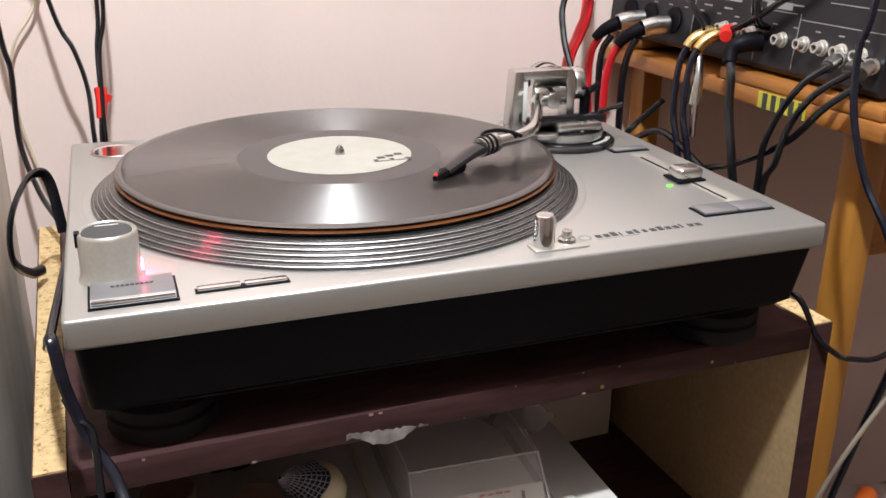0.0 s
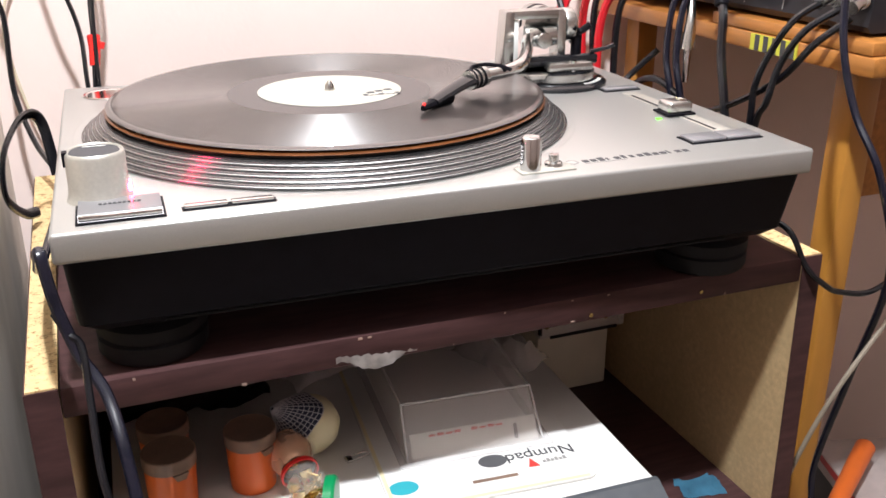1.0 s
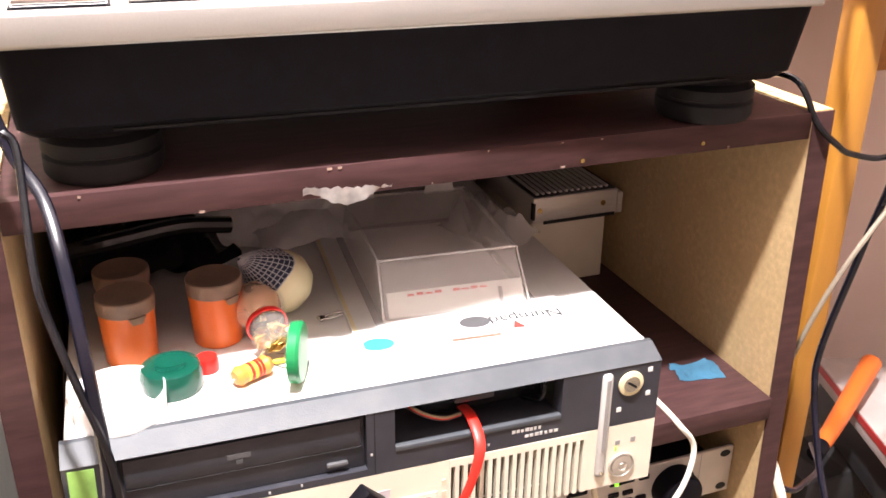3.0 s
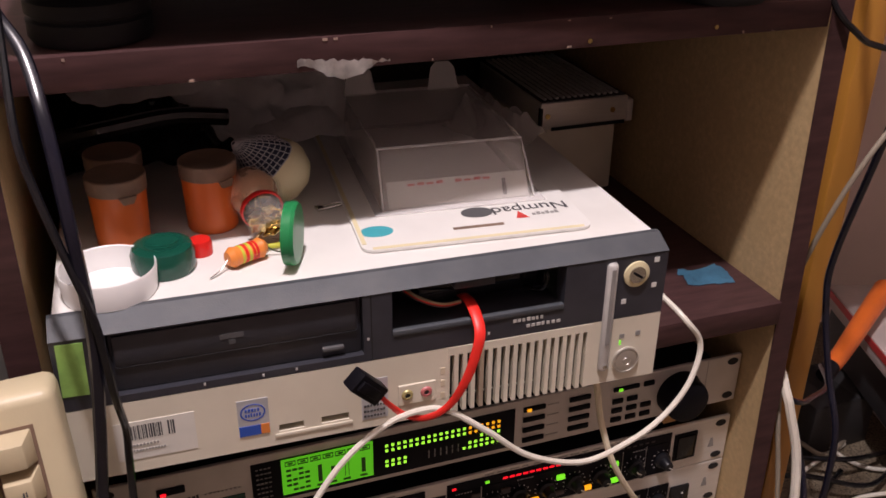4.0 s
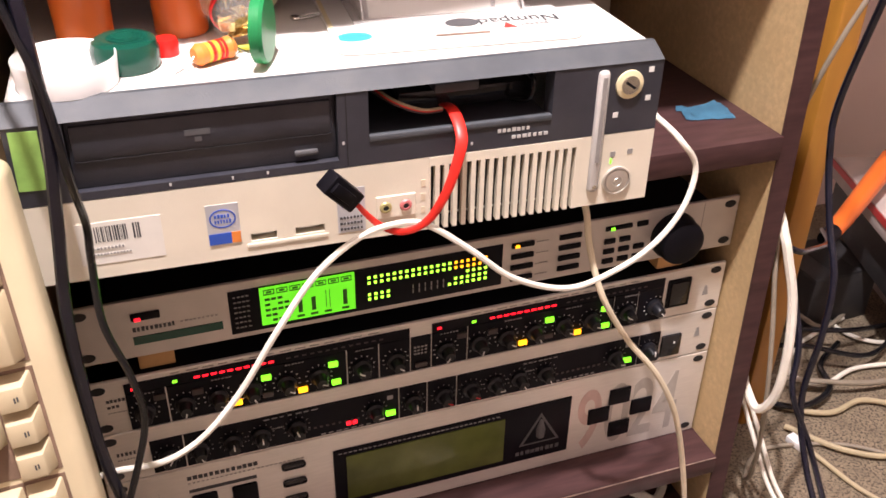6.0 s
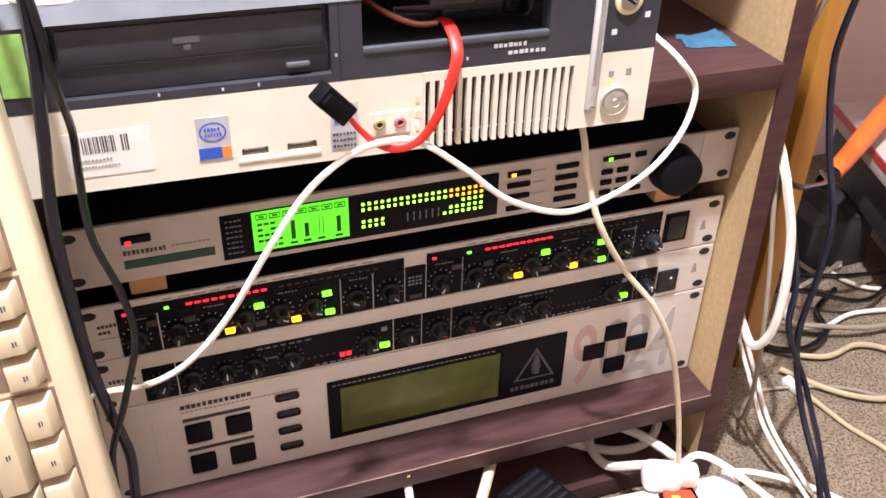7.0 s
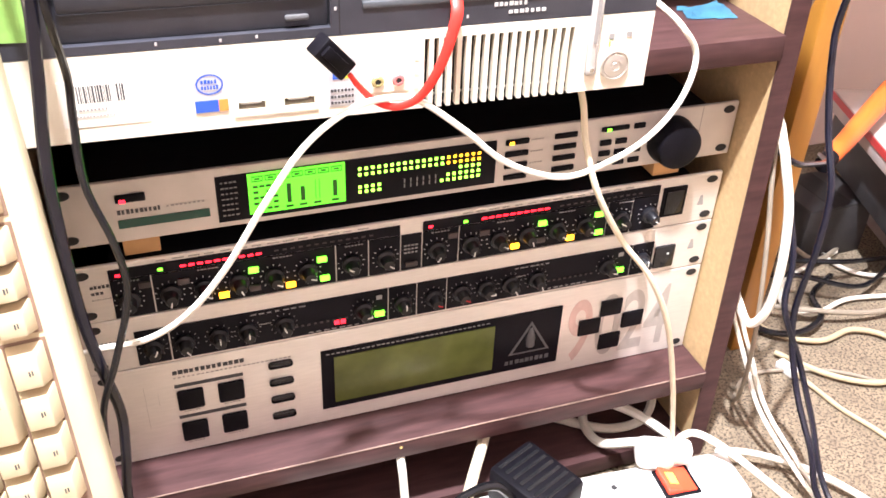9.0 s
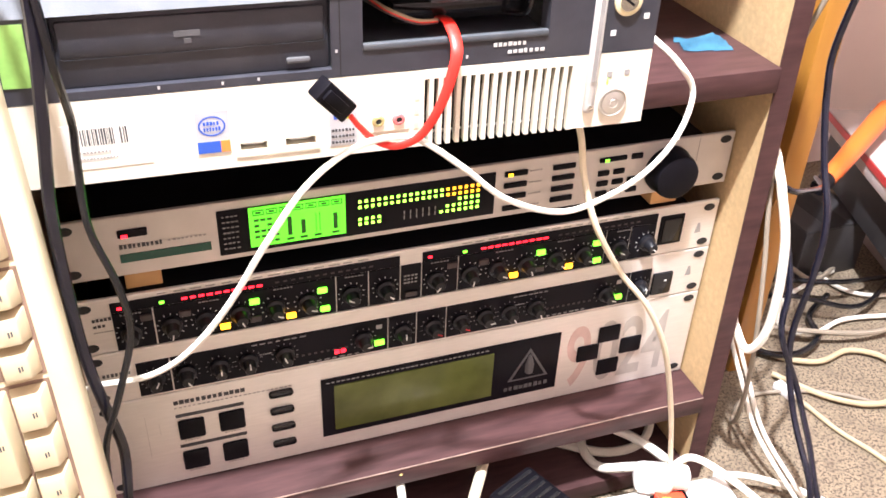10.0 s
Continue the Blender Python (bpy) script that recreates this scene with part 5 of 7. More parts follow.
def canister(x, y, turn):
    c = thing("film_canister", pose(x, y, PCTOP, 0, 0, turn) @ Matrix.Diagonal((0.84, 0.84, 0.86, 1)), "small orange plastic canister with a dusty grey lid", "container", "orange canisters")
    part("body", lathe([(0, 0), (0.0170, 0), (0.0178, 0.001), (0.0192, 0.040), (0.0186, 0.0404), (0, 0.0404)], 36), "orange", c)
    lid = part("lid", lathe([(0.0196, 0.0390), (0.0200, 0.0393), (0.0202, 0.0492), (0.0194, 0.0500), (0.0182, 0.0494), (0, 0.0490)], 36), "lid_grey", c, "dusty grey lid")
    part("lid_tab", prism([(-0.006, 0.0395), (-0.0035, 0.0345), (0.0035, 0.0345), (0.006, 0.0395)], -0.0212, -0.0188), "lid_grey", lid)


for x, y, turn in ((-0.1985, 0.0260, 18), (-0.1465, 0.0325, 30), (-0.1985, 0.0620, -14)):
    canister(x, y, turn)

cap = thing("bottle_cap", pose(-0.1795, -0.0155, PCTOP), "dark green rounded plastic bottle cap", "cap")
part("shell", lathe([(0.0165, 0), (0.0172, 0.002), (0.0175, 0.010), (0.0160, 0.0142), (0.0125, 0.0158), (0.0080, 0.0150), (0.0045, 0.0138), (0, 0.0134)], 36), "green", cap)
red_cap = thing("red_bottle_cap", pose(-0.1585, -0.0035, PCTOP), "tiny red translucent plastic cap", "cap")
part("shell", lathe([(0.0068, 0), (0.0070, 0.006), (0.0060, 0.0088), (0.0030, 0.0094), (0, 0.0088)], 20), "red", red_cap)
lid = thing("jar_lid", pose(-0.2085, -0.0330, PCTOP), "shallow milky white plastic jar lid lying open", "lid")
part("floor", lathe([(0, 0.0008), (0.0215, 0.0008), (0.0222, 0.0), (0.0226, 0.0022), (0, 0.0020)], 44), "milky", lid)
part("rim", lathe([(0.0222, 0.0), (0.0240, 0.0006), (0.0250, 0.0145), (0.0246, 0.0152), (0.0240, 0.0146), (0.0228, 0.0022)], 44), "milky", lid)

# clear bulging glass jar lying on its side, and a cream ceramic ball wrapped in checked cloth
ball = thing("ceramic_ball", pose(-0.1015, 0.0560, PCTOP + 0.0205), "cream ceramic ball with a dark checked cloth", "ornament")
part("ball", moved(lathe([(0, -0.0205), (0.009, -0.0188), (0.0165, -0.0125), (0.0203, -0.003), (0.0200, 0.006), (0.0155, 0.0145), (0.008, 0.0195), (0, 0.0210)], 36), pose(0, 0, 0, 20, 0, 15)), "cream", ball)


CAP_AXIS = Vector((-0.026, -0.013, 0.032)).normalized()
CAP_X = CAP_AXIS.cross(Vector((0, 1, 0))).normalized()
CAP_Y = CAP_AXIS.cross(CAP_X)


def on_hood(u, v, lift=0.0):
    """A pointed cloth hood: u runs round it, v from its rim on the ball to its tip."""
    a = 2 * math.pi * u
    fold = 1 + 0.07 * math.sin(3 * a) + 0.05 * math.sin(5 * a + 1)
    r = (0.0166 * (1 - v) ** 0.85 + 0.0010) * fold + lift
    return CAP_AXIS * (0.0138 + 0.0250 * v) + CAP_X * (r * math.cos(a)) + CAP_Y * (r * math.sin(a)) + Vector((-0.004, 0, -0.003)) * v * v


cloth = bmesh.new()
G = 30
grid = [[cloth.verts.new(on_hood(i / G, j / 8)) for j in range(9)] for i in range(G)]
for i in range(G):
    for j in range(8):
        cloth.faces.new((grid[i][j], grid[(i + 1) % G][j], grid[(i + 1) % G][j + 1], grid[i][j + 1]))
bmesh.ops.solidify(cloth, geom=cloth.faces[:], thickness=0.0005)
part("cloth", cloth, "check", ball, "pointed hood of navy checked cloth")
threads = bmesh.new()
for k in range(26):
    join(threads, tube([on_hood(k / 26, q / 5, 0.0004) for q in range(6)], 0.00034, 5, 2))
for k in range(9):
    join(threads, tube([on_hood(q / 24, k / 9, 0.0004) for q in range(25)], 0.00034, 5, 1))
tagged(part("check_threads", threads, "check_light", ball, "pale woven check lines"), kind="stuff")

jar = thing("glass_jar", pose(-0.1225, 0.0265, PCTOP + 0.0200, 102, 0, 8), "small bulging glass jar with a red band, lying down", "jar")
outer = [(0.0, -0.016), (0.010, -0.0145), (0.0165, -0.006), (0.0175, 0.002), (0.0150, 0.012), (0.0115, 0.0165), (0.0115, 0.0185), (0.0130, 0.0225), (0.0140, 0.0300), (0.0132, 0.0390), (0.0120, 0.0440)]
inner = [(r - 0.0014 if r > 0.002 else 0, z) for r, z in outer]
inner[0] = (0, -0.0145)
part("glass", lathe(outer + inner[::-1], 36), "glass", jar, "clear bulging glass")
part("red_band", lathe([(0.0117, 0.0160), (0.0128, 0.0164), (0.0128, 0.0188), (0.0117, 0.0192)], 30), "red", jar, "red band round the neck")
foil = bmesh.new()
for k in range(46):
    a, zz = rnd.uniform(0, 6.28), rnd.choice((rnd.uniform(-0.012, 0.011), rnd.uniform(0.023, 0.038)))
    rr = rnd.uniform(0.002, 0.0085)
    join(foil, moved(B(-0.004, 0.004, -0.0006, 0.0006, -0.003, 0.003, 0.0004, 1), pose(rr * math.cos(a), rr * math.sin(a), zz, rnd.uniform(0, 180), rnd.uniform(0, 180), 0)))
tagged(part("foil_filling", foil, "brass", jar, "crumpled golden foil inside"), kind="stuff")
wrap = bmesh.new()
rings = []
for j in range(9):
    zz, base = -0.0125 + 0.0032 * j, 0.0148 - 0.0040 * abs(j - 4) ** 1.5 / 8
    rings.append([wrap.verts.new(((base + 0.0009 * noise.noise(Vector((3 * math.cos(a), 3 * math.sin(a), j * 1.3)))) * math.cos(a), (base + 0.0009 * noise.noise(Vector((3 * math.cos(a), 3 * math.sin(a), j * 1.3)))) * math.sin(a), zz)) for a in [2 * math.pi * i / 28 for i in range(28)]])
for a, b in zip(rings, rings[1:]):
    for i in range(28):
        wrap.faces.new((a[i], a[(i + 1) % 28], b[(i + 1) % 28], b[i]))
part("foil_lining", wrap, "foil", jar, "wrinkled copper-gold foil lining")
jl = thing("green_lid", pose(-0.1100, -0.0335, PCTOP + 0.0188, 90, 14, 68), "bright green screw lid standing on its edge", "lid")
part("shell", lathe([(0, 0.0010), (0.0150, 0.0010), (0.0158, -0.0040), (0.0176, -0.0040), (0.0180, 0.0010), (0.0168, 0.0028), (0.0110, 0.0032), (0, 0.0026)], 40), "green_bright", jl)
part("inner_disc", lathe([(0, 0.0006), (0.0149, 0.0006)], 32), "milky", jl)
comp_r = thing("striped_component", pose(-0.1355, -0.0235, PCTOP + 0.0062, 0, 90, 24), "orange striped electronic component with wire leads", "component")
part("body", lathe([(0, -0.0125), (0.0040, -0.0120), (0.0060, -0.0090), (0.0052, -0.0050), (0.0050, 0.0050), (0.0060, 0.0090), (0.0040, 0.0120), (0, 0.0125)], 24), "orange_print", comp_r)
for k, c in enumerate(("yellow_tape", "red", "yellow_tape", "red", "red")):
    part("stripe", lathe([(0.0052, -0.0050 + 0.0023 * k), (0.0055, -0.0048 + 0.0023 * k), (0.0055, -0.0036 + 0.0023 * k), (0.0052, -0.0034 + 0.0023 * k)], 24), c, comp_r)
for s, t in ((1, 0.004), (-1, -0.002), (1, -0.004)):
    part("lead", tube([(0.002 * t * 100, 0.0, 0.011 * s), (0.004, t, 0.018 * s), (0.0055, 2 * t, 0.026 * s)], 0.0005, 6, 4), "steel", comp_r)
for k in range(5):
    scrap = thing("component_scrap", pose(-0.118 + 0.0035 * k, -0.012 + 0.002 * (k % 3), PCTOP + 0.0022, 0, 90, 40 * k), "tiny loose electronic component", "component", "loose components")
    part("body", C(0.0016, 0.007, 12, at=(0, 0, -0.0035), bevel=0.0003), ("yellow_tape", "steel", "blue_print", "red", "steel")[k], scrap)
    part("lead", tube([(0, 0, 0.003), (0.0003, 0.001, 0.009), (0.0008, 0.003, 0.014)], 0.0003, 5, 3), "steel", scrap)
pin = thing("safety_pin", pose(-0.0800, 0.0330, PCTOP + 0.0012, 0, 0, 10), "small steel safety pin", "pin")
part("wire", tube([(0, 0.002, 0), (0.010, 0.003, 0), (0.0155, 0.001, 0), (0.0165, -0.0015, 0), (0.0140, -0.0022, 0.0003), (0.005, -0.0025, 0), (0, -0.002, 0)], 0.0006, 6), "steel", pin)
part("clasp", B(-0.0035, 0.0015, -0.0032, 0.0032, -0.0010, 0.0014, 0.0008), "steel", pin)

# backing card with a clear blister tray
blister = thing("blister_pack", pose(0.0015, -0.005, PCTOP + 0.0004, 0, 0, -4.6), "opened clear blister pack on its printed white card", "packaging")
cardm = B(-0.0700, 0.0725, -0.0365, 0.205, 0, 0.0016)
bmesh.ops.bevel(cardm, geom=[e for e in cardm.edges if abs(e.verts[0].co.z - e.verts[1].co.z) > 0.001], offset=0.008, segments=5, profile=0.5, affect="EDGES")
part("card_border", moved(join(B(-0.064, 0.0665, -0.0355, -0.0330, 0.0017, 0.0020), B(-0.0690, -0.0665, -0.028, 0.19, 0.0017, 0.0020)), Matrix()), "cream", blister, "cream border of the plastic edge")
crd = part("backing_card", cardm, "card", blister, "white printed backing card")
# Flat brown strip paints the shadow of the card's slot.
part("slot_shadow", B(-0.012, 0.020, -0.0215, -0.0185, 0.0017, 0.0019), "lid_grey", crd)
hole = lathe([(0, 0), (0.0078, 0), (0.0078, 0.0002)], 28)
part("dark_spot", moved(hole, pose(0.0085, -0.001, 0.0018) @ Matrix.Diagonal((1.3, 0.9, 1, 1))), "ink_dim", crd)
words("Numpad", 0.0145, "ink", crd, pose(0.043, 0.0030, 0.0018, 0, 0, 180), "lettering", "black lettering")
bm = bmesh.new()
for k in range(6):
    B(0.0415 + 0.0030 * k, 0.0438 + 0.0030 * k, -0.0125, -0.0100 + 0.0012 * (k % 2), 0.0017, 0.0019, bm=bm)
part("maker_print", bm, "ink_grey", crd, "", True)
tri = bmesh.new()
tri.faces.new([tri.verts.new(p) for p in ((0.0300, -0.0150, 0.0019), (0.0385, -0.0155, 0.0019), (0.0340, -0.0050, 0.0019))])
part("maker_mark", tri, "ink_red", crd, "red triangular maker's mark", True)
sticker = part("round_sticker", moved(lathe([(0, 0.0002), (0.0090, 0.0002), (0.0092, 0)], 28), pose(-0.0575, -0.0125, 0.0017) @ Matrix.Diagonal((1.1, 0.8, 1, 1))), "teal", crd, "teal round sticker")


def film_box(lo, hi, z0, z1):
    """Five thin clear walls of a tray turned upside down; lo and hi give x0, x1, y0, y1 of its foot and its top."""
    bm = bmesh.new()
    a = [bm.verts.new((x, y, z0)) for x, y in ((lo[0], lo[2]), (lo[1], lo[2]), (lo[1], lo[3]), (lo[0], lo[3]))]
    b = [bm.verts.new((x, y, z1)) for x, y in ((hi[0], hi[2]), (hi[1], hi[2]), (hi[1], hi[3]), (hi[0], hi[3]))]
    for i in range(4):
        j = (i + 1) % 4
        bm.faces.new((a[i], a[j], b[j], b[i]))
    bm.faces.new(b)
    bmesh.ops.bevel(bm, geom=[e for e in bm.edges if len(e.link_faces) == 2], offset=0.004, segments=3, profile=0.5, affect="EDGES")
    bmesh.ops.solidify(bm, geom=bm.faces[:], thickness=0.0004)
    return bm


tray = part("blister_tray", film_box((-0.0480, 0.0515, 0.013, 0.166), (-0.0470, 0.0480, 0.033, 0.150), 0.002, 0.0365), "blister", blister, "clear plastic tray")
rim = bmesh.new()
for a in ((-0.054, 0.0575, 0.007, 0.0125), (-0.054, 0.0575, 0.1665, 0.172), (-0.054, -0.0485, 0.0125, 0.1665), (0.0520, 0.0575, 0.0125, 0.1665)):
    B(a[0], a[1], a[2], a[3], 0.0019, 0.0026, bm=rim)
part("tray_rim", rim, "blister_edge", tray)
# Pale tubes added along the tray's edges to draw their bright glints.
corners = ((-0.047, 0.033), (0.048, 0.033), (0.048, 0.150), (-0.047, 0.150))
for a, b in zip(corners, corners[1:] + corners[:1]):
    part("tray_edge_glint", tube([(a[0], a[1], 0.0362), (b[0], b[1], 0.0362)], 0.0008, 6, 1), "blister_edge", tray)
for a, b in (((-0.048, 0.013), (-0.047, 0.033)), ((0.0515, 0.013), (0.048, 0.033))):
    part("tray_edge_glint", tube([(a[0], a[1], 0.003), (b[0], b[1], 0.0358)], 0.0008, 6, 1), "blister_edge", tray)
lean = pose(0, 0.0165, 0.0022, -30, 0, 0)
part("insert_card", moved(B(-0.0435, 0.0490, 0.0, 0.0012, 0.0, 0.0165), lean), "paper", tray, "pale insert card")
bm = bmesh.new()
for k in range(9):
    if k != 4:
        B(-0.030 + 0.0062 * k, -0.0255 + 0.0062 * k, -0.0006, 0.0001, 0.0130, 0.0144 + 0.0005 * (k % 2), bm=bm)
part("insert_print", moved(bm, lean), "ink_red", tray, "", True)
part("insert_notch", moved(B(0.0320, 0.0345, -0.0008, -0.0001, 0.0020, 0.0125), lean), "ink", tray)
for x in (-0.046, 0.017):
    flap = prism([(-0.012, 0.0), (0.012, 0.0), (0.009, 0.017), (0.005, 0.021), (-0.005, 0.021), (-0.009, 0.017)], -0.0003, 0.0003)
    part("tray_flap", moved(flap, pose(x + 0.01, 0.1480, 0.0345, -12, 0, 0)), "blister_edge", tray, "clear folded flap")

# crumpled sheets at the back of the computer's top


def crumple(nx, ny, sx, sy, h, seed, freq=30.0):
    bm = bmesh.new()
    g = []
    for i in range(nx + 1):
        row = []
        for j in range(ny + 1):
            x, y = sx * (i / nx - 0.5), sy * (j / ny - 0.5)
            n = noise.noise(Vector((x * freq + seed, y * freq, seed * 1.7))) + 0.5 * noise.noise(Vector((x * freq * 2.3, y * freq * 2.3 + seed, 3.1)))
            edge = min(1.0, 6 * min(i / nx, 1 - i / nx, j / ny, 1 - j / ny))
            row.append(bm.verts.new((x + 0.004 * n, y + 0.004 * n, max(0.0006, h * (0.45 + 0.55 * n) * (0.25 + 0.75 * edge)))))
        g.append(row)
    for i in range(nx):
        for j in range(ny):
            bm.faces.new((g[i][j], g[i + 1][j], g[i + 1][j + 1], g[i][j + 1]))
    bmesh.ops.solidify(bm, geom=bm.faces[:], thickness=0.0004)
    return bm


foil = thing("crumpled_foil", pose(-0.0900, 0.178, PCTOP + 0.030, 58, 0, -6), "crumpled pale grey wrapping sheet", "wrapper")
part("torn_corner", moved(crumple(12, 10, 0.06, 0.040, 0.010, 5.0, 50), pose(0.022, -0.026, 0.010, -40, 8, 20)), "milk_film", foil, "loose folded corner")
part("sheet", crumple(40, 22, 0.130, 0.070, 0.014, 2.0, 46), "milk_film", foil)
scrap_film = thing("plastic_film", pose(0.0770, 0.130, PCTOP + 0.0010, 10, -14, 20), "crumpled clear plastic film beside the blister pack", "wrapper")
part("sheet", crumple(22, 18, 0.050, 0.070, 0.030, 9.2, 55), "blister_edge", scrap_film)
bag = thing("plastic_bag", pose(-0.1780, 0.182, PCTOP, 0, 0, 2), "shiny dark plastic bag lying folded", "bag")
part("sheet", crumple(44, 36, 0.120, 0.110, 0.052, 7.0, 42), "black_gloss", bag)
part("rolled_edge", tube([(-0.055, -0.052, 0.030), (-0.02, -0.057, 0.036), (0.02, -0.055, 0.039), (0.055, -0.05, 0.033)], 0.006, 10), "black_gloss", bag, "shiny rolled edge")
bag2 = thing("plastic_bag", pose(-0.1740, 0.196, PCTOP + 0.060, 48, 0, 6), "crumpled translucent greyish plastic bag", "bag")
part("sheet", crumple(36, 22, 0.105, 0.060, 0.018, 4.4, 44), "milk_film", bag2)

# metal box on a pale carton behind the computer's right end
box = thing("small_carton", pose(0.1880, 0.268, 0.4036), "pale beige cardboard box", "box")
part("body", B(-0.036, 0.040, -0.066, 0.066, 0.0, 0.0665, 0.001), "beige", box)
psu = thing("metal_enclosure", pose(0.1885, 0.262, 0.4703), "grey metal power enclosure with a ribbed lid", "box")
part("body", B(-0.0405, 0.0440, -0.071, 0.071, 0.0, 0.0240, 0.0012), "alu", psu)
part("flange", B(0.0442, 0.0500, -0.071, 0.071, 0.0, 0.0200, 0.0010), "alu", psu, "folded side flange")
# Ribs painted white for their sheen, lid dark for the shade between them.
for k in range(13):
    part("rib", B(-0.036 + 0.0058 * k, -0.0330 + 0.0058 * k, -0.066, 0.066, 0.0251, 0.0272, 0.0005, 1), "case", psu)
part("lid", B(-0.0385, 0.0420, -0.069, 0.069, 0.0241, 0.0251), "ink", psu, "ribbed lid, darkened as shade between the ribs")
for x in (-0.0340, 0.0290):
    part("screw", C(0.0024, 0.0012, 12, axis="-y", at=(x, -0.071, 0.0125)), "brass", psu)
part("side_slot", B(-0.0408, -0.0385, -0.0713, -0.067, 0.004, 0.020), "black_matte", psu)
part("foot_strip", B(-0.030, 0.0415, -0.0722, -0.0712, -0.0008, 0.0022), "black_matte", psu)
sponge = thing("blue_pad", pose(0.2115, 0.0215, 0.4037, 0, 0, -12), "thin torn blue foam pad on the shelf", "pad")
part("pad", crumple(16, 10, 0.038, 0.024, 0.0052, 1.3, 90), "blue_tape", sponge)


# ---- the keyboard standing on end against the computer ----
top_c, bot_c = Vector((-0.2385, -0.100, 0.487)), Vector((-0.2120, -0.196, 0.006))
up = (top_c - bot_c).normalized()
right = (Vector((1, 0, 0)) - up * up.x).normalized()
out = right.cross(up)
KB = Matrix(((right.x, up.x, out.x, bot_c.x), (right.y, up.y, out.y, bot_c.y), (right.z, up.z, out.z, bot_c.z), (0, 0, 0, 1)))
keyboard = thing("computer_keyboard", KB, "yellowed beige computer keyboard standing on its short end", "keyboard")
KL, KW = (top_c - bot_c).length, 0.172
shell = B(-KW, 0, 0, KL, -0.030, 0.0, 0.006, 3)
part("housing", shell, "kb_beige", keyboard, "yellowed beige housing")
U = 0.0186


def keycap(lw, ll):
    """A keycap lw across and ll along the keyboard's length."""
    bm = bmesh.new()
    for z, g in ((0.0, 0.0006), (0.0112, 0.0032)):
        sx = -0.0006 if z else 0.0
        for x, y in ((-lw / 2 + g, -ll / 2 + g), (lw / 2 - g, -ll / 2 + g), (lw / 2 - g, ll / 2 - g), (-lw / 2 + g, ll / 2 - g)):
            bm.verts.new((x + sx, y, z))
    bm.verts.ensure_lookup_table()
    for i in range(4):
        j = (i + 1) % 4
        bm.faces.new([bm.verts[q] for q in (i, j, j + 4, i + 4)])
    bm.faces.new([bm.verts[q] for q in (4, 5, 6, 7)])
    bmesh.ops.bevel(bm, geom=bm.edges[:], offset=0.0009, segments=2, profile=0.5, affect="EDGES")
    return bm


sizes = {}
legends = bmesh.new()


def key(row_x, y_top, across=1.0, along=1.0):
    k = (across, along)
    m = pose(row_x - (across - 1) * U / 2, y_top - along * U / 2, 0.0006)
    if k not in sizes:
        sizes[k] = part("key", keycap(U * across, U * along), "keycap", keyboard)
        sizes[k].matrix_basis = m
    else:
        again("key", sizes[k], keyboard, m)
    c = m.translation
    B(c.x + 0.0004, c.x + 0.0012, c.y - 0.0016, c.y + 0.0012, 0.0117, 0.0120, bm=legends)
    B(c.x + 0.0018, c.x + 0.0025, c.y - 0.0012, c.y + 0.0014, 0.0117, 0.0120, bm=legends)


wells = []
ROWX = [-0.0222 - U * k for k in range(5)] + [-0.0222 - U * 5 - 0.008]
y0 = KL - 0.016
num_top = y0
nav_top = num_top - 4 * U - 0.005
main_top = nav_top - 3 * U - 0.005
wells.append((ROWX[0] + U / 2, ROWX[4] - U / 2, num_top, num_top - 4 * U))
wells.append((ROWX[0] + U / 2, ROWX[1] - U / 2, nav_top, nav_top - 3 * U))
wells.append((ROWX[3] + U / 2, ROWX[5] - U / 2, nav_top, nav_top - 3 * U))
wells.append((ROWX[0] + U / 2, ROWX[5] - U / 2, main_top, main_top - 15 * U))
for a, b, c, d in wells:
    part("key_well", B(b - 0.001, a + 0.001, d - 0.001, c + 0.001, -0.002, 0.0004), "lid_grey", keyboard)
key(ROWX[0], num_top, 2.0, 1.0)
key(ROWX[2], num_top, 2.0, 1.0)
key(ROWX[4], num_top)
key(ROWX[0], num_top - U)
key(ROWX[0], num_top - 2 * U, 1.0, 2.0)
for r in (1, 2, 3, 4):
    for k in (1, 2, 3):
        key(ROWX[r], num_top - k * U)
for k in range(3):
    for r in (0, 3, 4, 5):
        key(ROWX[r], nav_top - k * U)
key(ROWX[1], nav_top - U)
yy = main_top
for w in (1.25, 1.25, 1.25, 1.25):
    key(ROWX[0], yy, 1.0, w)
    yy -= w * U
for d in (0.7, 5.4):
    part("bare_switch", B(ROWX[0] - 0.0045, ROWX[0] + 0.0045, yy - d * U - 0.0045, yy - d * U + 0.0045, 0.0004, 0.0040, 0.0010), "cable_cream", keyboard, "bare switch where the long key is missing")
yy -= 6.25 * U
for w in (1.25, 1.25, 1.25):
    key(ROWX[0], yy, 1.0, w)
    yy -= w * U
for r, first, last in ((1, 2.75, 10), (2, 2.25, 11), (3, 1.5, 12), (4, 2.0, 13)):
    yy = main_top
    key(ROWX[r], yy, 1.0, first)
    yy -= first * U
    for k in range(last):
        key(ROWX[r], yy)
        yy -= U
    rest = 15 - first - last
    if rest > 0.2:
        key(ROWX[r], yy, 1.0, rest)
yy = main_top
for g in range(3):
    for k in range(4):
        key(ROWX[5], yy)
        yy -= U
    yy -= 0.5 * U
key(ROWX[5], yy)
tagged(part("key_legends", legends, "ink", keyboard, "", True), kind="stuff")


# ---- cables ----
def cable(points, r, material, label, name="cable", group="", flat=1.0, seg=8):
    ob = part(name, tube(points, r, seg, 8, flat), material, None, label)
    return tagged(ob, "", "cable", group)


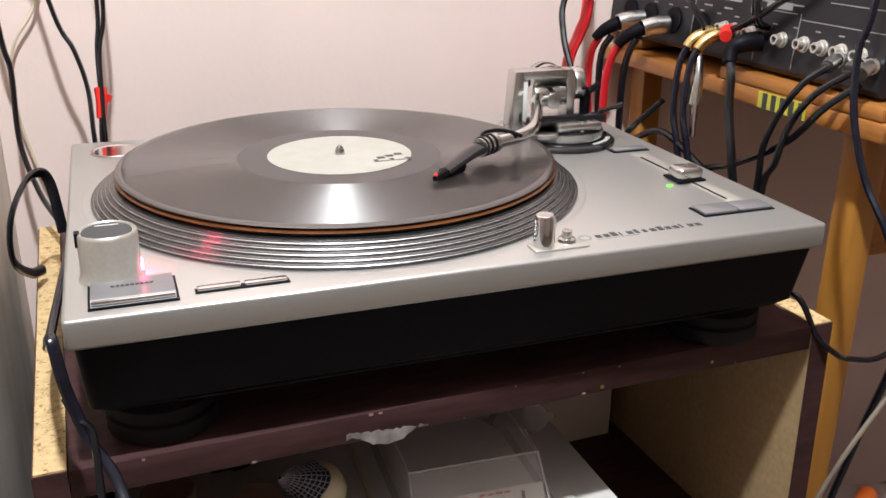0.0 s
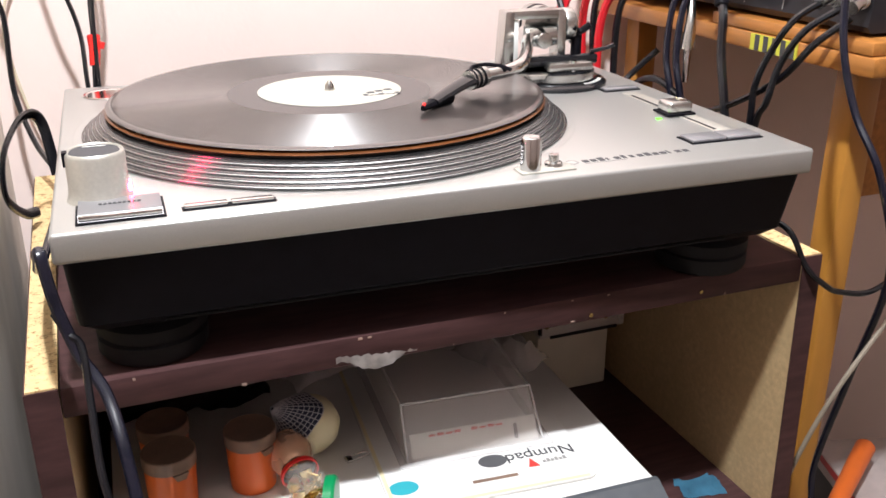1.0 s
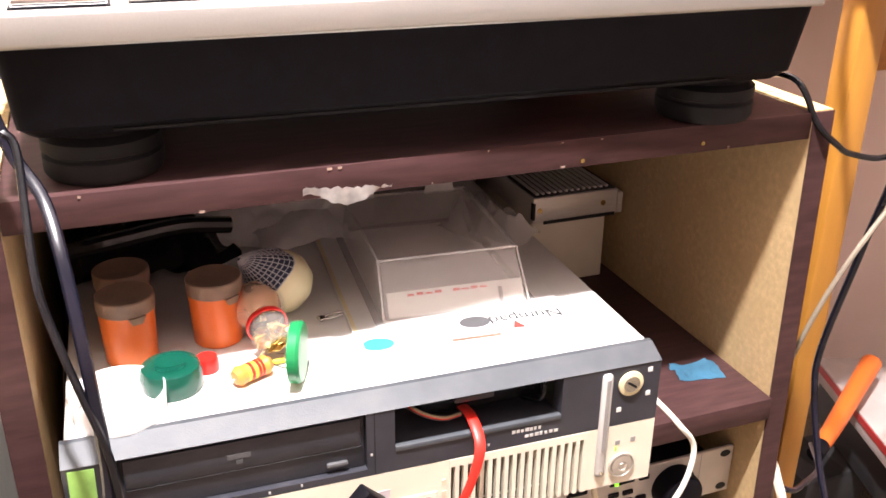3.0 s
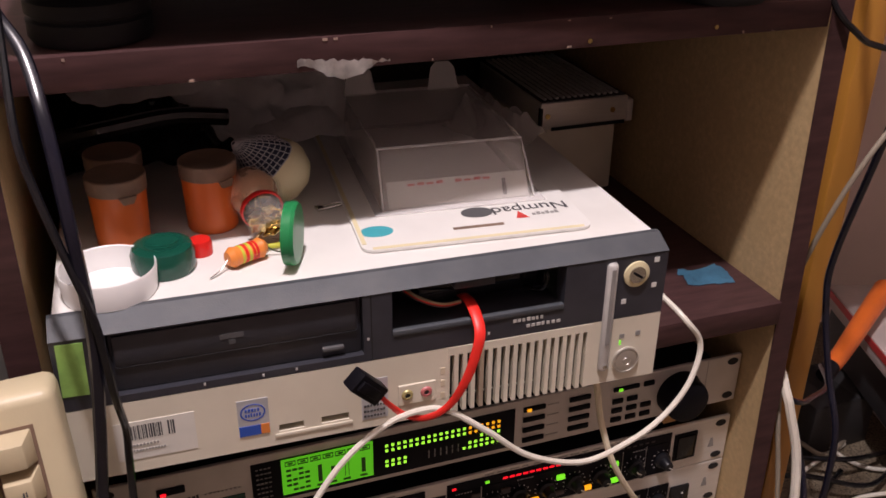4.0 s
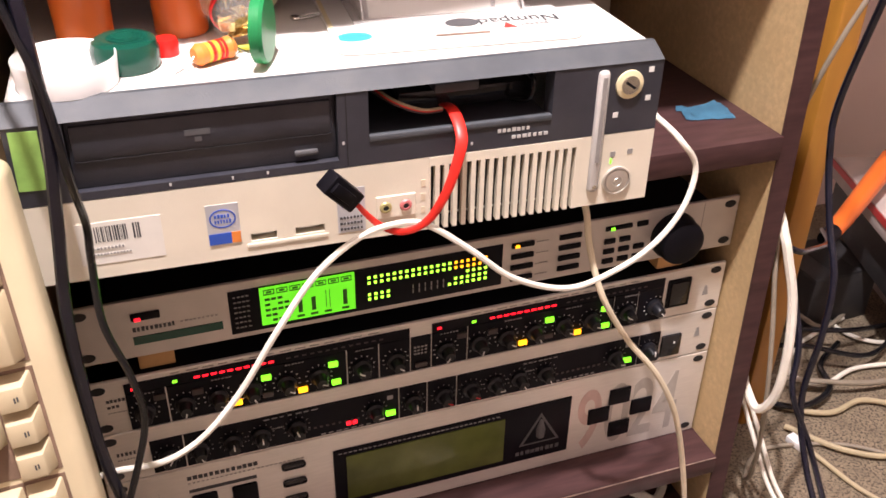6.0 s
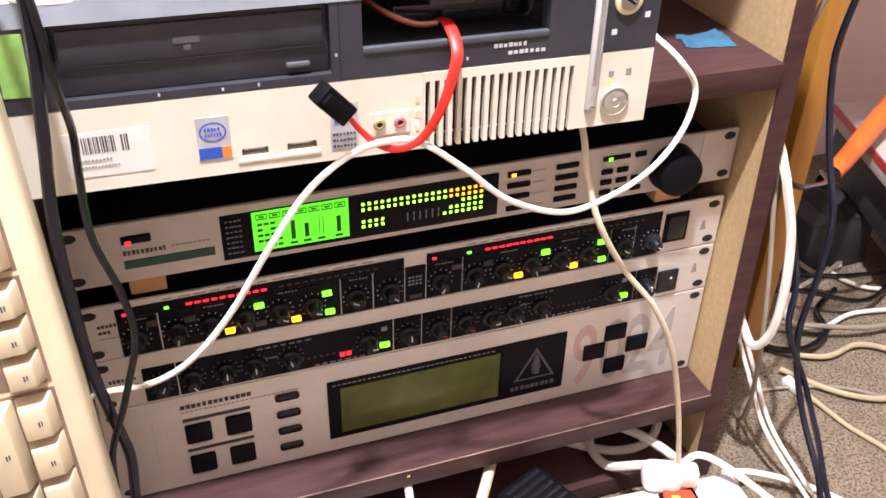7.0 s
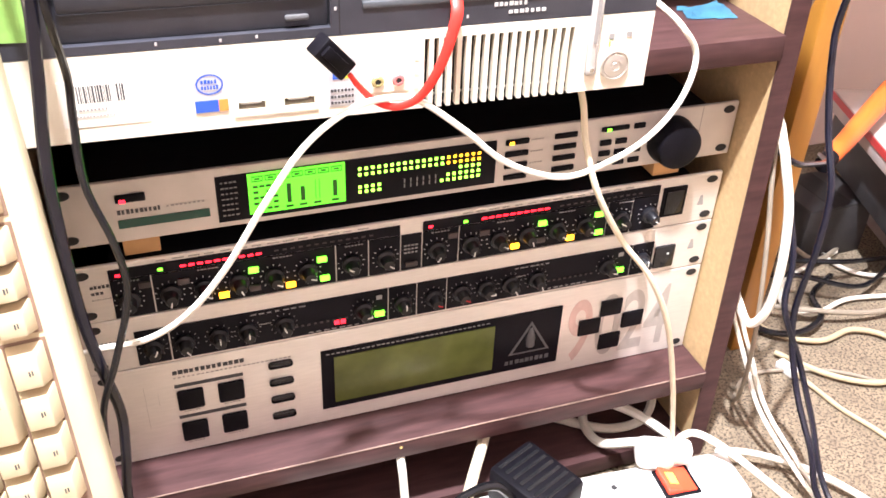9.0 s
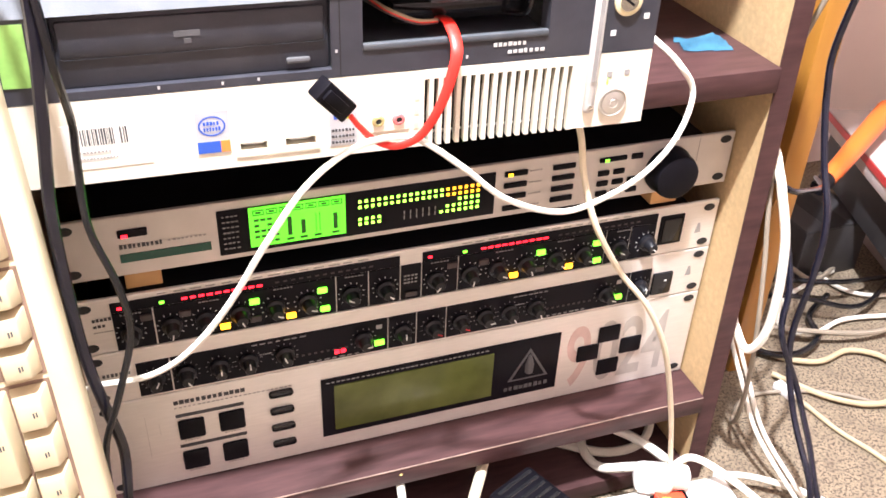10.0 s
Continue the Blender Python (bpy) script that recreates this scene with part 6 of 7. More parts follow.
cable([(0.100, 0.02, 0.430), (0.117, -0.03, 0.448), (0.122, -0.055, 0.444), (0.127, -0.075, 0.437), (0.1382, -0.0780, 0.4193), (0.1306, -0.0830, 0.3955), (0.1122, -0.0860, 0.3749), (0.0865, -0.0880, 0.3615), (0.0536, -0.0880, 0.3543),
       (0.0165, -0.0880, 0.3692), (-0.0113, -0.0860, 0.3934), (-0.0360, -0.0820, 0.4120), (-0.0535, -0.0820, 0.4161), (-0.0771, -0.0880, 0.4150), (-0.1028, -0.0930, 0.3995), (-0.1264, -0.0980, 0.3716), (-0.1501, -0.0980, 0.3346),
       (-0.1738, -0.0980, 0.3078), (-0.1974, -0.0930, 0.2914), (-0.2272, -0.0780, 0.2784), (-0.245, -0.075, 0.270)], 0.0019, "cable_white", "white mouse cable looping in front of the equipment")
cable([(0.070, -0.01, 0.3970), (0.077, -0.042, 0.398), (0.080, -0.053, 0.385), (0.082, -0.060, 0.360), (0.090, -0.070, 0.327), (0.114, -0.070, 0.286), (0.139, -0.075, 0.253), (0.162, -0.075, 0.207), (0.184, -0.070, 0.136), (0.200, -0.066, 0.065), (0.204, -0.066, 0.045)],
      0.0022, "cable_cream", "cream cable hanging down in front of the rack units")
cable([(-0.240, 0.30, 0.64), (-0.254, 0.08, 0.655), (-0.250, -0.010, 0.690), (-0.2475, -0.034, 0.704), (-0.2455, -0.040, 0.688), (-0.243, -0.041, 0.673), (-0.2365, -0.045, 0.650), (-0.2265, -0.057, 0.632), (-0.2215, -0.080, 0.607), (-0.2185, -0.095, 0.567), (-0.217, -0.100, 0.510),
       (-0.222, -0.100, 0.456), (-0.227, -0.100, 0.411), (-0.228, -0.100, 0.367), (-0.227, -0.100, 0.320), (-0.223, -0.100, 0.283), (-0.219, -0.090, 0.239), (-0.221, -0.090, 0.207), (-0.226, -0.090, 0.150), (-0.222, -0.085, 0.03), (-0.216, -0.07, 0.004)],
      0.0031, "cable_grey", "glossy black cable hanging beside the turntable", flat=0.75)
cable([(-0.246, -0.030, 0.668), (-0.2405, -0.042, 0.662), (-0.235, -0.046, 0.655), (-0.2345, -0.060, 0.632), (-0.234, -0.080, 0.601), (-0.229, -0.090, 0.576), (-0.222, -0.098, 0.549), (-0.215, -0.104, 0.520), (-0.212, -0.106, 0.480), (-0.2105, -0.092, 0.450), (-0.2115, -0.095, 0.430),
       (-0.212, -0.100, 0.397), (-0.204, -0.105, 0.365), (-0.202, -0.105, 0.333), (-0.214, -0.107, 0.293), (-0.226, -0.107, 0.259), (-0.230, -0.102, 0.219), (-0.234, -0.100, 0.180), (-0.232, -0.09, 0.03), (-0.238, -0.08, 0.004)],
      0.0020, "cable_black", "thin black cable hanging beside the turntable")
sata = thing("flat_data_cable", None, "red flat data cable with a black plug", "cable")
part("ribbon", tube([(-0.0160, -0.045, 0.468), (-0.0165, -0.066, 0.472), (-0.0175, -0.083, 0.464), (-0.0215, -0.087, 0.450), (-0.028, -0.087, 0.432), (-0.037, -0.084, 0.416), (-0.050, -0.083, 0.411), (-0.062, -0.083, 0.416), (-0.071, -0.085, 0.426), (-0.077, -0.088, 0.435)], 0.0029, 10, 8, 0.32, (0.0038, 0.0014)), "cable_sata", sata)
plug = B(-0.0060, 0.0060, -0.0048, 0.0048, -0.012, 0.012, 0.0012)
part("plug", moved(plug, pose(-0.0865, -0.0905, 0.4465, 8, -42, 10)), "black", sata, "black data plug")
part("plug_latch", moved(B(-0.0030, 0.0030, -0.0068, -0.0046, -0.006, 0.010, 0.0006), pose(-0.0865, -0.0905, 0.4465, 8, -42, 10)), "black", sata)

# left of the turntable, along the wall
cable([(-0.262, 0.405, 0.99), (-0.234, 0.400, 0.817), (-0.219, 0.390, 0.775), (-0.212, 0.380, 0.743), (-0.212, 0.360, 0.705), (-0.21, 0.35, 0.64)], 0.0030, "cable_black", "black cable running down the wall", flat=0.7)
cable([(-0.196, 0.408, 0.95), (-0.1955, 0.400, 0.816), (-0.2005, 0.390, 0.774), (-0.2025, 0.372, 0.734), (-0.206, 0.360, 0.704), (-0.208, 0.35, 0.64)], 0.0019, "cable_black", "thin black cable running down the wall", group="paired cables")
cable([(-0.190, 0.408, 0.95), (-0.1905, 0.400, 0.816), (-0.1985, 0.388, 0.774), (-0.2015, 0.368, 0.734), (-0.203, 0.358, 0.704), (-0.204, 0.35, 0.64)], 0.0019, "cable_black", "thin black cable running down the wall", group="paired cables")
tapeball = thing("red_tape", None, "red tape wrapped round two cables", "tape")
part("wrap", tube([(-0.2018, 0.377, 0.7440), (-0.2022, 0.372, 0.7340), (-0.2040, 0.366, 0.7200)], 0.0048, 8, 4, 0.8, (0.0055, 0.0042)), "red", tapeball)
part("tape_end", moved(B(0, 0.005, -0.0004, 0.0004, -0.003, 0.003), pose(-0.1985, 0.372, 0.737, 0, 20, 0)), "red", tapeball)
cable([(-0.284, 0.42, 0.95), (-0.277, 0.42, 0.793), (-0.2725, 0.42, 0.754), (-0.274, 0.41, 0.696), (-0.263, 0.38, 0.656), (-0.248, 0.32, 0.645)], 0.0024, "cable_black", "thin black cable along the wall corner")
cable([(-0.225, 0.447, 0.90), (-0.245, 0.446, 0.813), (-0.268, 0.446, 0.775), (-0.276, 0.446, 0.735), (-0.266, 0.446, 0.669), (-0.250, 0.44, 0.626)], 0.0014, "cable_cream", "thin cream wire along the wall")
cable([(-0.244, 0.25, 0.66), (-0.250, 0.262, 0.700), (-0.262, 0.240, 0.708), (-0.274, 0.195, 0.694), (-0.277, 0.190, 0.665), (-0.270, 0.225, 0.640), (-0.262, 0.25, 0.632)], 0.0042, "cable_black", "black flat cable looped beside the turntable", flat=0.5)

# mains cord leaving the turntable on the right
cable([(0.20, 0.10, 0.6242), (0.225, 0.04, 0.635), (0.236, -0.005, 0.640), (0.246, -0.022, 0.613), (0.262, -0.026, 0.598), (0.281, -0.022, 0.588), (0.318, -0.018, 0.581), (0.37, 0.0, 0.590), (0.43, 0.03, 0.62)], 0.0022, "cable_black", "black mains cord leaving the turntable")

# leads into the mixer
for a, c in (((0.3425, 0.383, 0.779), "one"), ((0.3425, 0.338, 0.783), "two")):
    y = a[1]
    xl = thing("microphone_plug", None, "silver three-pin plug with a black boot", "plug", "plugs in the mixer")
    part("shell", tube([(0.347, y, 0.781), (0.332, y + 0.002, 0.780), (0.320, y + 0.004, 0.777)], 0.0095, 16, 3, 1.0, (0.0098, 0.0088)), "steel", xl, "silver plug shell")
    part("boot", tube([(0.320, y + 0.004, 0.777), (0.308, y + 0.010, 0.770), (0.300, y + 0.016, 0.760)], 0.007, 12, 4, 1.0, (0.0078, 0.0052)), "black", xl, "black rubber boot")
cable([(0.304, 0.396, 0.763), (0.299, 0.404, 0.742), (0.296, 0.400, 0.70), (0.300, 0.39, 0.60), (0.31, 0.38, 0.40)], 0.0044, "cable_red", "red audio cable from the mixer", group="mixer leads")
cable([(0.304, 0.352, 0.763), (0.298, 0.362, 0.742), (0.295, 0.365, 0.70), (0.298, 0.36, 0.60), (0.31, 0.35, 0.40)], 0.0044, "cable_red", "red audio cable from the mixer", group="mixer leads")
cable([(0.312, 0.385, 0.765), (0.304, 0.390, 0.745), (0.302, 0.388, 0.70), (0.305, 0.38, 0.58), (0.32, 0.38, 0.40)], 0.0036, "cable_black", "black audio cable from the mixer", group="mixer leads")
cable([(0.312, 0.338, 0.768), (0.305, 0.343, 0.745), (0.303, 0.345, 0.70), (0.304, 0.34, 0.58), (0.32, 0.35, 0.40)], 0.0036, "cable_black", "black audio cable from the mixer", group="mixer leads")
cable([(0.300, 0.42, 0.93), (0.269, 0.365, 0.805), (0.258, 0.360, 0.772), (0.242, 0.352, 0.741), (0.235, 0.345, 0.66)], 0.0058, "cable_red", "dark red thick cable behind the tonearm")
cable([(0.26, 0.34, 0.85), (0.207, 0.300, 0.815), (0.197, 0.282, 0.785), (0.196, 0.262, 0.756), (0.200, 0.250, 0.733)], 0.0030, "cable_black", "black lead draped by the tonearm")
for y, dy in ((0.254, 0.0), (0.238, 0.004)):
    jk = thing("jack_plug", None, "brass-coloured jack plug with spring guard", "plug", "plugs in the mixer")
    part("shell", tube([(0.348, y, 0.7845), (0.333, y, 0.784), (0.322, y + 0.002, 0.779), (0.315, y + 0.003, 0.771)], 0.0062, 14, 4, 1.0, (0.0066, 0.0050)), "brass", jk, "brass plug shell")
    cable([(0.316, y + 0.003, 0.773), (0.309, y + 0.004, 0.755), (0.304, y, 0.713), (0.303, y - 0.014, 0.678), (0.305, y - 0.03, 0.60), (0.32, y - 0.05, 0.3)], 0.0033, "cable_grey", "dark grey audio cable from the mixer", group="mixer leads")
hang = thing("jack_plug", None, "long silver jack plug hanging from the mixer", "plug", "plugs in the mixer")
part("shell", tube([(0.320, 0.246, 0.772), (0.316, 0.237, 0.748), (0.313, 0.234, 0.722)], 0.0060, 14, 4, 1.0, (0.0030, 0.0068)), "steel", hang)
part("tip", tube([(0.313, 0.234, 0.722), (0.311, 0.230, 0.692)], 0.003, 10, 2, 1.0, (0.0038, 0.0028)), "chrome", hang, "chrome plug tip")
knot = thing("red_connector", None, "red and black audio connectors pushed together", "connector")
part("grip", tube([(0.342, 0.232, 0.789), (0.330, 0.222, 0.790), (0.322, 0.212, 0.787)], 0.0055, 12, 3), "cable_sata", knot, "red grip")
part("housing", tube([(0.346, 0.196, 0.784), (0.330, 0.199, 0.782), (0.322, 0.202, 0.776), (0.318, 0.198, 0.766)], 0.0085, 12, 4, 1.0, (0.0095, 0.0062)), "black", knot, "black connector body")
cable([(0.319, 0.198, 0.768), (0.314, 0.188, 0.755), (0.310, 0.180, 0.725), (0.305, 0.161, 0.680), (0.31, 0.15, 0.60), (0.33, 0.16, 0.3)], 0.0040, "cable_black", "thick black cable from the mixer", group="mixer leads")
for y, p in ((0.100, [(0.330, 0.092, 0.780), (0.310, 0.097, 0.766), (0.305, 0.112, 0.740), (0.300, 0.120, 0.711), (0.300, 0.121, 0.675), (0.31, 0.14, 0.56)]), (0.078, [(0.330, 0.070, 0.778), (0.310, 0.083, 0.760), (0.305, 0.100, 0.731), (0.300, 0.104, 0.701), (0.302, 0.117, 0.671), (0.315, 0.13, 0.55)]),
             (0.066, [(0.330, 0.058, 0.772), (0.312, 0.072, 0.752), (0.307, 0.10, 0.72), (0.306, 0.15, 0.69), (0.31, 0.2, 0.67), (0.33, 0.3, 0.64)])):
    jk = thing("jack_plug", None, "chrome jack plug in the mixer", "plug", "plugs in the mixer")
    part("shell", tube([(0.350, y, 0.7840), (0.338, y - 0.004, 0.7830), (0.328, y - 0.008, 0.7795)], 0.0056, 16, 3), "steel", jk, "chrome plug shell")
    part("plug_collar", tube([(0.345, y - 0.0015, 0.7837), (0.342, y - 0.0025, 0.7834)], 0.0063, 16, 2), "nickel", jk)
    cable(p, 0.0029, "cable_black", "black audio cable from the mixer", group="mixer leads")
cable([(0.335, 0.05, 0.98), (0.310, 0.038, 0.836), (0.305, 0.041, 0.801), (0.300, 0.031, 0.758), (0.300, 0.010, 0.713), (0.303, -0.020, 0.672), (0.318, -0.03, 0.60), (0.332, 0.0, 0.50), (0.334, 0.022, 0.40), (0.333, 0.018, 0.358), (0.330, -0.003, 0.307), (0.325, -0.029, 0.266), (0.320, -0.038, 0.218),
       (0.315, -0.041, 0.152), (0.315, -0.066, 0.097), (0.310, -0.109, 0.059), (0.310, -0.133, 0.027), (0.32, -0.19, 0.006)], 0.0029, "cable_grey", "thick black cable hanging past the desk edge")
cable([(0.36, 0.35, 0.70), (0.325, 0.36, 0.665), (0.30, 0.31, 0.672), (0.30, 0.26, 0.69), (0.315, 0.20, 0.66)], 0.0034, "cable_black", "black cable looped under the desk")
cable([(0.315, 0.06, 0.33), (0.318, -0.013, 0.210), (0.304, -0.039, 0.164), (0.322, -0.055, 0.113), (0.327, -0.082, 0.071), (0.324, -0.128, 0.022), (0.330, -0.2, 0.006)], 0.0027, "cable_grey", "black cable hanging down to the floor")
cable([(0.47, 0.14, 0.19), (0.40, 0.06, 0.235), (0.345, 0.02, 0.262), (0.30, -0.005, 0.285), (0.268, 0.01, 0.31)], 0.0026, "cable_grey", "grey-black cable running behind the cabinet")
cable([(0.47, 0.075, 0.7585), (0.44, 0.045, 0.757), (0.41, 0.0, 0.70), (0.372, -0.025, 0.615), (0.338, -0.020, 0.555), (0.303, -0.018, 0.503), (0.285, -0.012, 0.455), (0.274, -0.004, 0.400), (0.272, -0.002, 0.362), (0.276, -0.008, 0.317), (0.2700, -0.024, 0.277), (0.2695, -0.036, 0.234), (0.272, -0.046, 0.169), (0.288, -0.035, 0.103), (0.300, -0.022, 0.05), (0.325, 0.01, 0.010), (0.37, 0.04, 0.004), (0.45, 0.02, 0.004), (0.52, -0.03, 0.004), (0.62, -0.06, 0.004)], 0.0020, "cable_dull", "greyish cream cable hanging beside the cabinet")
cable([(0.275, 0.05, 0.33), (0.270, -0.005, 0.333), (0.268, -0.026, 0.316), (0.270, -0.033, 0.300), (0.276, -0.042, 0.265), (0.277, -0.050, 0.219), (0.274, -0.052, 0.178), (0.270, -0.040, 0.155), (0.2685, -0.018, 0.170), (0.27, 0.03, 0.20)], 0.0038, "cable_white", "thick white cable looped beside the cabinet")
for o in (0.0, 0.007):
    cable([(0.272 + o, 0.03, 0.20), (0.290 + o, 0.015, 0.15), (0.299 + o, 0.009, 0.116), (0.301 + o, -0.017, 0.085), (0.306 + o, -0.042, 0.051), (0.313 + o, -0.081, 0.028), (0.320 + o, -0.128, 0.012), (0.335 + o, -0.2, 0.004)], 0.0020, "cable_white", "thin white cable hanging to the floor", group="thin white pair")

# cables lying on the carpet
FLOOR_RUNS = [
    ([(0.60, 0.20, 0.006), (0.54, 0.182, 0.006), (0.50, 0.165, 0.007), (0.47, 0.13, 0.006), (0.49, 0.10, 0.010), (0.55, 0.115, 0.006), (0.63, 0.10, 0.006)], 0.0036, "cable_white", "grey-white cable lying on the carpet"),
    ([(0.415, 0.125, 0.006), (0.43, 0.085, 0.006), (0.47, 0.062, 0.006), (0.515, 0.068, 0.006), (0.545, 0.045, 0.006), (0.535, 0.005, 0.006), (0.49, -0.012, 0.006), (0.445, 0.012, 0.006), (0.41, 0.06, 0.006)], 0.0040, "cable_tan", "grimy tan cable coiled on the carpet"),
    ([(0.43, 0.15, 0.008), (0.415, 0.10, 0.008), (0.445, 0.075, 0.012), (0.49, 0.09, 0.012), (0.51, 0.13, 0.009), (0.56, 0.16, 0.006)], 0.0046, "cable_black", "black cable coiled on the carpet"),
    ([(0.412, 0.026, 0.005), (0.417, 0.005, 0.004), (0.425, -0.03, 0.003), (0.440, -0.07, 0.003), (0.450, -0.13, 0.003), (0.44, -0.2, 0.003)], 0.0032, "cable_tan", "grimy tan network cable lying on the carpet"),
    ([(0.62, 0.26, 0.006), (0.58, 0.20, 0.006), (0.60, 0.15, 0.006), (0.68, 0.13, 0.006)], 0.0034, "cable_white", "pale cable lying on the carpet"),
    ([(0.255, -0.062, 0.030), (0.285, -0.062, 0.020), (0.315, -0.078, 0.016), (0.345, -0.105, 0.012), (0.375, -0.15, 0.006), (0.40, -0.22, 0.006)], 0.0042, "cable_white", "thick white mains cable leaving the power strip"),
    ([(0.205, -0.060, 0.052), (0.225, -0.060, 0.060), (0.245, -0.080, 0.055), (0.275, -0.115, 0.035), (0.31, -0.16, 0.010), (0.34, -0.24, 0.006)], 0.0042, "cable_white", "white cable looping over the power strip"),
]
for p, r, m, lab in FLOOR_RUNS:
    cable(p, 0.76 * r, m, lab, group="cables on the floor")
plug = thing("network_plug", None, "clear plastic network plug on the carpet", "plug")
part("body", moved(B(-0.0055, 0.0055, -0.011, 0.011, 0.0, 0.008, 0.0008), pose(0.4085, 0.036, 0.0006, 0, 0, 14)), "milky", plug)
part("latch", moved(B(-0.003, 0.003, -0.010, 0.006, 0.0082, 0.0092), pose(0.4085, 0.036, 0.0006, 0, 0, 14)), "milky", plug)

# ---- power strip in front of the cabinet foot ----
STRIP = pose(0.085, -0.082, 0.0, 0, 0, -4)
strip = thing("power_strip", STRIP, "white power strip with a lit red rocker switch", "power strip")
part("body", B(-0.21, 0.170, -0.026, 0.026, 0.001, 0.040, 0.006, 3), "strip_white", strip, "white plastic body")
for x in (-0.17, -0.12, -0.07, 0.05):
    soc = part("socket", lathe([(0.019, 0.0404), (0.0195, 0.0412), (0.0205, 0.0404)], 32, (x, 0, 0)), "strip_white", strip, "round socket")
    part("socket_floor", lathe([(0, 0.0402), (0.0185, 0.0402)], 28, (x, 0, 0)), "tall_grey", soc)
    for d in (-0.0095, 0.0095):
        part("pin_hole", C(0.0026, 0.0004, 12, at=(x + d * 0.7, d * 0.7, 0.0402)), "black_matte", soc)
frame_b = part("switch_frame", B(0.094, 0.126, -0.015, 0.015, 0.0395, 0.0420, 0.0008), "black", strip, "black switch frame")
rock = bmesh.new()
for x, z in ((0.097, 0.049), (0.110, 0.0445), (0.123, 0.0420)):
    for y in (-0.0125, 0.0125):
        rock.verts.new((x, y, z))
for x in (0.097, 0.123):
    for y in (-0.0125, 0.0125):
        rock.verts.new((x, y, 0.0405))
rock.verts.ensure_lookup_table()
for f in ((0, 1, 3, 2), (2, 3, 5, 4), (0, 6, 7, 1), (4, 5, 9, 8), (0, 2, 4, 8, 6), (1, 7, 9, 5, 3)):
    rock.faces.new([rock.verts[q] for q in f])
rk = part("rocker_switch", rock, "switch_red", frame_b, "lit red rocker switch", True)
part("lamp_spot", moved(B(-0.004, 0.004, -0.006, 0.006, 0, 0.0004), pose(0.1045, 0, 0.0467, 0, 18, 0)), "switch_glow", rk)
part("print_mark", B(0.028, 0.031, -0.014, -0.006, 0.0400, 0.0404), "lime", strip)
plugw = thing("mains_plug", pose(0.187, -0.064, 0.0405, 0, 0, -24), "large white mains plug in the power strip", "plug")
part("body", B(-0.017, 0.017, -0.013, 0.013, 0.0, 0.022, 0.0085, 4), "strip_white", plugw)
part("grip", B(0.006, 0.030, -0.008, 0.008, 0.006, 0.024, 0.004, 2), "strip_white", plugw)
adapter = thing("power_adapter", pose(0.0700, -0.0760, 0.0412, 0, 0, 24), "ribbed black power adapter in the power strip", "adapter")
part("body", B(-0.024, 0.024, -0.030, 0.030, 0.0, 0.036, 0.004, 2), "black", adapter)
for k in range(7):
    part("rib", B(-0.019, 0.019, -0.024 + 0.0076 * k, -0.0205 + 0.0076 * k, 0.0360, 0.0374, 0.0005, 1), "black_gloss", adapter)
cable([(0.045, -0.088, 0.070), (0.030, -0.085, 0.086), (0.005, -0.090, 0.090), (-0.03, -0.098, 0.075), (-0.08, -0.10, 0.05)], 0.0036, "cable_black", "black cable of the power adapter")
part_plug = thing("mains_plug", pose(0.005, -0.088, 0.0412, 0, 0, 40), "cream mains plug in the power strip", "plug")
part("body", lathe([(0, 0), (0.017, 0), (0.0175, 0.012), (0.012, 0.024), (0.006, 0.030), (0, 0.031)], 24), "cable_cream", part_plug)
cable([(0.006, -0.086, 0.070), (0.022, -0.062, 0.078), (0.042, -0.03, 0.074), (0.060, 0.0, 0.078), (0.07, 0.05, 0.05)], 0.0046, "cable_cream", "cream mains cable running under the shelf")
cable([(-0.029, -0.030, 0.086), (-0.030, -0.042, 0.075), (-0.029, -0.046, 0.05), (-0.030, -0.055, 0.03), (-0.03, -0.058, 0.004)], 0.0034, "cable_white", "short white cable hanging under the shelf")
cable([(0.10, 0.05, 0.027), (0.135, 0.022, 0.027), (0.175, -0.006, 0.028), (0.212, -0.006, 0.030), (0.228, 0.012, 0.045), (0.215, 0.035, 0.06), (0.18, 0.03, 0.045), (0.158, 0.010, 0.032), (0.158, -0.022, 0.032), (0.175, -0.046, 0.050), (0.186, -0.058, 0.060)], 0.0042, "cable_white", "white cable coiled on the cabinet's bottom board")
cable([(0.150, 0.04, 0.028), (0.168, 0.012, 0.05), (0.19, -0.012, 0.052), (0.203, -0.035, 0.052), (0.207, -0.055, 0.055)], 0.0042, "cable_white", "white cable running out to the power strip")

# ---- boxes and a tool on the floor beyond the desk leg ----
def carton(m, w, d, h, material, label, tape):
    """A closed carton from its front left foot: body, two lid flaps and a strip of tape along the joint."""
    c = thing("cardboard_box", m, label, "box", "boxes beyond the desk leg")
    part("body", B(0, w, 0, d, 0, h - 0.0024, 0.0015), material, c)
    for x0, x1 in ((0.0004, w / 2 - 0.0006), (w / 2 + 0.0006, w - 0.0004)):
        part("flap", B(x0, x1, 0.0004, d - 0.0004, h - 0.0022, h - 0.0002, 0.0006, 1), material, c)
    part("tape", B(w / 2 - 0.016, w / 2 + 0.016, 0.0008, d - 0.0008, h - 0.0001, h + 0.0003), tape, c)
    return c


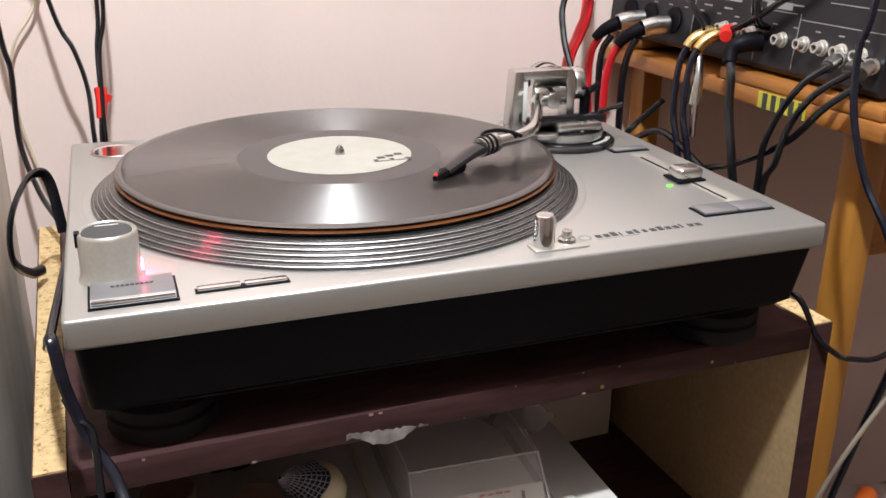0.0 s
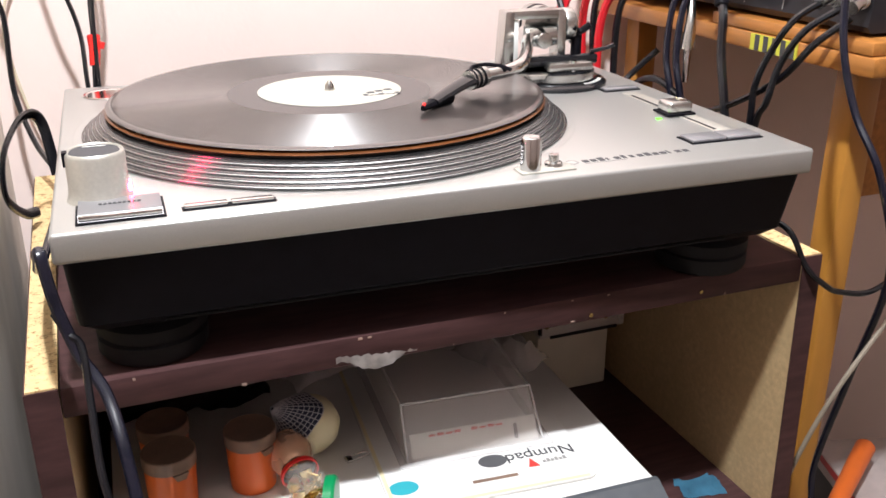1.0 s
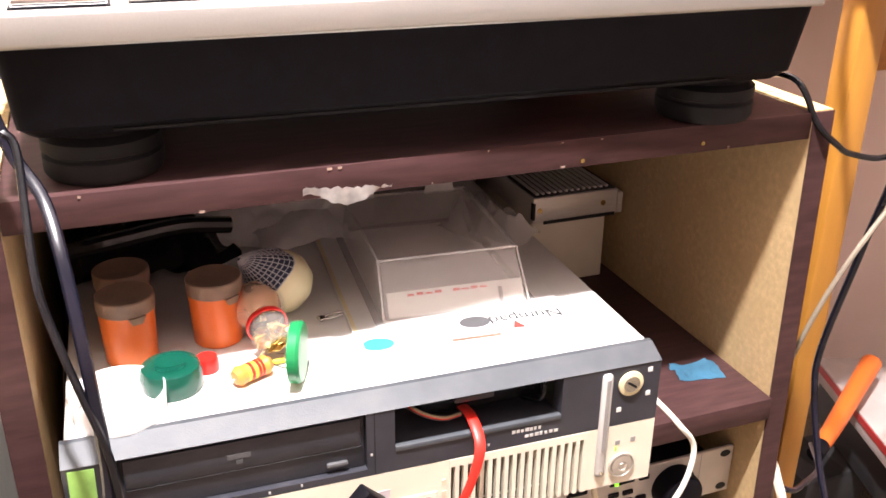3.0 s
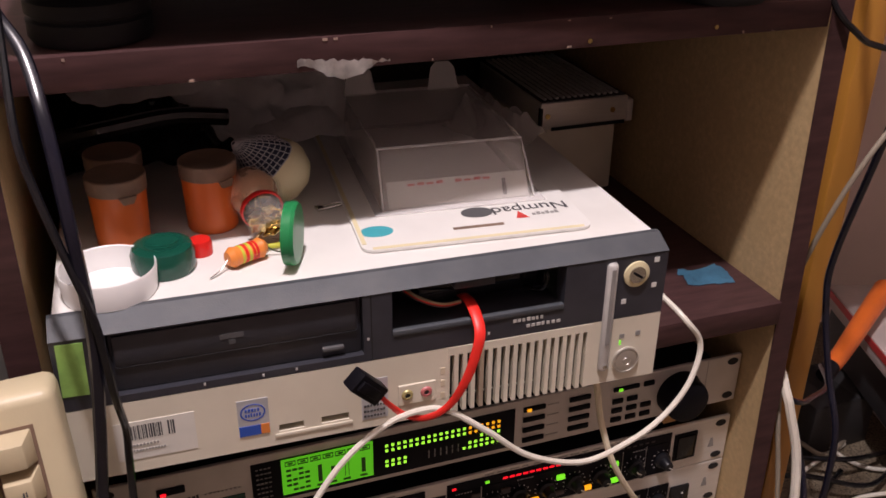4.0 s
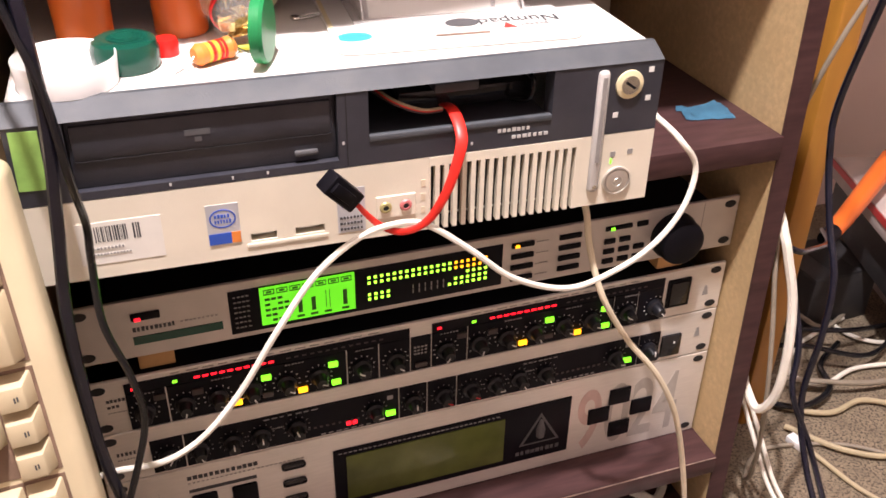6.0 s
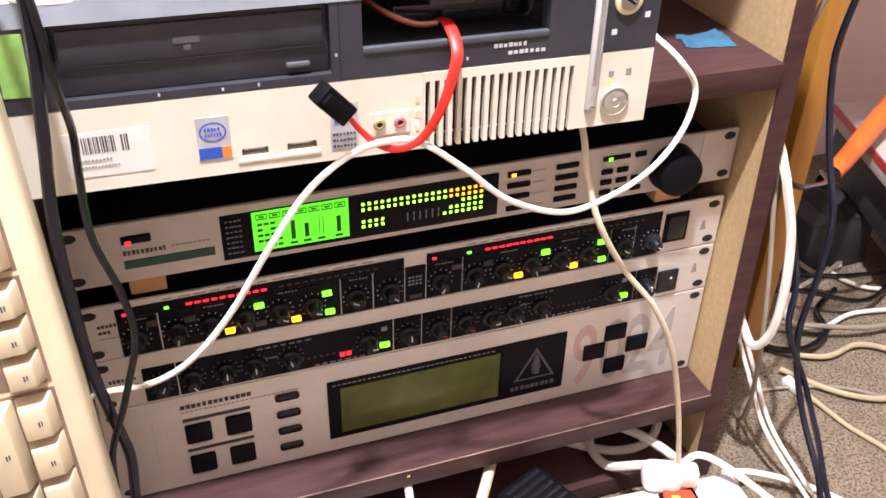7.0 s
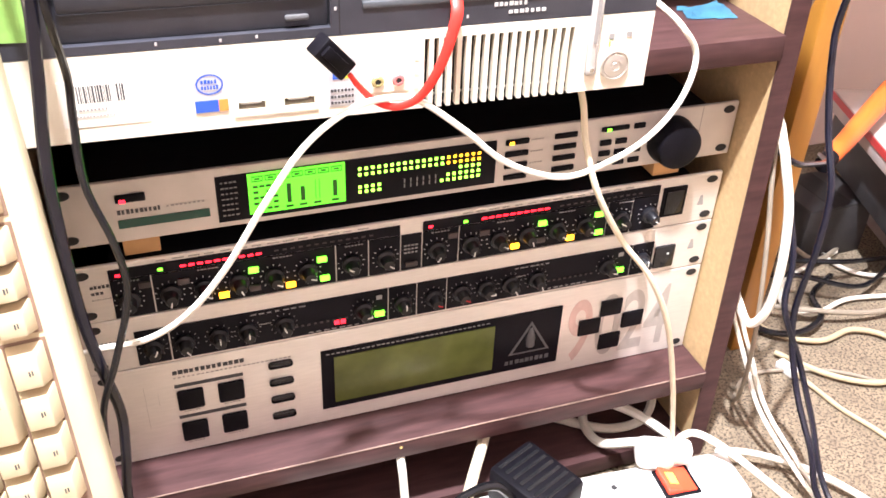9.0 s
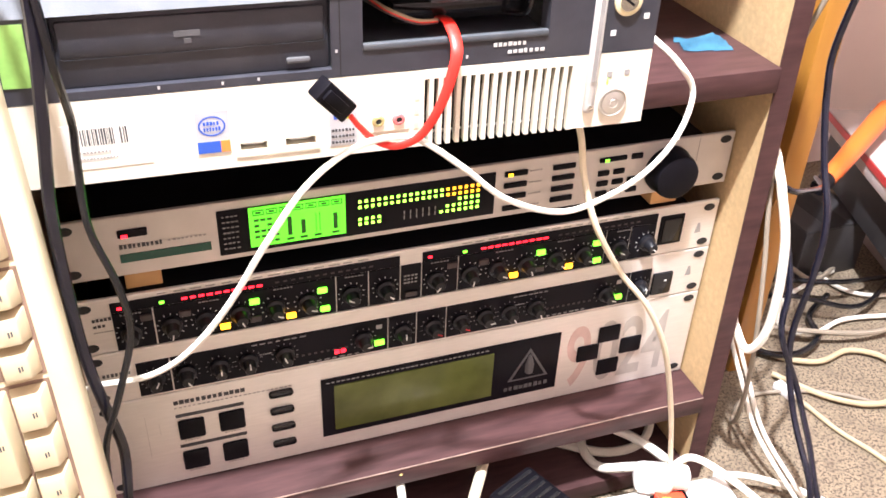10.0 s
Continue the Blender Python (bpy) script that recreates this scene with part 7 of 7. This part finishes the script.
carton(pose(0.664, 0.165, 0.0004, 0, 0, -16), 0.19, 0.17, 0.079, "dusty_card", "low pale carton on the carpet under other boxes", "tape_film")
carton(pose(0.580, 0.120, 0.0802, 0, 0, -18), 0.24, 0.20, 0.068, "box_dark", "flat black cardboard box lying on a pale carton", "black_gloss")
white_box = carton(pose(0.562, 0.116, 0.1488, 0, 0, -18), 0.25, 0.20, 0.024, "dusty_card", "flat whitish box with red edges lying on a black box", "tape_film")
part("red_edge", B(-0.0010, -0.0001, 0.0, 0.20, 0.014, 0.0225), "box_red", white_box)
part("red_edge", B(0.0, 0.25, -0.0010, -0.0001, 0.014, 0.0225), "box_red", white_box)
carton(pose(0.542, 0.199, 0.0004, 0, 0, 2), 0.095, 0.08, 0.072, "box_dark", "small dark box on the carpet beside the desk leg", "black_matte")
tool = thing("hand_tool", None, "tool with an orange plastic handle and black ferrule", "tool")
part("handle", tube([(0.484, 0.139, 0.186), (0.515, 0.157, 0.190), (0.565, 0.188, 0.195), (0.64, 0.235, 0.202)], 0.016, 14, 6, 1.0, (0.0090, 0.0125)), "orange", tool, "orange plastic handle")
part("ferrule", tube([(0.468, 0.130, 0.184), (0.484, 0.139, 0.186)], 0.0092, 14, 2), "black", tool, "black ferrule")
# loose leads in the clutter beyond the desk leg
for k in range(6):
    y = 0.10 + 0.035 * k
    cable([(0.40 + 0.02 * k, y + 0.06, 0.006), (0.47 + 0.015 * k, y + 0.01 * (k % 3), 0.02 + 0.012 * (k % 2)), (0.56, y - 0.02, 0.012 + 0.01 * (k % 3)), (0.66, y + 0.03 * (k % 2), 0.006)], 0.0030, "cable_black" if k % 3 else "cable_dull", "loose cable tangled on the carpet", group="cables on the floor")
for p in ([(0.349, 0.197, 0.796), (0.338, 0.196, 0.806), (0.336, 0.196, 0.85), (0.345, 0.2, 0.95)], [(0.349, 0.190, 0.796), (0.335, 0.188, 0.806), (0.333, 0.188, 0.85), (0.345, 0.19, 0.95)],
          [(0.330, 0.225, 0.788), (0.334, 0.20, 0.800), (0.339, 0.165, 0.822), (0.344, 0.12, 0.852), (0.36, 0.08, 0.90)], [(0.345, 0.285, 0.795), (0.325, 0.278, 0.815), (0.322, 0.262, 0.806), (0.328, 0.250, 0.790)]):
    cable(p, 0.0030, "cable_black", "thin black lead drooping over the mixer's panel", group="mixer leads")
